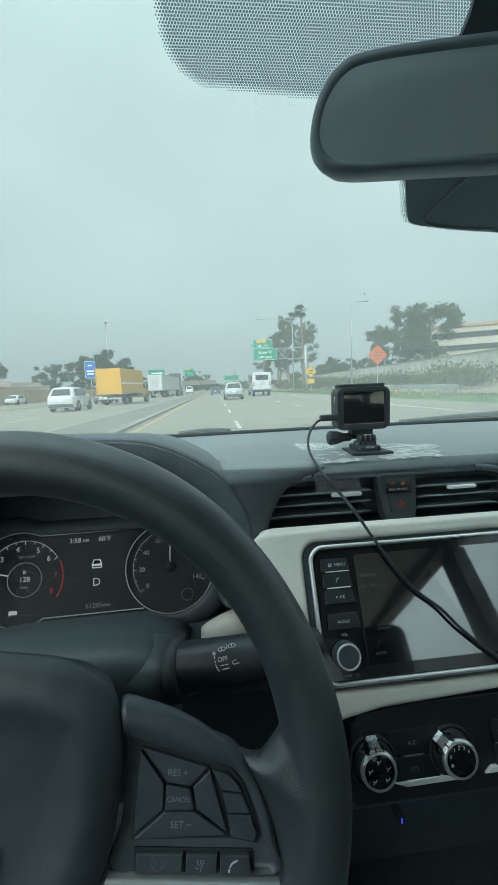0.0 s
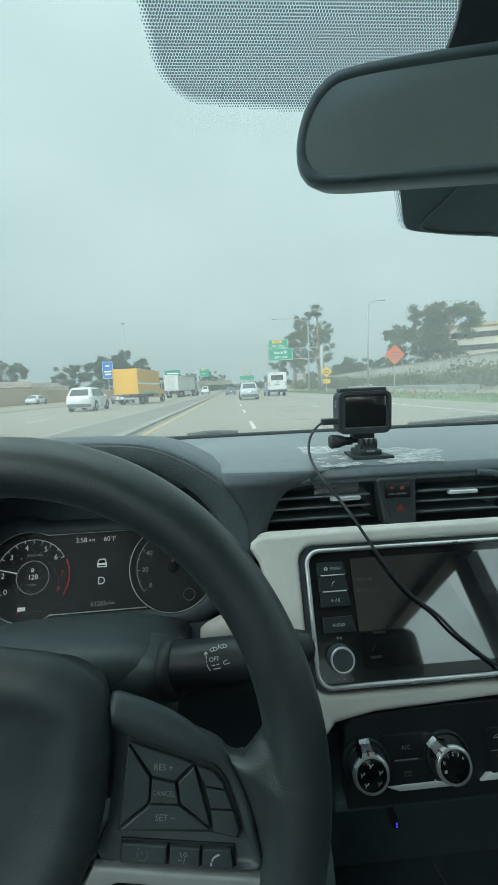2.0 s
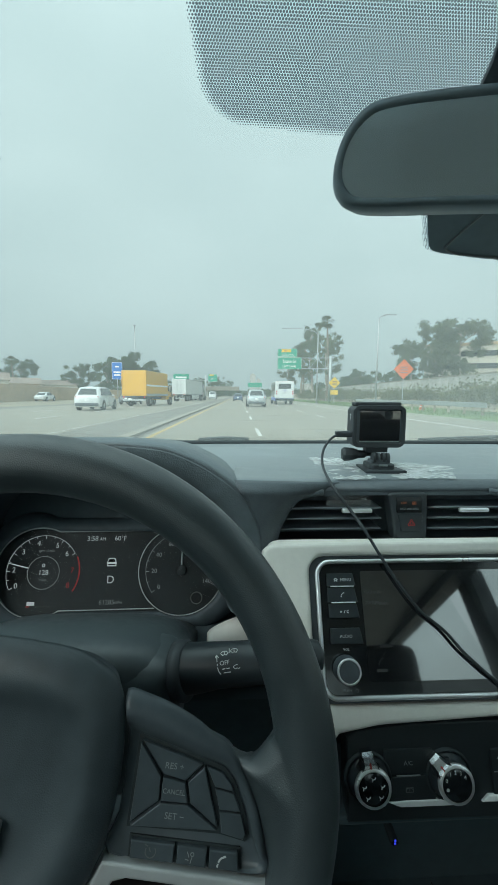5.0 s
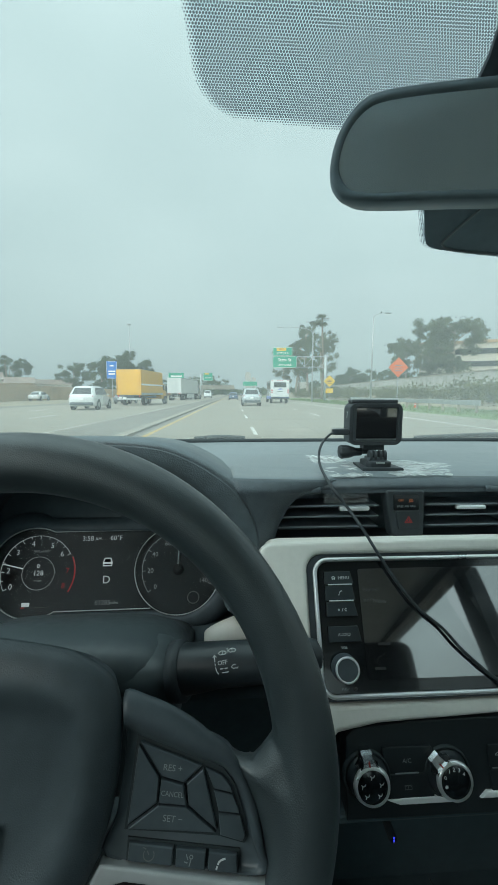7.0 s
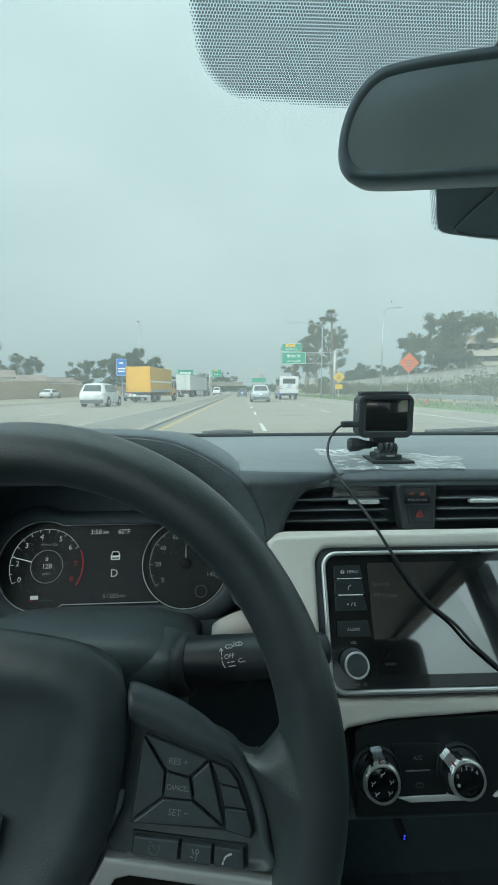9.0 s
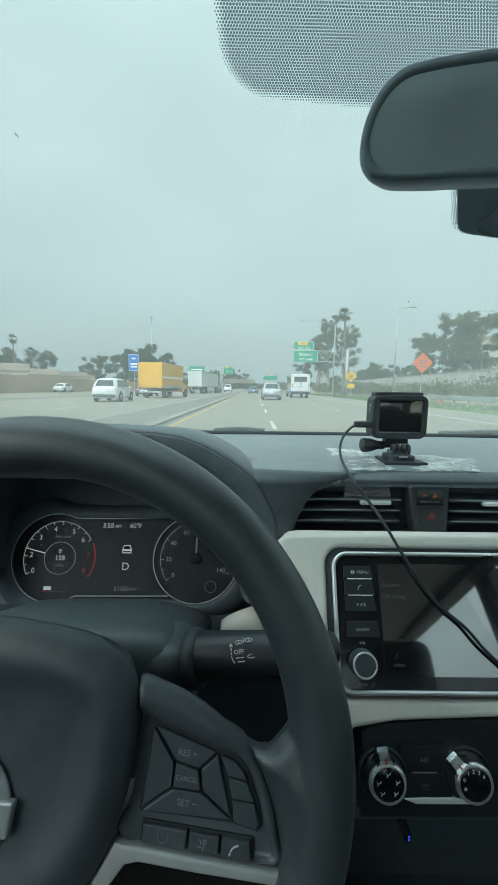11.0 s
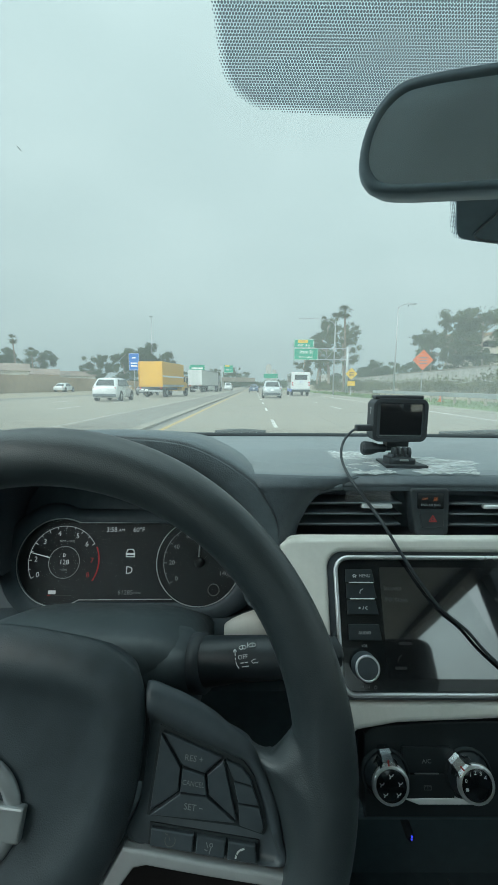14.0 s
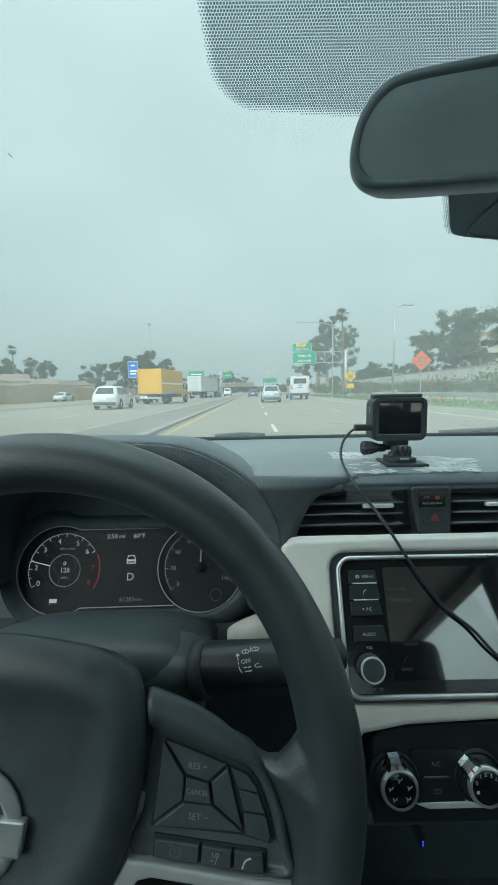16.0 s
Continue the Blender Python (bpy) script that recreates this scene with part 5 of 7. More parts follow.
def grip_web(sign, bm):
    """Leather web that flares from the spoke's switch panel into the rim."""
    first = [(0.1265, 0.0095, -0.0130), (0.1330, 0.0088, -0.0088), (0.1385, 0.0084, -0.0050), (0.1440, 0.0106, -0.0012), (0.1490, 0.0172, 0.0020), (0.1590, 0.0330, 0.0030)]
    inner = [(0.1352, 0.0, -0.0070), (0.1399, -0.0091, -0.0070), (0.1449, -0.0226, -0.0070), (0.1480, -0.0358, -0.0080), (0.1494, -0.0474, -0.0095), (0.1500, -0.060, -0.014)]
    angs = (-1.0, -4.5, -9.0, -14.0, -19.0, -24.0)
    second = [(0.1285, 0.0080, -0.0100), (0.1335, 0.0078, -0.0040), (0.1402, 0.0060, 0.0002), (0.1460, 0.0076, 0.0042), (0.1522, 0.0136, 0.0074), (0.1620, 0.0310, 0.0100)]
    third = [(0.1308, 0.0070, -0.0075), (0.1370, 0.0038, -0.0018), (0.1435, 0.0016, 0.0032), (0.1500, 0.0028, 0.0072), (0.1580, 0.0080, 0.0108), (0.1670, 0.0210, 0.0135)]
    rows = [[Vector(p) for p in r] for r in (first, second, third)]
    for (x, y, z), a in zip(inner, angs):
        b = Vector((0.1655 * math.cos(radians(a)), 0.1655 * math.sin(radians(a)), 0.0150))
        p = Vector((x, y, z))
        row = []
        for k in (0, 0.18, 0.37, 0.56, 0.8, 1.0):
            g = p.lerp(b, k)
            g.z = p.z + (b.z - p.z) * (0.35 * k + 0.65 * math.sin(k * math.pi / 2))
            row.append(g)
        rows.append(row)
    cols = [smooth_path([r[k] for r in rows], 4) for k in range(6)]
    rings = []
    for i in range(len(cols[0])):
        top = smooth_path([c[i] for c in cols], 3)
        ring = top + [p - Vector((0, 0, 0.012)) for p in reversed(top)]
        ring = [pose(0, 0, 0, 0, 0, 4.4) @ p for p in ring]
        rings.append([Vector((p.x * sign - (0.012 if sign < 0 else 0), p.y, p.z)) for p in ring])
    loft(rings, bm=bm)


spoke(1)
spoke(-1)
rim_bm = rim()
grip_web(1, rim_bm)
grip_web(-1, rim_bm)
rim_ob = part("rim", rim_bm, WHEEL, wh, "grained leather rim flaring into the spokes", smooth=True)
weld = rim_ob.modifiers.new("weld", "REMESH")
weld.mode, weld.voxel_size, weld.use_smooth_shade = "VOXEL", 0.0014, True
soft_edge = rim_ob.modifiers.new("soft_edge", "SMOOTH")
soft_edge.factor, soft_edge.iterations = 0.5, 14


def key(outline, z1=-0.0008, name="button"):
    """A switch cap, drawn in a little from its neighbours."""
    c = sum((Vector(p) for p in outline), Vector((0, 0))) / len(outline)
    pts = [Vector(p) + (c - Vector(p)).normalized() * 0.0006 for p in outline]
    return part(name, prism([(p.x, p.y) for p in pts], -0.004, z1, 0.0006, 2), SWITCH, wh)


SW = pose(0, 0, 0, 0, 0, -2)
lift = lambda x, y, z: Matrix.Translation((x, y, z)) @ SW
kres = key([(0.0779, 0.0268), (0.1135, 0.0170), (0.1046, 0.0080), (0.0916, 0.0103)])
kset = key([(0.0915, -0.0025), (0.1073, -0.0028), (0.1244, -0.0138), (0.0766, -0.0146)])
kleft = key([(0.0774, 0.0254), (0.0910, 0.0096), (0.0914, -0.0024), (0.0766, -0.0135)], -0.0014)
kright = key([(0.1140, 0.0160), (0.1052, 0.0078), (0.1076, -0.0027), (0.1246, -0.0134)], -0.0014)
kcan = key([(0.0915, 0.0098), (0.1047, 0.0076), (0.1072, -0.0024), (0.0915, -0.0021)], -0.0004)
key([(0.1148, 0.0161), (0.1241, 0.0137), (0.1302, 0.0078), (0.1318, 0.0043), (0.1203, 0.0059)], -0.0012)
key([(0.1203, 0.0059), (0.1318, 0.0043), (0.1366, -0.0052), (0.1239, -0.0047)], -0.0014)
key([(0.1239, -0.0047), (0.1366, -0.0052), (0.1402, -0.0149), (0.1387, -0.0178), (0.1258, -0.0153)], -0.0014)
k1b = key([(0.0785, -0.0205), (0.1027, -0.0213), (0.1029, -0.0300), (0.0787, -0.0290)])
k2b = key([(0.1034, -0.0214), (0.1201, -0.0222), (0.1203, -0.0311), (0.1036, -0.0302)])
k3b = key([(0.1206, -0.0223), (0.1363, -0.0227), (0.1379, -0.0315), (0.1208, -0.0312)])
lettering("RES +", 0.0044, GREY_PRINT, kres, lift(0.0975, 0.0150, -0.0007), label="grey print")
lettering("CANCEL", 0.0035, GREY_PRINT, kcan, lift(0.0987, 0.0030, -0.0003), squash=0.9)
lettering("SET −", 0.0044, GREY_PRINT, kset, lift(0.1003, -0.0086, -0.0007))
strokes(arc_lines(0, 0, 0.0028, 150, 400, 10) + [((0, 0), (-0.0010, 0.0018)), ((-0.0034, 0.0030), (-0.0016, 0.0024))], 0.00045, DIM, k1b, lift(0.0899, -0.0251, -0.0007))
strokes(arc_lines(0.0008, 0.0012, 0.0009, 0, 360, 7) + [((0.0008, 0), (0.0002, -0.0030)), ((-0.0020, 0.0022), (-0.0008, -0.0002)), ((-0.0026, -0.0012), (-0.0008, -0.0016))], 0.00045, GREY_PRINT, k2b, lift(0.1113, -0.0261, -0.0007))
strokes([(tuple(1.3 * c for c in p), tuple(1.3 * c for c in q)) for p, q in handset], 0.0009, LEGEND, k3b, lift(0.1282, -0.0270, -0.0007))
low = [(-0.055, -0.07), (0.03, -0.07), (0.02, -0.165), (-0.045, -0.165)]
part("lower_spoke", prism(low, -0.025, -0.008, 0.004, 3), WHEEL, wh)

# ---- mirror and sensor box at the top of the glass ----
MIR = Matrix.Translation((0.2078, 0.3534, 1.2545)) @ Euler((radians(90 + 2), 0, radians(-12))).to_matrix().to_4x4() @ pose(0, 0, 0, 0, 0, -2.2) @ Matrix.Scale(0.88, 4)
mir = thing("rear_view_mirror", "dark rear-view mirror on a stalk at the windscreen", "mirror", MIR)


def mirror_outline(k):
    base = [(-0.1278, -0.014), (-0.1235, 0.007), (-0.1120, 0.0230), (-0.095, 0.0290), (-0.05, 0.0320), (0, 0.033), (0.05, 0.0320), (0.095, 0.0290), (0.112, 0.0230), (0.1235, 0.007), (0.1278, -0.014), (0.1228, -0.0290), (0.108, -0.0348), (0.05, -0.0352), (0, -0.0355), (-0.05, -0.0352), (-0.108, -0.0348), (-0.1228, -0.0290)]
    p = smooth_path([Vector((x, y, 0)) for x, y in base], 4, True)
    return [(v.x * (1 - k / 0.128), v.y * (1 - k / 0.034)) for v in p]


mo = mirror_outline(0)
mi = [(x, y - 0.0006) for x, y in mirror_outline(0.0056)]
part("housing", loft([[Vector((x * 0.7, y * 0.6, -0.035)) for x, y in mo], [Vector((x * 0.93, y * 0.92, -0.022)) for x, y in mo], [Vector((x, y, -0.006)) for x, y in mo], [Vector((x, y, 0.0)) for x, y in mo], [Vector((x * 0.993, y * 0.98, 0.0022)) for x, y in mo], [Vector((x * 1.006, y * 1.02, 0.0022)) for x, y in mi], [Vector((x, y, 0.0)) for x, y in mi]]), CASE, mir, smooth=True)
part("glass", prism(mi, 0.0, 0.0008), MIRROR, mir, "dim mirror glass")
part("arm", tube([(0.004, 0.010, -0.03), (0.004, 0.033, -0.052), (0.004, 0.048, -0.062)], 0.012, 12), PLASTIC, mir, smooth=True)
sens = thing("sensor_box", "black sensor cover at the top of the windscreen", "sensor box")
sb = [on_glass(x, s, 0.0015) for x, s in COVER + [(0.36, 0.60)]]
inn = on_glass(0, 0, 0.004) - on_glass(0, 0, 0.0)
sbc = sum(sb, Vector()) / len(sb)
part("cover", loft([sb, [p + inn * 0.4 for p in sb], [sbc + (p - sbc) * 0.998 + inn for p in sb]]), CASE, sens)
part("cover_groove", tube(smooth_path([on_glass(x, s, 0.0060) for x, s in ((0.2440, 0.548), (0.2331, 0.525), (0.2273, 0.5093), (0.2281, 0.5062), (0.2338, 0.5022), (0.2527, 0.4990), (0.30, 0.4960))], 4), 0.0010, 6), SLAT_EDGE, sens, smooth=True)
tower = [on_glass(x, s, o) for x, s, o in ((0.152, 0.80, 0.001), (0.182, 0.665, 0.001), (0.1885, 0.636, 0.001), (0.1890, 0.622, 0.001), (0.270, 0.622, 0.001), (0.31, 0.80, 0.001))]
part("upper_cover", loft([tower, [p + inn * 0.8 for p in tower]]), PLASTIC, sens)

# ---- visors, seats and rear, seen only in reflections ----


# Visors added on a guess, unseen overhead; pale and wide to even the mirror
def sun_visor(x):
    v = thing("sun_visor", "added grey fabric sun visor folded against the roof lining", "sun visor", pose(x, 0.130, 1.378, 4, 0, 0), group="sun visors")
    part("flap", prism(rounded(0.36, 0.19, 0.022, 6), -0.016, 0.0, 0.004, 3), VISOR, v)
    part("hinge_rod", tube([(-0.19, 0.088, -0.006), (0.19, 0.088, -0.006)], 0.004, 8), PLASTIC, v, smooth=True)


sun_visor(CX - 0.29)
sun_visor(CX + 0.29)


def seat(x, y, w):
    s = thing("upholstered_chair", "dark cloth car seat with headrest", "car seat", pose(x, y, 0.215), group="car seats")
    part("cushion", box(w, 0.50, 0.22, (0, 0, 0.14), 0.05, 3), CLOTH, s, smooth=True)
    part("backrest", box(w, 0.14, 0.62, (0, 0, 0), 0.05, 3), CLOTH, s, smooth=True, m=pose(0, -0.30, 0.50, -14, 0, 0))
    part("headrest", box(0.26, 0.10, 0.18, (0, 0, 0), 0.04, 3), CLOTH, s, smooth=True, m=pose(0, -0.40, 0.93, -10, 0, 0))


seat(-0.135, -0.36, 0.50)
seat(0.585, -0.36, 0.50)
seat(CX, -1.15, 1.25)
# ---- outside: ground, road, markings ----
CONCRETE = material("road_concrete", (0.235, 0.212, 0.172), 0.9, spread=0.10, grain=1.2, bump=0.3, bump_scale=60)
ASPHALT = material("shoulder_asphalt", (0.165, 0.150, 0.128), 0.9, spread=0.16, grain=2.0, bump=0.3, bump_scale=80)
DIRT = material("dry_verge", (0.235, 0.200, 0.145), 0.95, spread=0.25, grain=0.9, bump=0.4, bump_scale=20)
GRASS = material("verge_grass", (0.10, 0.15, 0.05), 0.95, spread=0.35, grain=1.5, bump=0.4, bump_scale=25)
WHITE_LINE = material("white_road_paint", (0.480, 0.470, 0.430), 0.8, spread=0.15, grain=3.0)
WORN_LINE = material("worn_road_paint", (0.360, 0.350, 0.320), 0.8, spread=0.25, grain=3.0)
YELLOW_LINE = material("yellow_road_paint", (0.46, 0.31, 0.09), 0.8, spread=0.15, grain=3.0)
KERB = material("kerb_concrete", (0.250, 0.225, 0.185), 0.9, spread=0.15, grain=4.0)
WALL_TAN = material("sound_wall_block", (0.400, 0.290, 0.190), 0.9, spread=0.15, grain=1.5)
WALL_GREY = material("retaining_wall", (0.36, 0.35, 0.32), 0.9, spread=0.15, grain=1.2)
STEEL = material("galvanised_steel", (0.38, 0.40, 0.40), 0.5, 0.6, spread=0.12, grain=3.0)
SIGN_GREEN = material("sign_green", (0.0, 0.26, 0.16), 0.5, spread=0.06, grain=2.0)
SIGN_BLUE = material("sign_blue", (0.02, 0.16, 0.52), 0.5, spread=0.06, grain=2.0)
SIGN_YELLOW = material("sign_yellow", (0.75, 0.45, 0.03), 0.5, spread=0.06, grain=2.0)
SIGN_ORANGE = material("sign_orange", (0.680, 0.130, 0.030), 0.5, spread=0.08, grain=2.0)
SIGN_WHITE = material("sign_white", (0.78, 0.78, 0.76), 0.5, spread=0.04, grain=2.0)
TRUCK_YELLOW = material("yellow_truck_paint", (0.680, 0.350, 0.015), 0.35, spread=0.06, grain=1.0, coat=0.3)
TRAILER_WHITE = material("white_trailer_panel", (0.550, 0.560, 0.550), 0.4, spread=0.06, grain=1.0)
CAR_WHITE = material("white_car_paint", (0.600, 0.610, 0.610), 0.25, spread=0.03, grain=1.0, coat=0.6)
CAR_SILVER = material("silver_car_paint", (0.42, 0.45, 0.46), 0.28, 0.4, spread=0.03, grain=1.0, coat=0.6)
CAR_DARK = material("dark_car_paint", (0.05, 0.06, 0.07), 0.25, spread=0.03, grain=1.0, coat=0.6)
CAR_BLUE = material("blue_car_paint", (0.05, 0.08, 0.14), 0.25, spread=0.03, grain=1.0, coat=0.6)
BUS_BLUE = material("bus_blue", (0.06, 0.12, 0.40), 0.35, spread=0.04, grain=1.0)
CAR_GLASS = material("dark_car_glass", (0.02, 0.024, 0.026), 0.08, spread=0.03, grain=1.0)
TYRE = material("tyre_rubber", (0.02, 0.02, 0.02), 0.85, spread=0.15, grain=8.0)
RIM = material("wheel_rim", (0.45, 0.46, 0.47), 0.35, 0.8, spread=0.08, grain=8.0)
TAIL = material("red_tail_lamp", (0.45, 0.02, 0.02), 0.25, spread=0.05, grain=8.0)
BARK = material("grey_bark", (0.30, 0.26, 0.21), 0.95, spread=0.3, grain=2.0, bump=0.5, bump_scale=15)
PALM_BARK = material("palm_bark", (0.17, 0.14, 0.11), 0.95, spread=0.25, grain=3.0, bump=0.5, bump_scale=20)
LEAF = leafy("eucalyptus_leaf", (0.10, 0.12, 0.075))
LEAF_DARK = leafy("dark_tree_leaf", (0.075, 0.10, 0.06))
PALM_LEAF = leafy("palm_leaf", (0.06, 0.08, 0.035))
SHRUB = leafy("shrub_leaf", (0.10, 0.105, 0.055))
ROOF = material("building_roof", (0.22, 0.17, 0.14), 0.9, spread=0.2, grain=2.0)
STUCCO = material("building_stucco", (0.48, 0.44, 0.37), 0.9, spread=0.1, grain=1.5)

ROAD = pose(0.04, 0.14, 0.0, 0, 0, -1.0)


def on_road(x, y, z=0.0, turn=0.0):
    """A pose in the road's own frame: x across, y along."""
    return ROAD @ pose(x, y, z, 0, 0, turn)


def far(azimuth, distance, z=0.0, turn=0.0):
    """A pose by the degrees to the right of straight ahead and the metres away."""
    a = radians(azimuth)
    return pose(0.04 + distance * math.sin(a), 0.14 + distance * math.cos(a), z, 0, 0, turn)


gm = bmesh.new()
bmesh.ops.create_grid(gm, x_segments=8, y_segments=8, size=2500)
tagged(part("ground", gm, DIRT, m=Matrix.Translation((0, 0, -0.06))), "dry dirt ground reaching the horizon", "ground", kind="structure")


def strip(name, x0, x1, mat, label, z=0.0, y0=-40.0, y1=900.0, cat="road"):
    bm = box(x1 - x0, y1 - y0, 0.06, ((x0 + x1) / 2, (y0 + y1) / 2, z - 0.03))
    return tagged(part(name, bm, mat, m=ROAD), label, cat, kind="structure")


strip("road", -2.55, 11.6, CONCRETE, "pale worn concrete freeway lanes")
strip("road_shoulder", -5.2, -2.55, ASPHALT, "grey asphalt strip between the carriageways", -0.004)
strip("road_left", -17.5, -5.2, CONCRETE, "pale concrete lanes of the neighbouring carriageway", -0.002)
strip("shoulder_left", -20.5, -17.5, ASPHALT, "grey asphalt shoulder", -0.005)
strip("verge", 11.6, 19.0, GRASS, "patchy green grass verge beside the road", -0.01, cat="verge")
strip("kerb", -3.05, -2.75, KERB, "low concrete kerb beside the yellow line", 0.07, 2, 400, cat="kerb")
strip("edge_line", -2.42, -2.30, YELLOW_LINE, "yellow painted edge line", 0.006, cat="road marking")
strip("edge_line_3", 8.35, 8.47, WHITE_LINE, "white painted edge line", 0.006, cat="road marking")
strip("edge_line_4", -5.46, -5.38, WORN_LINE, "white painted line of the neighbouring lanes", 0.006, cat="road marking")
random.seed(3)
for x, lab in ((0.62, "white lane dashes beside the car"), (4.5, "white lane dashes"), (-9.3, "white lane dashes"), (-13.2, "white lane dashes")):
    holder = thing("lane_marking", lab, "road marking", ROAD, kind="structure")
    dash_mesh = None
    for i in range(28):
        y = 4.6 + i * 7.6 + (2.0 if x > 2 else 0)
        if dash_mesh is None:
            d = part("dash", box(0.11, 2.6, 0.008, (0, 0, 0.006)), WHITE_LINE, holder, m=Matrix.Translation((x, y, 0)))
            dash_mesh = d.data
        else:
            d = new("dash", dash_mesh)
            d.parent = holder
            d.matrix_basis = Matrix.Translation((x, y, 0))
# slab joints across the lanes
jb = bmesh.new()
for i in range(60):
    box(14.1, 0.025, 0.004, (4.5, 4.0 + i * 4.6, 0.0015), bm=jb)
for x in (2.5, 6.4):
    box(0.02, 300, 0.004, (x, 150, 0.0016), bm=jb)
jo = part("slab_joint", jb, ASPHALT, m=ROAD)
tagged(jo, "dark joints between the concrete slabs", "road joint", kind="structure")

# ---- walls, bank and far buildings ----
wall_l = thing("sound_wall", "tan block sound wall along the far side", "wall", ROAD, kind="structure")
for i in range(24):
    part("wall_panel", box(0.3, 11.9, 2.6 + 0.25 * (i % 3 == 0), (-34 - i * 0.3, 30 + i * 12, 1.25), 0.02), WALL_TAN, wall_l)
wall_r = thing("retaining_wall", "grey retaining wall up the bank with a railing", "wall", ROAD, kind="structure")
for i in range(14):
    part("wall_panel", box(0.35, 7.9, 3.2, (27 + i * 0.25, 34 + i * 8, 2.0), 0.02), WALL_GREY, wall_r)
    part("wall_cap", box(0.5, 7.9, 0.18, (27 + i * 0.25, 34 + i * 8, 3.7), 0.02), KERB, wall_r)
bank = bmesh.new()
rows = []
for j in range(30):
    y = 10 + j * 9
    rows.append([Vector((x, y, z + 0.25 * noise.noise(Vector((x * 0.3, y * 0.2, 0))))) for x, z in ((18.5, -0.3), (21, 0.35), (24, 0.9), (27.2, 1.3), (40, 2.4), (90, 3.2), (91, -1))])
loft(rows, closed_ring=False, caps=False, bm=bank)
tagged(part("bank", bank, DIRT, m=ROAD, smooth=True), "dry earth bank rising beside the road", "bank", kind="structure")


def overpass(m, length, deck_z, label):
    o = thing("overpass", label, "bridge", m)
    part("deck", box(length, 9, 1.3, (0, 0, deck_z), 0.05), KERB, o)
    part("parapet", box(length, 0.3, 1.0, (0, -4.5, deck_z + 1.15), 0.03), KERB, o)
    for x in (-0.3, -0.05, 0.2):
        part("pier", box(1.4, 5, deck_z - 0.6, (x * length, 0, (deck_z - 0.7) / 2), 0.05), WALL_GREY, o)
    return o


overpass(far(-6.5, 235, 0, 8), 62, 4.6, "pale concrete overpass far ahead")


def house(m, w, d, h, roof_h, wall_mat):
    b = thing("house", "low stucco house with a brown roof behind the wall", "house", m, group="far houses")
    part("wall", box(w, d, h, (0, 0, h / 2)), wall_mat, b)
    part("roof", loft([[Vector((x, -d / 2 - 0.5, h)), Vector((x, 0, h + roof_h)), Vector((x, d / 2 + 0.5, h))] for x in (-w / 2 - 0.4, w / 2 + 0.4)]), ROOF, b)
    for x in (-0.3, 0.05, 0.33):
        win = part("window", box(1.3, 0.12, 1.2, (x * w, -d / 2 - 0.02, h * 0.6)), CAR_GLASS, b)
        part("window_frame", box(1.5, 0.08, 0.12, (x * w, -d / 2 - 0.05, h * 0.6 - 0.65)), SIGN_WHITE, win)


house(far(-32, 120, 0, 30), 15, 9, 4.6, 2.0, STUCCO)
house(far(-23, 190, 0, 20), 16, 9, 5.0, 2.2, STUCCO)
house(far(-27.5, 150, 0, 24), 13, 8, 4.5, 2.0, WALL_TAN)
tower_spec = ((3.1, 2900, 38, 150), (3.9, 3000, 30, 120), (10.9, 2600, 60, 75))
for az, dist, w, h in tower_spec:
    tw = thing("tower_block", "hazy grey tower on the skyline", "tower", far(az, dist), group="skyline towers")
    part("shaft", box(w, w, h, (0, 0, h / 2)), WALL_GREY, tw)
    part("crown", box(w * 0.7, w * 0.7, h * 0.06, (0, 0, h * 1.03)), WALL_GREY, tw)
ob_b = thing("office_building", "pale flat-roofed building on the bank with window bands", "building", far(33.5, 105, 3.0, -30))
part("wall", box(26, 14, 9, (0, 0, 4.5)), STUCCO, ob_b)
for z in (2.0, 4.6, 7.2):
    part("window", box(24, 0.2, 1.1, (0, -7.05, z)), CAR_GLASS, ob_b)
part("parapet", box(26.6, 14.6, 0.6, (0, 0, 9.2)), WALL_TAN, ob_b)

# ---- vehicles ----


def wheel_part(parent, x, y, r, w):
    side = 1 if x > 0 else -1
    t = part("wheel", lathe([(r * 0.62, -w / 2), (r * 0.95, -w / 2), (r, -w * 0.35), (r, w * 0.35), (r * 0.95, w / 2), (r * 0.62, w / 2)], 22), TYRE, parent, smooth=True, m=pose(x, y, r, 0, 90, 0))
    part("rim", lathe([(0, w * 0.30), (r * 0.18, w * 0.34), (r * 0.45, w * 0.26), (r * 0.63, w * 0.42), (r * 0.63, -w * 0.4)], 18), RIM, t, m=pose(0, 0, 0, 0, 0 if side > 0 else 180, 0), smooth=True)


def patch(name, corners, parent, out):
    """A window pane with thickness, over four corners, standing out by the vector given."""
    a = [Vector(p) for p in corners]
    return part(name, loft([[p - Vector(out) for p in a], [p + Vector(out) for p in a]]), CAR_GLASS, parent)


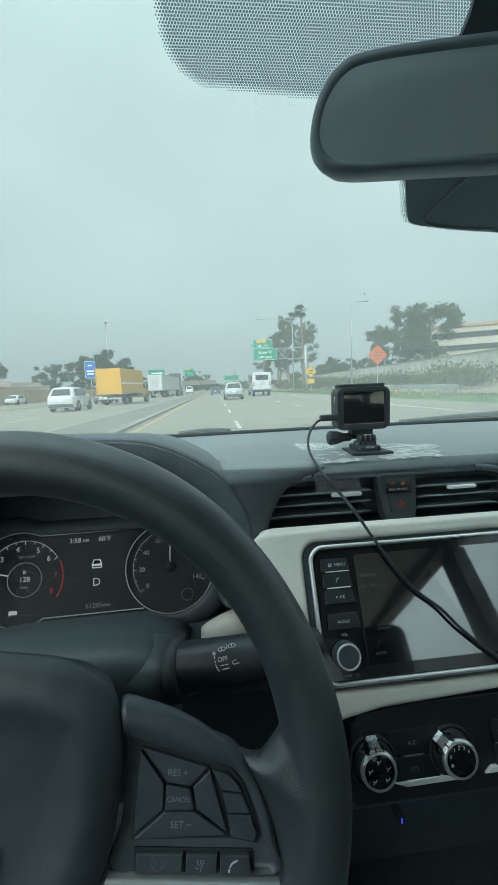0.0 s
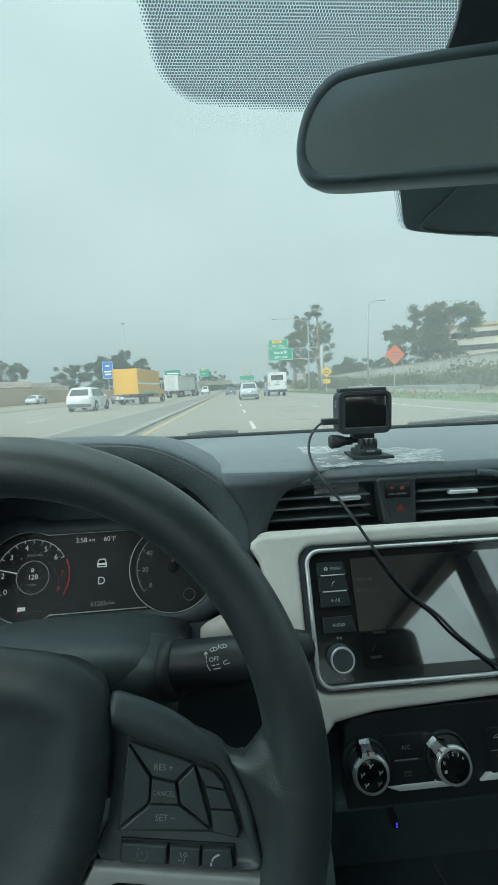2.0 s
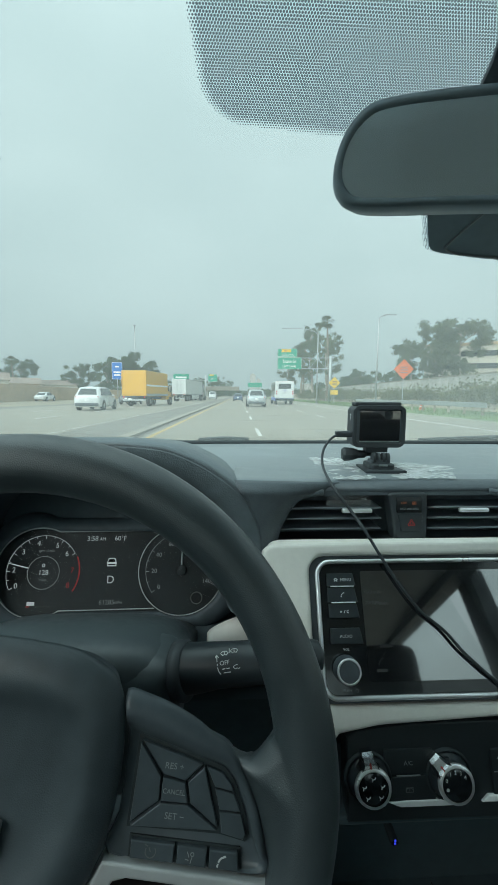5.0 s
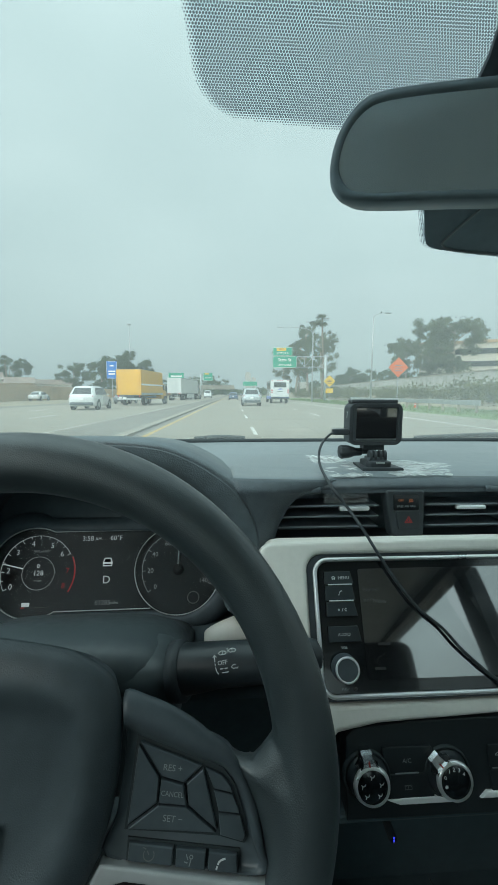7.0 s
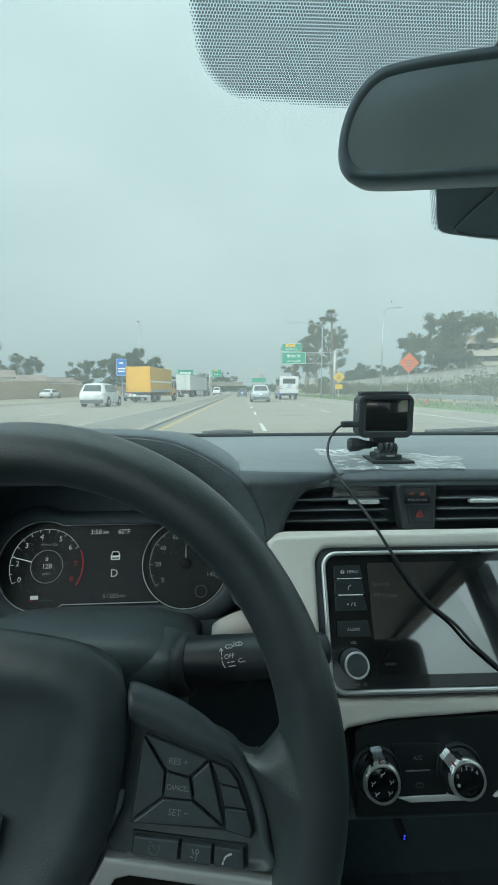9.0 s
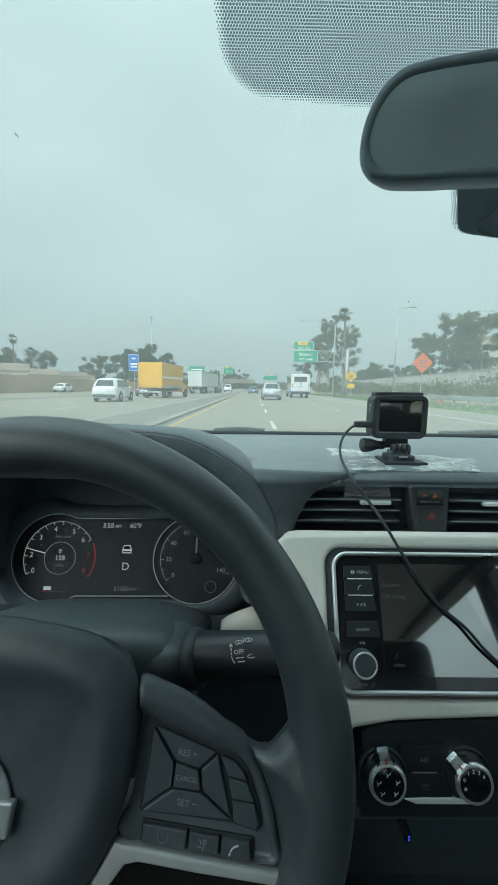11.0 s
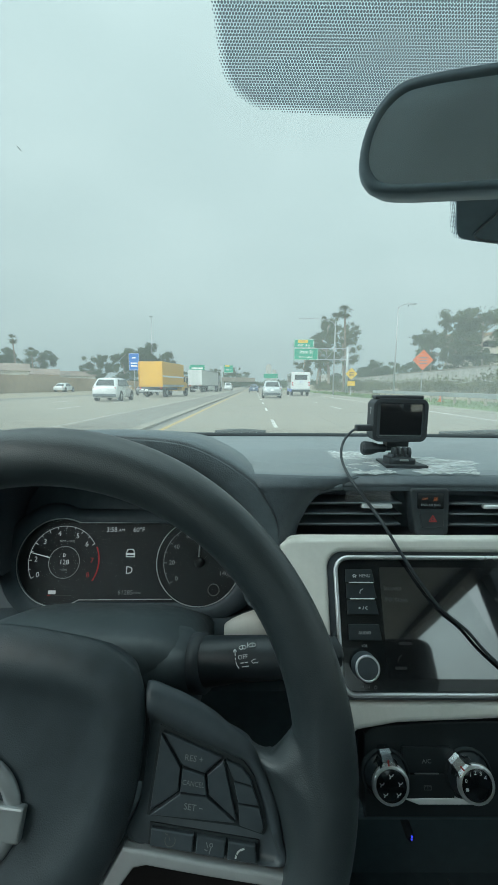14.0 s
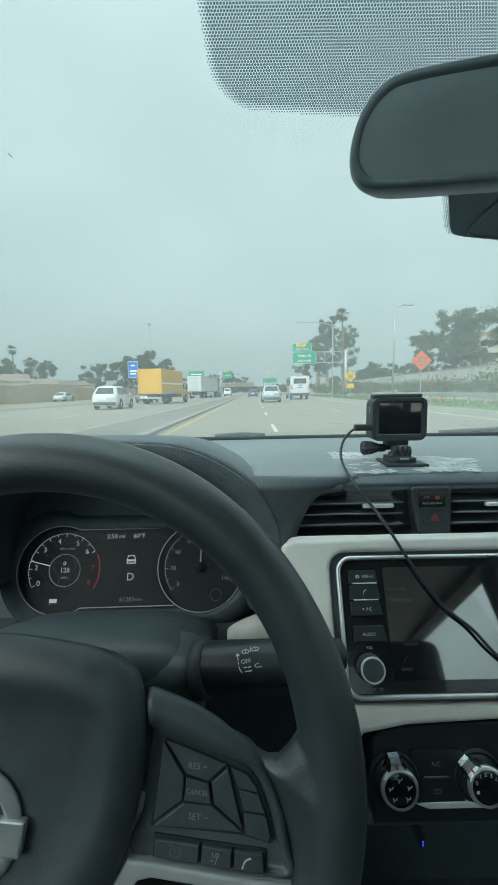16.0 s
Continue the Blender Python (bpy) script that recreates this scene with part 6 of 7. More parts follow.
def passenger_car(label, m, paint, L, W, H, estate, group="cars on the road"):
    """A car heading along +y: one smooth shell, glass, lamps, wheels."""
    c = thing("car", label, "car", m, group=group)
    hw = W / 2
    belt = H * 0.60

    def ring(y, wb, z0, zb, wr, zr):
        half = [(wb * 0.90, z0), (wb * 0.98, z0 + 0.10), (wb, zb * 0.62), (wb * 0.985, zb * 0.85), (wb * 0.955, zb), (wr + 0.25 * (wb * 0.955 - wr), zb + 0.78 * (zr - zb)), (wr * 0.92, zr - 0.012), (wr * 0.6, zr + 0.012)]
        return [Vector((-x, y, z)) for x, z in half] + [Vector((0, y, zr + 0.02))] + [Vector((x, y, z)) for x, z in reversed(half)]
    r0, r1 = (0.10, 0.62) if estate else (0.62, 1.30)
    b = -L / 2
    st = [(b, 0.80, 0.40, belt * 0.93, 0.66, belt * 0.95), (b + 0.05, 0.90, 0.32, belt * 0.97, 0.72, belt * 0.99), (b + r0 + 0.04, 0.97, 0.26, belt, 0.80, belt + 0.05), (b + r1, 1.0, 0.24, belt, 0.72, H - 0.05), (b + r1 + 0.5, 1.0, 0.24, belt, 0.75, H),
          (L * 0.02, 1.0, 0.24, belt, 0.76, H - 0.005), (L * 0.12, 1.0, 0.24, belt, 0.73, H - 0.07), (L * 0.27, 0.99, 0.24, belt * 0.97, 0.80, belt + 0.01), (L * 0.40, 0.95, 0.26, belt * 0.90, 0.76, belt * 0.93), (L * 0.48, 0.86, 0.32, belt * 0.74, 0.66, belt * 0.78), (L / 2, 0.74, 0.42, belt * 0.62, 0.55, belt * 0.66)]
    shell = loft([ring(y, wb * hw, z0, zb, wr * hw, zr) for y, wb, z0, zb, wr, zr in st])
    part("body", shell, paint, c, smooth=True)
    za, zb2 = belt + 0.10, H - 0.16
    ya = b + r0 + 0.04 + (r1 - r0 - 0.04) * (za - belt - 0.05) / (H - belt - 0.10)
    yb = b + r0 + 0.04 + (r1 - r0 - 0.04) * (zb2 - belt - 0.05) / (H - belt - 0.10)
    patch("rear_window", [(-hw * 0.70, ya, za), (hw * 0.70, ya, za), (hw * 0.58, yb, zb2), (-hw * 0.58, yb, zb2)], c, (0, -0.03, 0.02))
    for s in (-1, 1):
        x0, x1 = hw * 0.945, hw * 0.80
        y0, y1, y2 = b + r1 + 0.02, L * -0.02, L * 0.19
        for ys in ((y0 - 0.12, y1 - 0.04, y1 - 0.04, y0 + 0.16), (y1 + 0.04, y2, y2 - 0.36, y1 + 0.04)):
            patch("side_window", [(s * x0, ys[0], za - 0.04), (s * x0, ys[1], za - 0.04), (s * x1, ys[2], H - 0.13), (s * x1, ys[3], H - 0.13)], c, (s * 0.02, 0, 0.004))
        part("tail_lamp", box(0.14, 0.14, 0.24, (s * hw * 0.80, b + 0.10, belt * 0.88), 0.04), TAIL, c, "red tail lamp")
        part("door_mirror", box(0.18, 0.09, 0.13, (s * (hw + 0.07), L * 0.17, belt + 0.06), 0.03), paint, c)
        for y in (-L * 0.30, L * 0.31):
            part("wheel_arch", lathe([(0.30, -0.01), (0.40, -0.01), (0.41, 0.01), (0.30, 0.012)], 20), BLACK, c, m=pose(s * (hw - 0.005), y, 0.36, 0, 90, 0))
            wheel_part(c, s * (hw - 0.09), y, 0.34, 0.22)
    part("bumper", box(W * 0.86, 0.16, 0.22, (0, b + 0.04, 0.44), 0.06, 3), PLASTIC if estate else paint, c)
    part("number_plate", box(0.32, 0.02, 0.15, (0, b - 0.005, belt * 0.76)), SIGN_WHITE, c, "plain pale plate")
    return c


passenger_car("white compact SUV in the next carriageway", far(-18.3, 32, 0, 0.5), CAR_WHITE, 4.5, 1.85, 1.68, True)
passenger_car("dark saloon car ahead of the white SUV", far(-13.9, 50, 0, -1), CAR_DARK, 4.6, 1.82, 1.45, False)
passenger_car("silver estate car in the lane ahead", far(3.5, 41, 0, -1.0), CAR_SILVER, 4.7, 1.85, 1.70, True)
passenger_car("dark blue car further ahead", far(1.0, 78, 0, -1.0), CAR_BLUE, 4.6, 1.8, 1.5, False)
passenger_car("white van far ahead between the trucks", far(-2.6, 110, 0, -1.0), CAR_WHITE, 5.2, 2.0, 2.1, True)
passenger_car("white car far off on the neighbouring lanes", far(-24.5, 75, 0, 0), CAR_WHITE, 4.5, 1.8, 1.5, False)
passenger_car("pale car far ahead in the fast lane", far(4.6, 120, 0, -1.0), CAR_SILVER, 4.6, 1.8, 1.5, False)


def box_truck(m):
    t = thing("box_truck", "yellow box truck with a grey stripe along its side", "truck", m)
    part("cargo_box", box(2.45, 6.6, 2.45, (0, 0, 2.25), 0.03), TRUCK_YELLOW, t)
    part("roll_door", box(2.15, 0.04, 2.15, (0, -3.31, 2.25), 0.01), TRUCK_YELLOW, t)
    for x in (-1.19, 1.19):
        part("corner_post", box(0.09, 0.08, 2.45, (x, -3.32, 2.25), 0.01), TRUCK_YELLOW, t)
    for s in (-1, 1):
        part("stripe", box(0.02, 6.4, 0.16, (s * 1.235, 0, 2.05)), SIGN_WHITE, t, "pale stripe")
        part("side_rail", box(0.03, 6.5, 0.22, (s * 1.235, 0, 1.14)), STEEL, t)
        part("tail_lamp", box(0.10, 0.05, 0.18, (s * 1.05, -3.34, 0.92)), TAIL, t, "red tail lamp")
    part("chassis", box(0.9, 8.6, 0.28, (0, 0.9, 0.82)), BLACK, t)
    part("rear_step", box(2.3, 0.3, 0.16, (0, -3.3, 0.62), 0.02), STEEL, t)
    part("cab", loft([[Vector((-1.0 * k, y, 0.6)), Vector((-1.0 * k, y, z)), Vector((1.0 * k, y, z)), Vector((1.0 * k, y, 0.6))] for y, k, z in ((3.35, 1.0, 2.25), (4.3, 0.98, 2.3), (4.75, 0.95, 1.6), (5.7, 0.85, 1.35), (5.85, 0.8, 0.9))]), TRUCK_YELLOW, t)
    for s in (-1, 1):
        part("cab_window", box(0.03, 0.8, 0.6, (s * 1.0, 4.0, 1.85)), CAR_GLASS, t)
        part("door_mirror", box(0.22, 0.08, 0.42, (s * 1.22, 4.6, 1.85), 0.02), BLACK, t)
        for y in (-1.9, 4.7):
            wheel_part(t, s * 0.98, y, 0.46, 0.34)
    part("number_plate", box(0.32, 0.02, 0.16, (-0.4, -3.47, 0.72)), SIGN_WHITE, t, "plain pale plate")


box_truck(far(-11.8, 43.5, 0, -9))


def semi_truck(m):
    t = thing("semi_truck", "white box semi trailer with a dark tractor", "truck", m)
    part("trailer_box", box(2.55, 15.2, 2.75, (0, 0, 2.65), 0.03), TRAILER_WHITE, t)
    for s in (-1, 1):
        d = part("rear_door", box(1.18, 0.05, 2.55, (s * 0.61, -7.62, 2.65), 0.01), TRAILER_WHITE, t)
        for k in (0.25, 0.42):
            part("door_bar", tube([(s * k, -7.67, 1.4), (s * k, -7.67, 3.9)], 0.022, 6), STEEL, d)
        part("top_rail", box(0.05, 15.2, 0.14, (s * 1.28, 0, 3.95)), STEEL, t)
        part("bottom_rail", box(0.05, 15.2, 0.16, (s * 1.28, 0, 1.30)), STEEL, t)
        part("side_skirt", box(0.04, 6.4, 0.75, (s * 1.22, 0.6, 0.82)), TRAILER_WHITE, t)
        part("tail_lamp", box(0.25, 0.05, 0.12, (s * 0.95, -7.66, 1.18)), TAIL, t, "red tail lamp")
        for y in (-6.2, -4.95, 6.1, 7.35, 11.2):
            wheel_part(t, s * 1.0, y, 0.5, 0.5)
    part("rear_guard", box(1.6, 0.1, 0.12, (0, -7.5, 0.55)), STEEL, t)
    for x in (-0.6, 0.6):
        part("guard_leg", box(0.1, 0.1, 0.7, (x, -7.5, 0.9)), STEEL, t)
    part("chassis", box(1.0, 19, 0.3, (0, 2.2, 1.05)), BLACK, t)
    part("cab", loft([[Vector((-1.15 * k, y, 0.7)), Vector((-1.15 * k, y, z)), Vector((1.15 * k, y, z)), Vector((1.15 * k, y, 0.7))] for y, k, z in ((8.0, 1.0, 3.5), (9.6, 1.0, 3.6), (10.3, 0.98, 2.9), (10.9, 0.9, 1.9), (12.3, 0.8, 1.7), (12.5, 0.75, 1.0))]), CAR_DARK, t)


semi_truck(far(-6.0, 80, 0, -7))


def shuttle_bus(m):
    b = thing("shuttle_bus", "white shuttle bus with a blue skirt band", "bus", m)
    part("body", box(2.35, 6.2, 2.15, (0, 0, 1.85), 0.10, 3), CAR_WHITE, b)
    part("skirt", box(2.37, 6.0, 0.40, (0, 0, 0.70), 0.03), BUS_BLUE, b)
    part("rear_window", box(1.55, 0.05, 0.62, (0, -3.10, 2.28), 0.02), CAR_GLASS, b)
    for s in (-1, 1):
        for i in range(5):
            part("side_window", box(0.05, 0.86, 0.80, (s * 1.165, -2.3 + i * 1.0, 2.15), 0.01), CAR_GLASS, b)
        for z in (1.35, 1.62):
            part("tail_lamp", box(0.16, 0.05, 0.16, (s * 1.0, -3.11, z), 0.02), TAIL, b, "red tail lamp")
        for y in (-1.7, 3.9):
            wheel_part(b, s * 0.98, y, 0.40, 0.30)
    for x in (-0.95, -0.3, 0.0, 0.3, 0.95):
        part("marker_lamp", box(0.14, 0.05, 0.07, (x, -3.10, 2.82), 0.01), TAIL, b, "red marker lamp")
    part("rear_bumper", box(2.3, 0.25, 0.24, (0, -3.15, 0.62), 0.03), BLACK, b)
    part("cab", loft([[Vector((-1.0 * k, y, 0.5)), Vector((-1.0 * k, y, z)), Vector((1.0 * k, y, z)), Vector((1.0 * k, y, 0.5))] for y, k, z in ((3.0, 1.02, 2.5), (3.8, 1.0, 2.35), (4.4, 0.98, 1.35), (5.2, 0.9, 1.15))]), CAR_WHITE, b)
    strokes([((-0.25, 0.0), (0.3, 0.0)), ((-0.05, 0.12), (0.2, 0.12)), ((0.0, 0.22), (0.0, -0.14))], 0.05, BUS_BLUE, b, pose(0.0, -3.11, 1.72, 90, 0, 0), "mark")
    part("word_bar", box(0.7, 0.02, 0.09, (0, -3.11, 1.46)), DIM, b)


shuttle_bus(far(7.3, 53, 0, -1.0))

# ---- lamps, signs and gantries ----


def street_lamp(m, h, arm, group="street lamps"):
    s = thing("street_lamp", "grey steel street lamp with a curved arm", "street lamp", m, group=group)
    part("pole", tube([(0, 0, -0.3), (0, 0, h * 0.5), (0, 0, h * 0.96)], 0.1, 8, radii=[0.12, 0.09, 0.065]), STEEL, s, smooth=True)
    p = smooth_path([(0, 0, h * 0.9), (arm * 0.12, 0, h * 0.965), (arm * 0.5, 0, h * 0.995), (arm, 0, h)], 5)
    part("arm", tube(p, 0.045, 6), STEEL, s, smooth=True)
    part("lamp_head", box(0.75, 0.28, 0.14, (arm * 1.04, 0, h - 0.02), 0.05), SILVER, s)


street_lamp(far(12.2, 58), 10.5, -4.6)
street_lamp(far(20.2, 52, 1.0), 10.0, 1.7)
street_lamp(far(26.5, 92, 2.4), 9.5, -1.8)
hm = thing("high_mast", "tall thin light mast with a ring of lamps", "light mast", far(-13.2, 165))
part("pole", tube([(0, 0, -0.3), (0, 0, 15), (0, 0, 28)], 0.2, 8, radii=[0.30, 0.2, 0.12]), STEEL, hm, smooth=True)
part("lamp_ring", lathe([(0, 28.3), (0.8, 28.1), (0.8, 27.8), (0, 27.9)], 12), STEEL, hm)


def panel_sign(parent, w, h, m, mat, border=True):
    p = part("sign_panel", prism(rounded(w, h, min(w, h) * 0.06, 3), -0.03, 0.0), mat, parent, m=m)
    if border:
        part("sign_border", tube([Vector((x, y, 0.004)) for x, y in rounded(w * 0.965, h * 0.94, min(w, h) * 0.05, 3)], 0.02, 4, True), SIGN_WHITE, p)
    return p


def truss(parent, x0, x1, z0, z1, n, y=0.0):
    for z in (z0, z1):
        part("chord", tube([(x0, y, z), (x1, y, z)], 0.07, 6), STEEL, parent)
    for i in range(n):
        a, b = x0 + (x1 - x0) * i / n, x0 + (x1 - x0) * (i + 1) / n
        part("brace", tube([(a, y, z0), (b, y, z1)] if i % 2 == 0 else [(a, y, z1), (b, y, z0)], 0.045, 5), STEEL, parent)
        part("upright", tube([(a, y, z0), (a, y, z1)], 0.04, 5), STEEL, parent)


cg = thing("cantilever_sign", "green exit sign on a grey cantilever truss", "road sign", far(14.0, 74, 0, -4))
part("post", tube([(0, 0, -0.3), (0, 0, 8.2)], 0.28, 12), STEEL, cg, smooth=True)
truss(cg, -9.6, 0.6, 6.0, 7.9, 7)
ps = panel_sign(cg, 4.3, 2.1, pose(-7.4, -0.35, 6.9, 90, 0, 0), SIGN_GREEN)
lettering("State St", 0.78, SIGN_WHITE, ps, up(0, 0.35, 0.006))
lettering("LEFT LANE", 0.52, SIGN_WHITE, ps, up(0, -0.55, 0.006))
pe = panel_sign(cg, 3.5, 1.45, pose(-7.8, -0.35, 8.75, 90, 0, 0), SIGN_GREEN)
lettering("EXIT 19 A", 0.50, SIGN_WHITE, pe, up(0, -0.36, 0.006))
py_ = part("left_plaque", box(1.7, 0.5, 0.02, (-0.2, 0.36, 0.012)), SIGN_YELLOW, pe)
lettering("LEFT", 0.42, BLACK, py_, up(-0.2, 0.36, 0.024))

og = thing("sign_gantry", "overhead gantry with three green direction signs", "sign gantry", far(-6.0, 145, 0, 2))
for x in (-17.5, 6.0):
    part("post", tube([(x, 0, -0.3), (x, 0, 8.4)], 0.26, 10), STEEL, og, smooth=True)
truss(og, -17.5, 9.0, 6.3, 8.3, 12)
for x, w in ((-12.5, 5.6), (-2.6, 5.6), (8.6, 3.3)):
    g = panel_sign(og, w, 2.7, pose(x, -0.4, 7.3, 90, 0, 0), SIGN_GREEN)
    if w > 4:
        part("word_bar", box(3.9, 0.42, 0.02, (0, 0.15, 0.01)), SIGN_WHITE, g)
        for k in (-1.5, 1.5):
            strokes([((k, -0.5), (k, -1.0)), ((k - 0.3, -0.75), (k, -1.05)), ((k + 0.3, -0.75), (k, -1.05))], 0.12, SIGN_WHITE, g, up(0, 0, 0.006), "arrow")
    else:
        lettering("State St", 0.62, SIGN_WHITE, g, up(0, -0.30, 0.006))
        part("left_plaque", box(1.5, 0.42, 0.02, (-0.4, 1.0, 0.01)), SIGN_YELLOW, g)
fg = thing("far_sign", "small green sign over the far lanes", "road sign", far(3.4, 210, 0, -1))
panel_sign(fg, 7.5, 2.4, pose(0, 0, 6.6, 90, 0, 0), SIGN_GREEN)
for x in (-3.0, 3.0):
    part("post", tube([(x, 0.1, -0.3), (x, 0.1, 6.2)], 0.14, 8), STEEL, fg)

bs = thing("blue_sign", "blue roadside service sign on a thin post", "road sign", far(-15.6, 62, 0, 2))
part("post", tube([(0, 0, -0.3), (0, 0, 3.5)], 0.05, 8), STEEL, bs)
pb = panel_sign(bs, 1.5, 2.5, pose(0, -0.06, 4.6, 90, 0, 0), SIGN_BLUE)
for dy, w in ((0.6, 0.55), (-0.2, 1.0), (-0.6, 0.9)):
    part("word_bar", box(w, 0.2, 0.02, (0, dy, 0.01)), SIGN_WHITE, pb)


def diamond(m, size, mat, z, label, plaque):
    s = thing("warning_sign", label, "road sign", m, group="warning signs")
    part("post", tube([(0, 0, -0.3), (0, 0, z + size * 0.4)], 0.045, 8), STEEL, s)
    k = size / math.sqrt(2)
    p = part("sign_panel", prism([(k, 0), (0, k), (-k, 0), (0, -k)], -0.02, 0.0), mat, s, m=pose(0, -0.06, z, 90, 0, 0))
    for dy in (0.14, -0.05, -0.24):
        part("word_bar", box(size * 0.55, 0.1, 0.02, (0, dy * size, 0.01)), BLACK if mat is SIGN_YELLOW else DIM, p)
    if plaque:
        part("plaque", box(size * 0.9, 0.03, size * 0.55, (0, -0.06, z - size * 1.15)), mat, s)


diamond(far(14.6, 62, 0.2, -2), 1.25, SIGN_YELLOW, 2.9, "yellow diamond warning sign with a plaque", True)
diamond(far(23.6, 46, 0.4, -3), 1.5, SIGN_ORANGE, 3.6, "orange diamond roadworks sign", False)
cn = thing("traffic_cone", "orange traffic cone with white bands on the verge", "traffic cone", far(26.0, 36, -0.02))
part("cone", lathe([(0.17, 0.04), (0.13, 0.22), (0.04, 0.72), (0, 0.73)], 16), SIGN_ORANGE, cn, smooth=True)
part("band", lathe([(0.117, 0.30), (0.088, 0.44)], 16), SIGN_WHITE, cn, smooth=True)
part("base", box(0.42, 0.42, 0.05, (0, 0, 0.025), 0.01), SIGN_ORANGE, cn)
gr = thing("guard_rail", "grey steel guard rail on the verge", "guard rail", ROAD)
part("rail", box(0.08, 26, 0.31, (14.6, 36, 0.62), 0.02), STEEL, gr)
for i in range(14):
    part("post", box(0.12, 0.15, 0.8, (14.72, 23.5 + i * 1.95, 0.35)), BARK, gr)

# ---- trees and shrubs ----


def leaf_cloud(bm, centre, radii, count, size, seed, droop=0.0):
    """Many small leaf cards scattered through an uneven cloud."""
    rnd = random.Random(seed)
    for _ in range(count):
        p = Vector((rnd.gauss(0, 0.5), rnd.gauss(0, 0.5), rnd.gauss(0, 0.5)))
        p = Vector((p.x * radii[0], p.y * radii[1], p.z * radii[2])) + Vector(centre)
        q = Euler((rnd.uniform(0, 6.28), rnd.uniform(0, 6.28), rnd.uniform(0, 6.28))).to_matrix()
        s = size * rnd.uniform(0.5, 1.3)
        a, b = q @ Vector((s, 0, 0)), q @ Vector((0, s * 0.55, 0))
        k = q @ Vector((0, 0, s * 0.25))
        v = [bm.verts.new(p + w) for w in (-a, -b + k, a * 0.9 - Vector((0, 0, droop * s)), b + k)]
        bm.faces.new(v)


def tree(name, label, m, h, spread, leaf, seed, density=1.0, trunk_k=0.45, group="roadside trees", card=0.38, cat="tree"):
    rnd = random.Random(seed)
    t = thing(name, label, cat, m, group=group)
    bm = bmesh.new()
    lean = Vector((rnd.uniform(-0.06, 0.06) * h, 0, 0))
    stem = [Vector((0, 0, -0.3)), Vector((lean.x * 0.3, 0, h * 0.25)), Vector((lean.x, 0.1, h * 0.55)), Vector((lean.x * 1.4, 0, h * 0.88))]
    tube(smooth_path(stem, 4), 0.1, 8, bm=bm, radii=[h * 0.022 * (1 - 0.75 * i / 12) for i in range(13)])
    tips = []
    nl = 11
    for i in range(nl):
        f = trunk_k + (0.93 - trunk_k) * i / nl
        base = Vector((lean.x * f * 1.3, 0, h * f))
        a = rnd.uniform(0, 6.28)
        reach = spread * (1.05 - 0.55 * abs((f - 0.62) / 0.4)) * rnd.uniform(0.6, 1.1)
        tip = base + Vector((math.cos(a) * reach, math.sin(a) * reach * 0.8, h * rnd.uniform(0.05, 0.16)))
        tube([base, base.lerp(tip, 0.5) + Vector((0, 0, h * 0.02)), tip], 0.05, 5, bm=bm, radii=[h * 0.009, h * 0.006, h * 0.002])
        tips.append(tip)
    tips.append(stem[-1] + Vector((0, 0, h * 0.04)))
    part("trunk", bm, BARK, t, smooth=True)
    cm = bmesh.new()
    for i, tip in enumerate(tips):
        r = spread * rnd.uniform(0.30, 0.48)
        for k in range(8):
            c = tip + Vector((rnd.uniform(-1, 1), rnd.uniform(-1, 1), rnd.uniform(-1.2, 0.7))) * r * 0.95
            q = r * rnd.uniform(0.28, 0.58)
            leaf_cloud(cm, c, (q, q, q * 0.8), int(330 * density * (q / r)), card * 0.5, seed * 100 + i * 9 + k, 0.5)
    part("crown", cm, leaf, t)
    return t


EU = "tall grey-green eucalyptus tree with a pale trunk"
for az, dist, h, sp, sd in ((8.4, 160, 19, 4.2, 1), (9.9, 145, 22, 4.6, 2), (11.6, 135, 23, 5.0, 3), (13.6, 128, 19.0, 4.6, 4)):
    tree("eucalyptus_tree", EU, far(az, dist), h, sp, LEAF, sd, 1.1, 0.30)
for az, dist, h, sp, sd in ((24.6, 96, 10.0, 3.6, 11), (27.4, 88, 13.0, 4.0, 12), (30.4, 82, 12.0, 4.0, 13)):
    tree("eucalyptus_tree", EU, far(az, dist, 2.2), h, sp, LEAF, sd, 1.1, 0.28)
DK = "dark rounded broadleaf tree beyond the road"
for az, dist, h, sp, sd in ((-16.8, 150, 13.0, 5.0, 21), (-14.6, 155, 15.0, 5.5, 22), (-12.3, 160, 12.5, 5.0, 23), (-20.5, 190, 12, 5.5, 24), (-27.5, 185, 14, 6.0, 25), (-31, 175, 13, 6.0, 26),
                            (-34.5, 165, 15, 6.5, 27), (-9.6, 260, 11, 6.0, 28), (-4.2, 330, 14, 8.0, 29), (-1.6, 340, 15, 8.0, 30), (17.6, 170, 10.5, 5.0, 31), (22.8, 150, 9.5, 5.0, 32), (20.2, 210, 12, 6.0, 33)):
    tree("broadleaf_tree", DK, far(az, dist), h, sp, LEAF_DARK, sd, 1.2, 0.22, card=0.5)


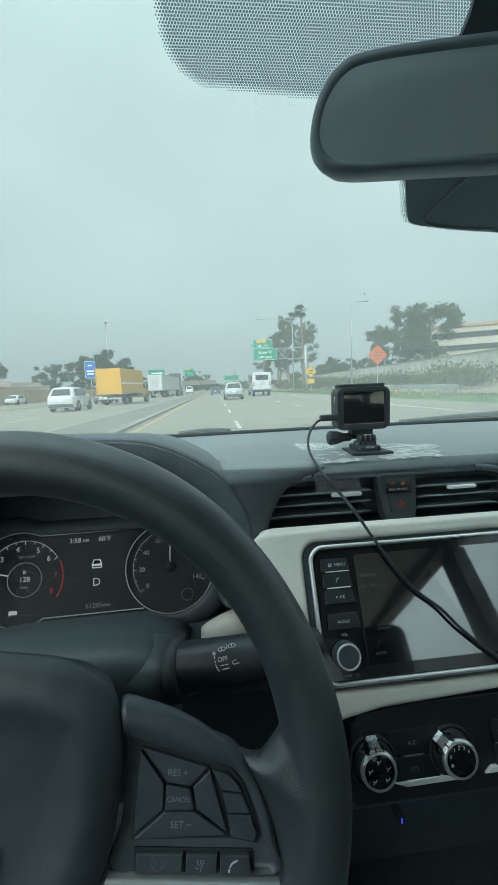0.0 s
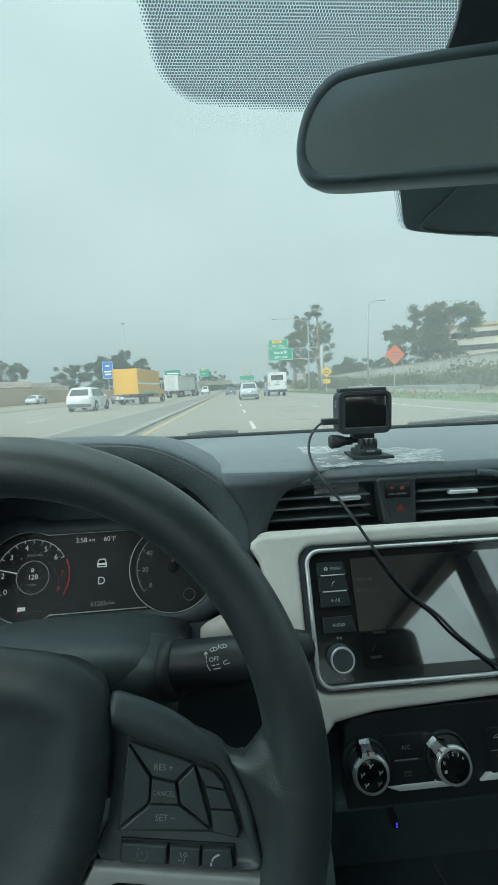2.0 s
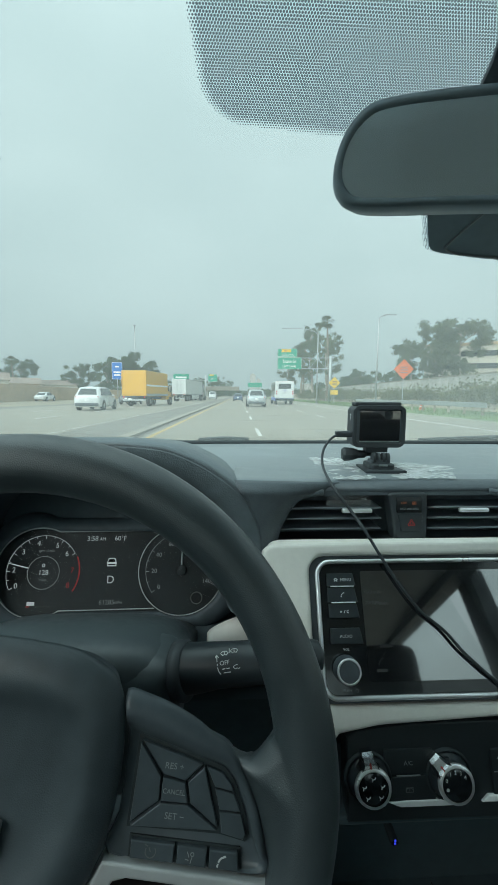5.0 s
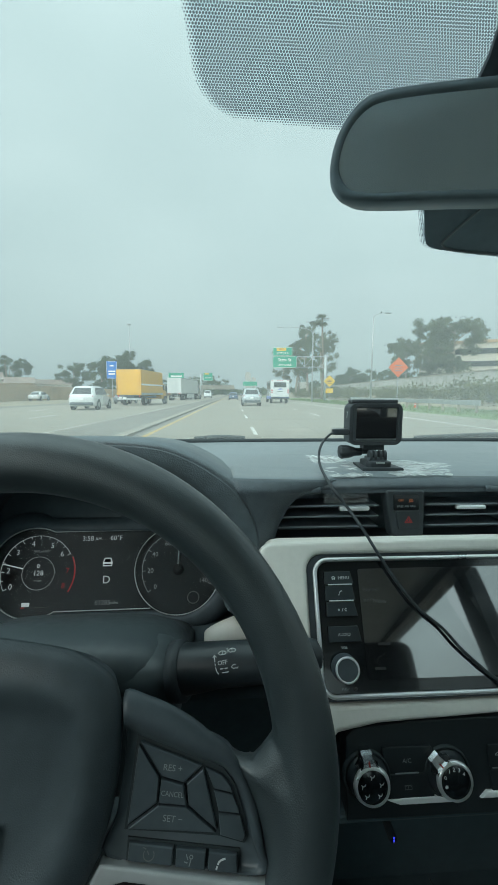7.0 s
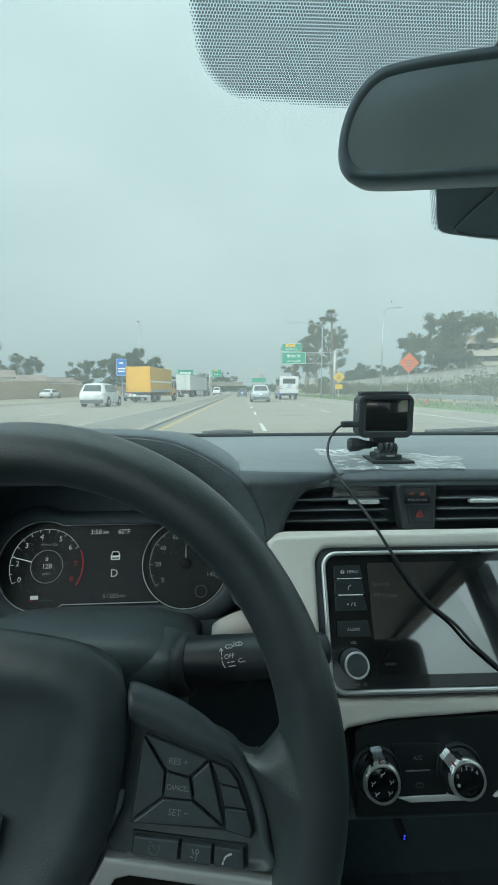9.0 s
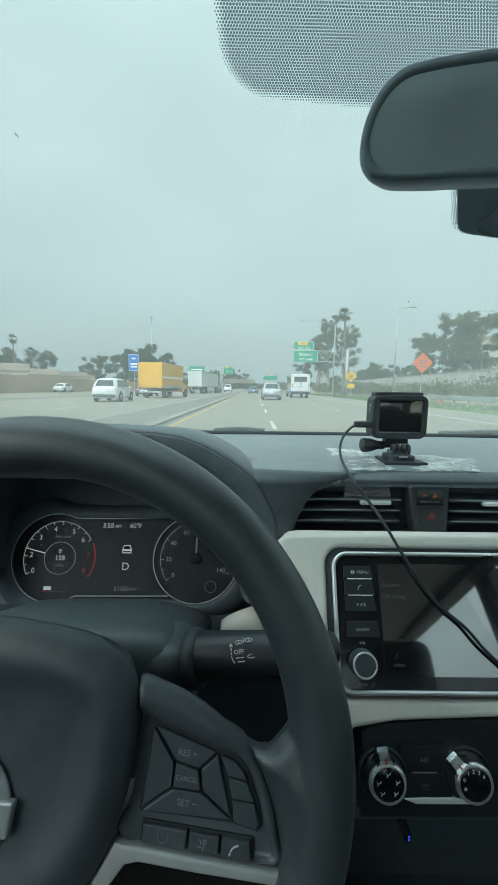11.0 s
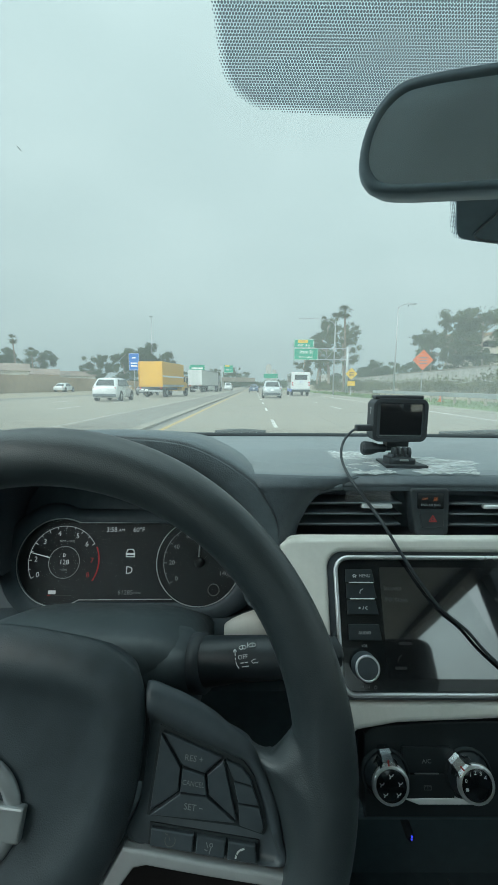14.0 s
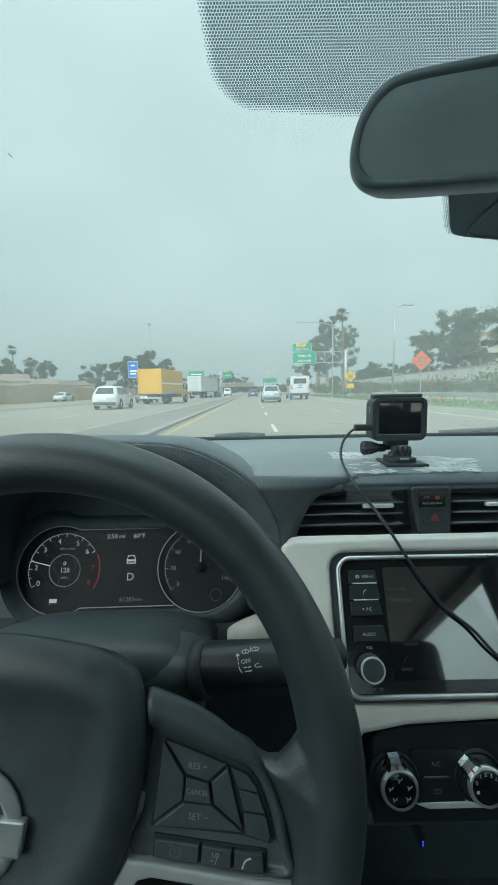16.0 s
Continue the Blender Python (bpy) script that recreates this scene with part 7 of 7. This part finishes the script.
def palm(m, h, seed):
    rnd = random.Random(seed)
    t = thing("palm_tree", "tall fan palm with a thin trunk and hanging dry fronds", "palm tree", m, group="palm trees")
    part("trunk", tube(smooth_path([(0, 0, -0.3), (0.1, 0, h * 0.4), (-0.15, 0, h * 0.75), (-0.3, 0, h)], 5), 0.2, 10, radii=[0.34 - 0.012 * i for i in range(16)]), PALM_BARK, t, smooth=True)
    bm = bmesh.new()
    top = Vector((-0.3, 0, h))
    for i in range(64):
        a = rnd.uniform(0, 6.28)
        el = rnd.uniform(-1.35, 1.35)
        ln = rnd.uniform(1.3, 2.1) * (0.8 if el < -0.6 else 1.0)
        d = Vector((math.cos(a) * math.cos(el), math.sin(a) * math.cos(el), math.sin(el)))
        hub = top + d * ln * 0.55
        side = d.cross(Vector((0, 0, 1))).normalized()
        lift_v = side.cross(d)
        for k in range(9):
            b = (k - 4) * 0.30
            tip = hub + (d * math.cos(b) + side * math.sin(b)) * ln * 0.62 + Vector((0, 0, -0.18 * ln)) + lift_v * rnd.uniform(-0.1, 0.1)
            w = (side * math.cos(b) - d * math.sin(b)) * 0.055
            bm.faces.new([bm.verts.new(p) for p in (hub - w, hub + w, tip)])
        wv = side * 0.025
        bm.faces.new([bm.verts.new(p) for p in (top - wv, top + wv, hub + wv, hub - wv)])
    part("crown", bm, PALM_LEAF, t)


palm(far(13.6, 92), 17.5, 5)
palm(far(10.3, 140), 15.0, 6)
palm(far(-29.8, 150), 15.5, 7)
palm(far(-27.9, 170), 13.5, 8)
for i, az in enumerate((-8.7, -7.9, -6.1, -5.2, -3.3, -2.6)):
    palm(far(az, 420 + 15 * i), 15 + 1.5 * (i % 3), 40 + i)


def shrub_belt(name, label, spots, seed, leaf, card):
    bm = bmesh.new()
    rnd = random.Random(seed)
    for x, y, z, r in spots:
        for k in range(5):
            c = (x + rnd.uniform(-r, r) * 0.8, y + rnd.uniform(-r, r) * 0.8, z + r * rnd.uniform(0.3, 0.9))
            leaf_cloud(bm, c, (r * 0.6, r * 0.6, r * 0.5), 80, card, rnd.randint(0, 9999), 0.1)
    tagged(part(name, bm, leaf, m=ROAD), label, "shrubs", kind="stuff")


rnd = random.Random(17)
shrub_belt("shrubs", "dense green and brown shrubs along the right-hand bank", [(rnd.uniform(19.5, 27), 20 + i * 1.1 + rnd.uniform(-1, 1), 0.3 + 0.1 * rnd.random(), rnd.uniform(0.9, 1.9)) for i in range(100)], 1, SHRUB, 0.15)
shrub_belt("low_shrubs", "low scrub on top of the bank and beyond", [(rnd.uniform(28, 60), 40 + i * 4, 1.6, rnd.uniform(1.2, 2.4)) for i in range(40)], 2, SHRUB, 0.25)
shrub_belt("far_woods", "far line of dark trees along the horizon", [(-130 + i * 4.2 + rnd.uniform(-2, 2), 330 + 50 * rnd.random(), 0.5, rnd.uniform(3.2, 5.2)) for i in range(62)], 3, LEAF_DARK, 0.9)
shrub_belt("far_woods_right", "far line of trees beyond the bank", [(40 + i * 4.0 + rnd.uniform(-2, 2), 190 + 60 * rnd.random(), 2.0, rnd.uniform(2.6, 4.2)) for i in range(36)], 4, LEAF_DARK, 0.8)
gb = bmesh.new()
rnd = random.Random(29)
for _ in range(9000):
    x, y = rnd.uniform(11.8, 18.8), rnd.uniform(14, 90)
    h = rnd.uniform(0.06, 0.22)
    a = rnd.uniform(0, 6.28)
    w = Vector((math.cos(a), math.sin(a), 0)) * 0.02
    p = Vector((x, y, -0.02))
    gb.faces.new([gb.verts.new(q) for q in (p - w, p + w, p + Vector((rnd.uniform(-0.06, 0.06), rnd.uniform(-0.06, 0.06), h)))])
tagged(part("grass", gb, GRASS, m=ROAD), "uneven green grass tufts on the verge", "grass", kind="stuff")
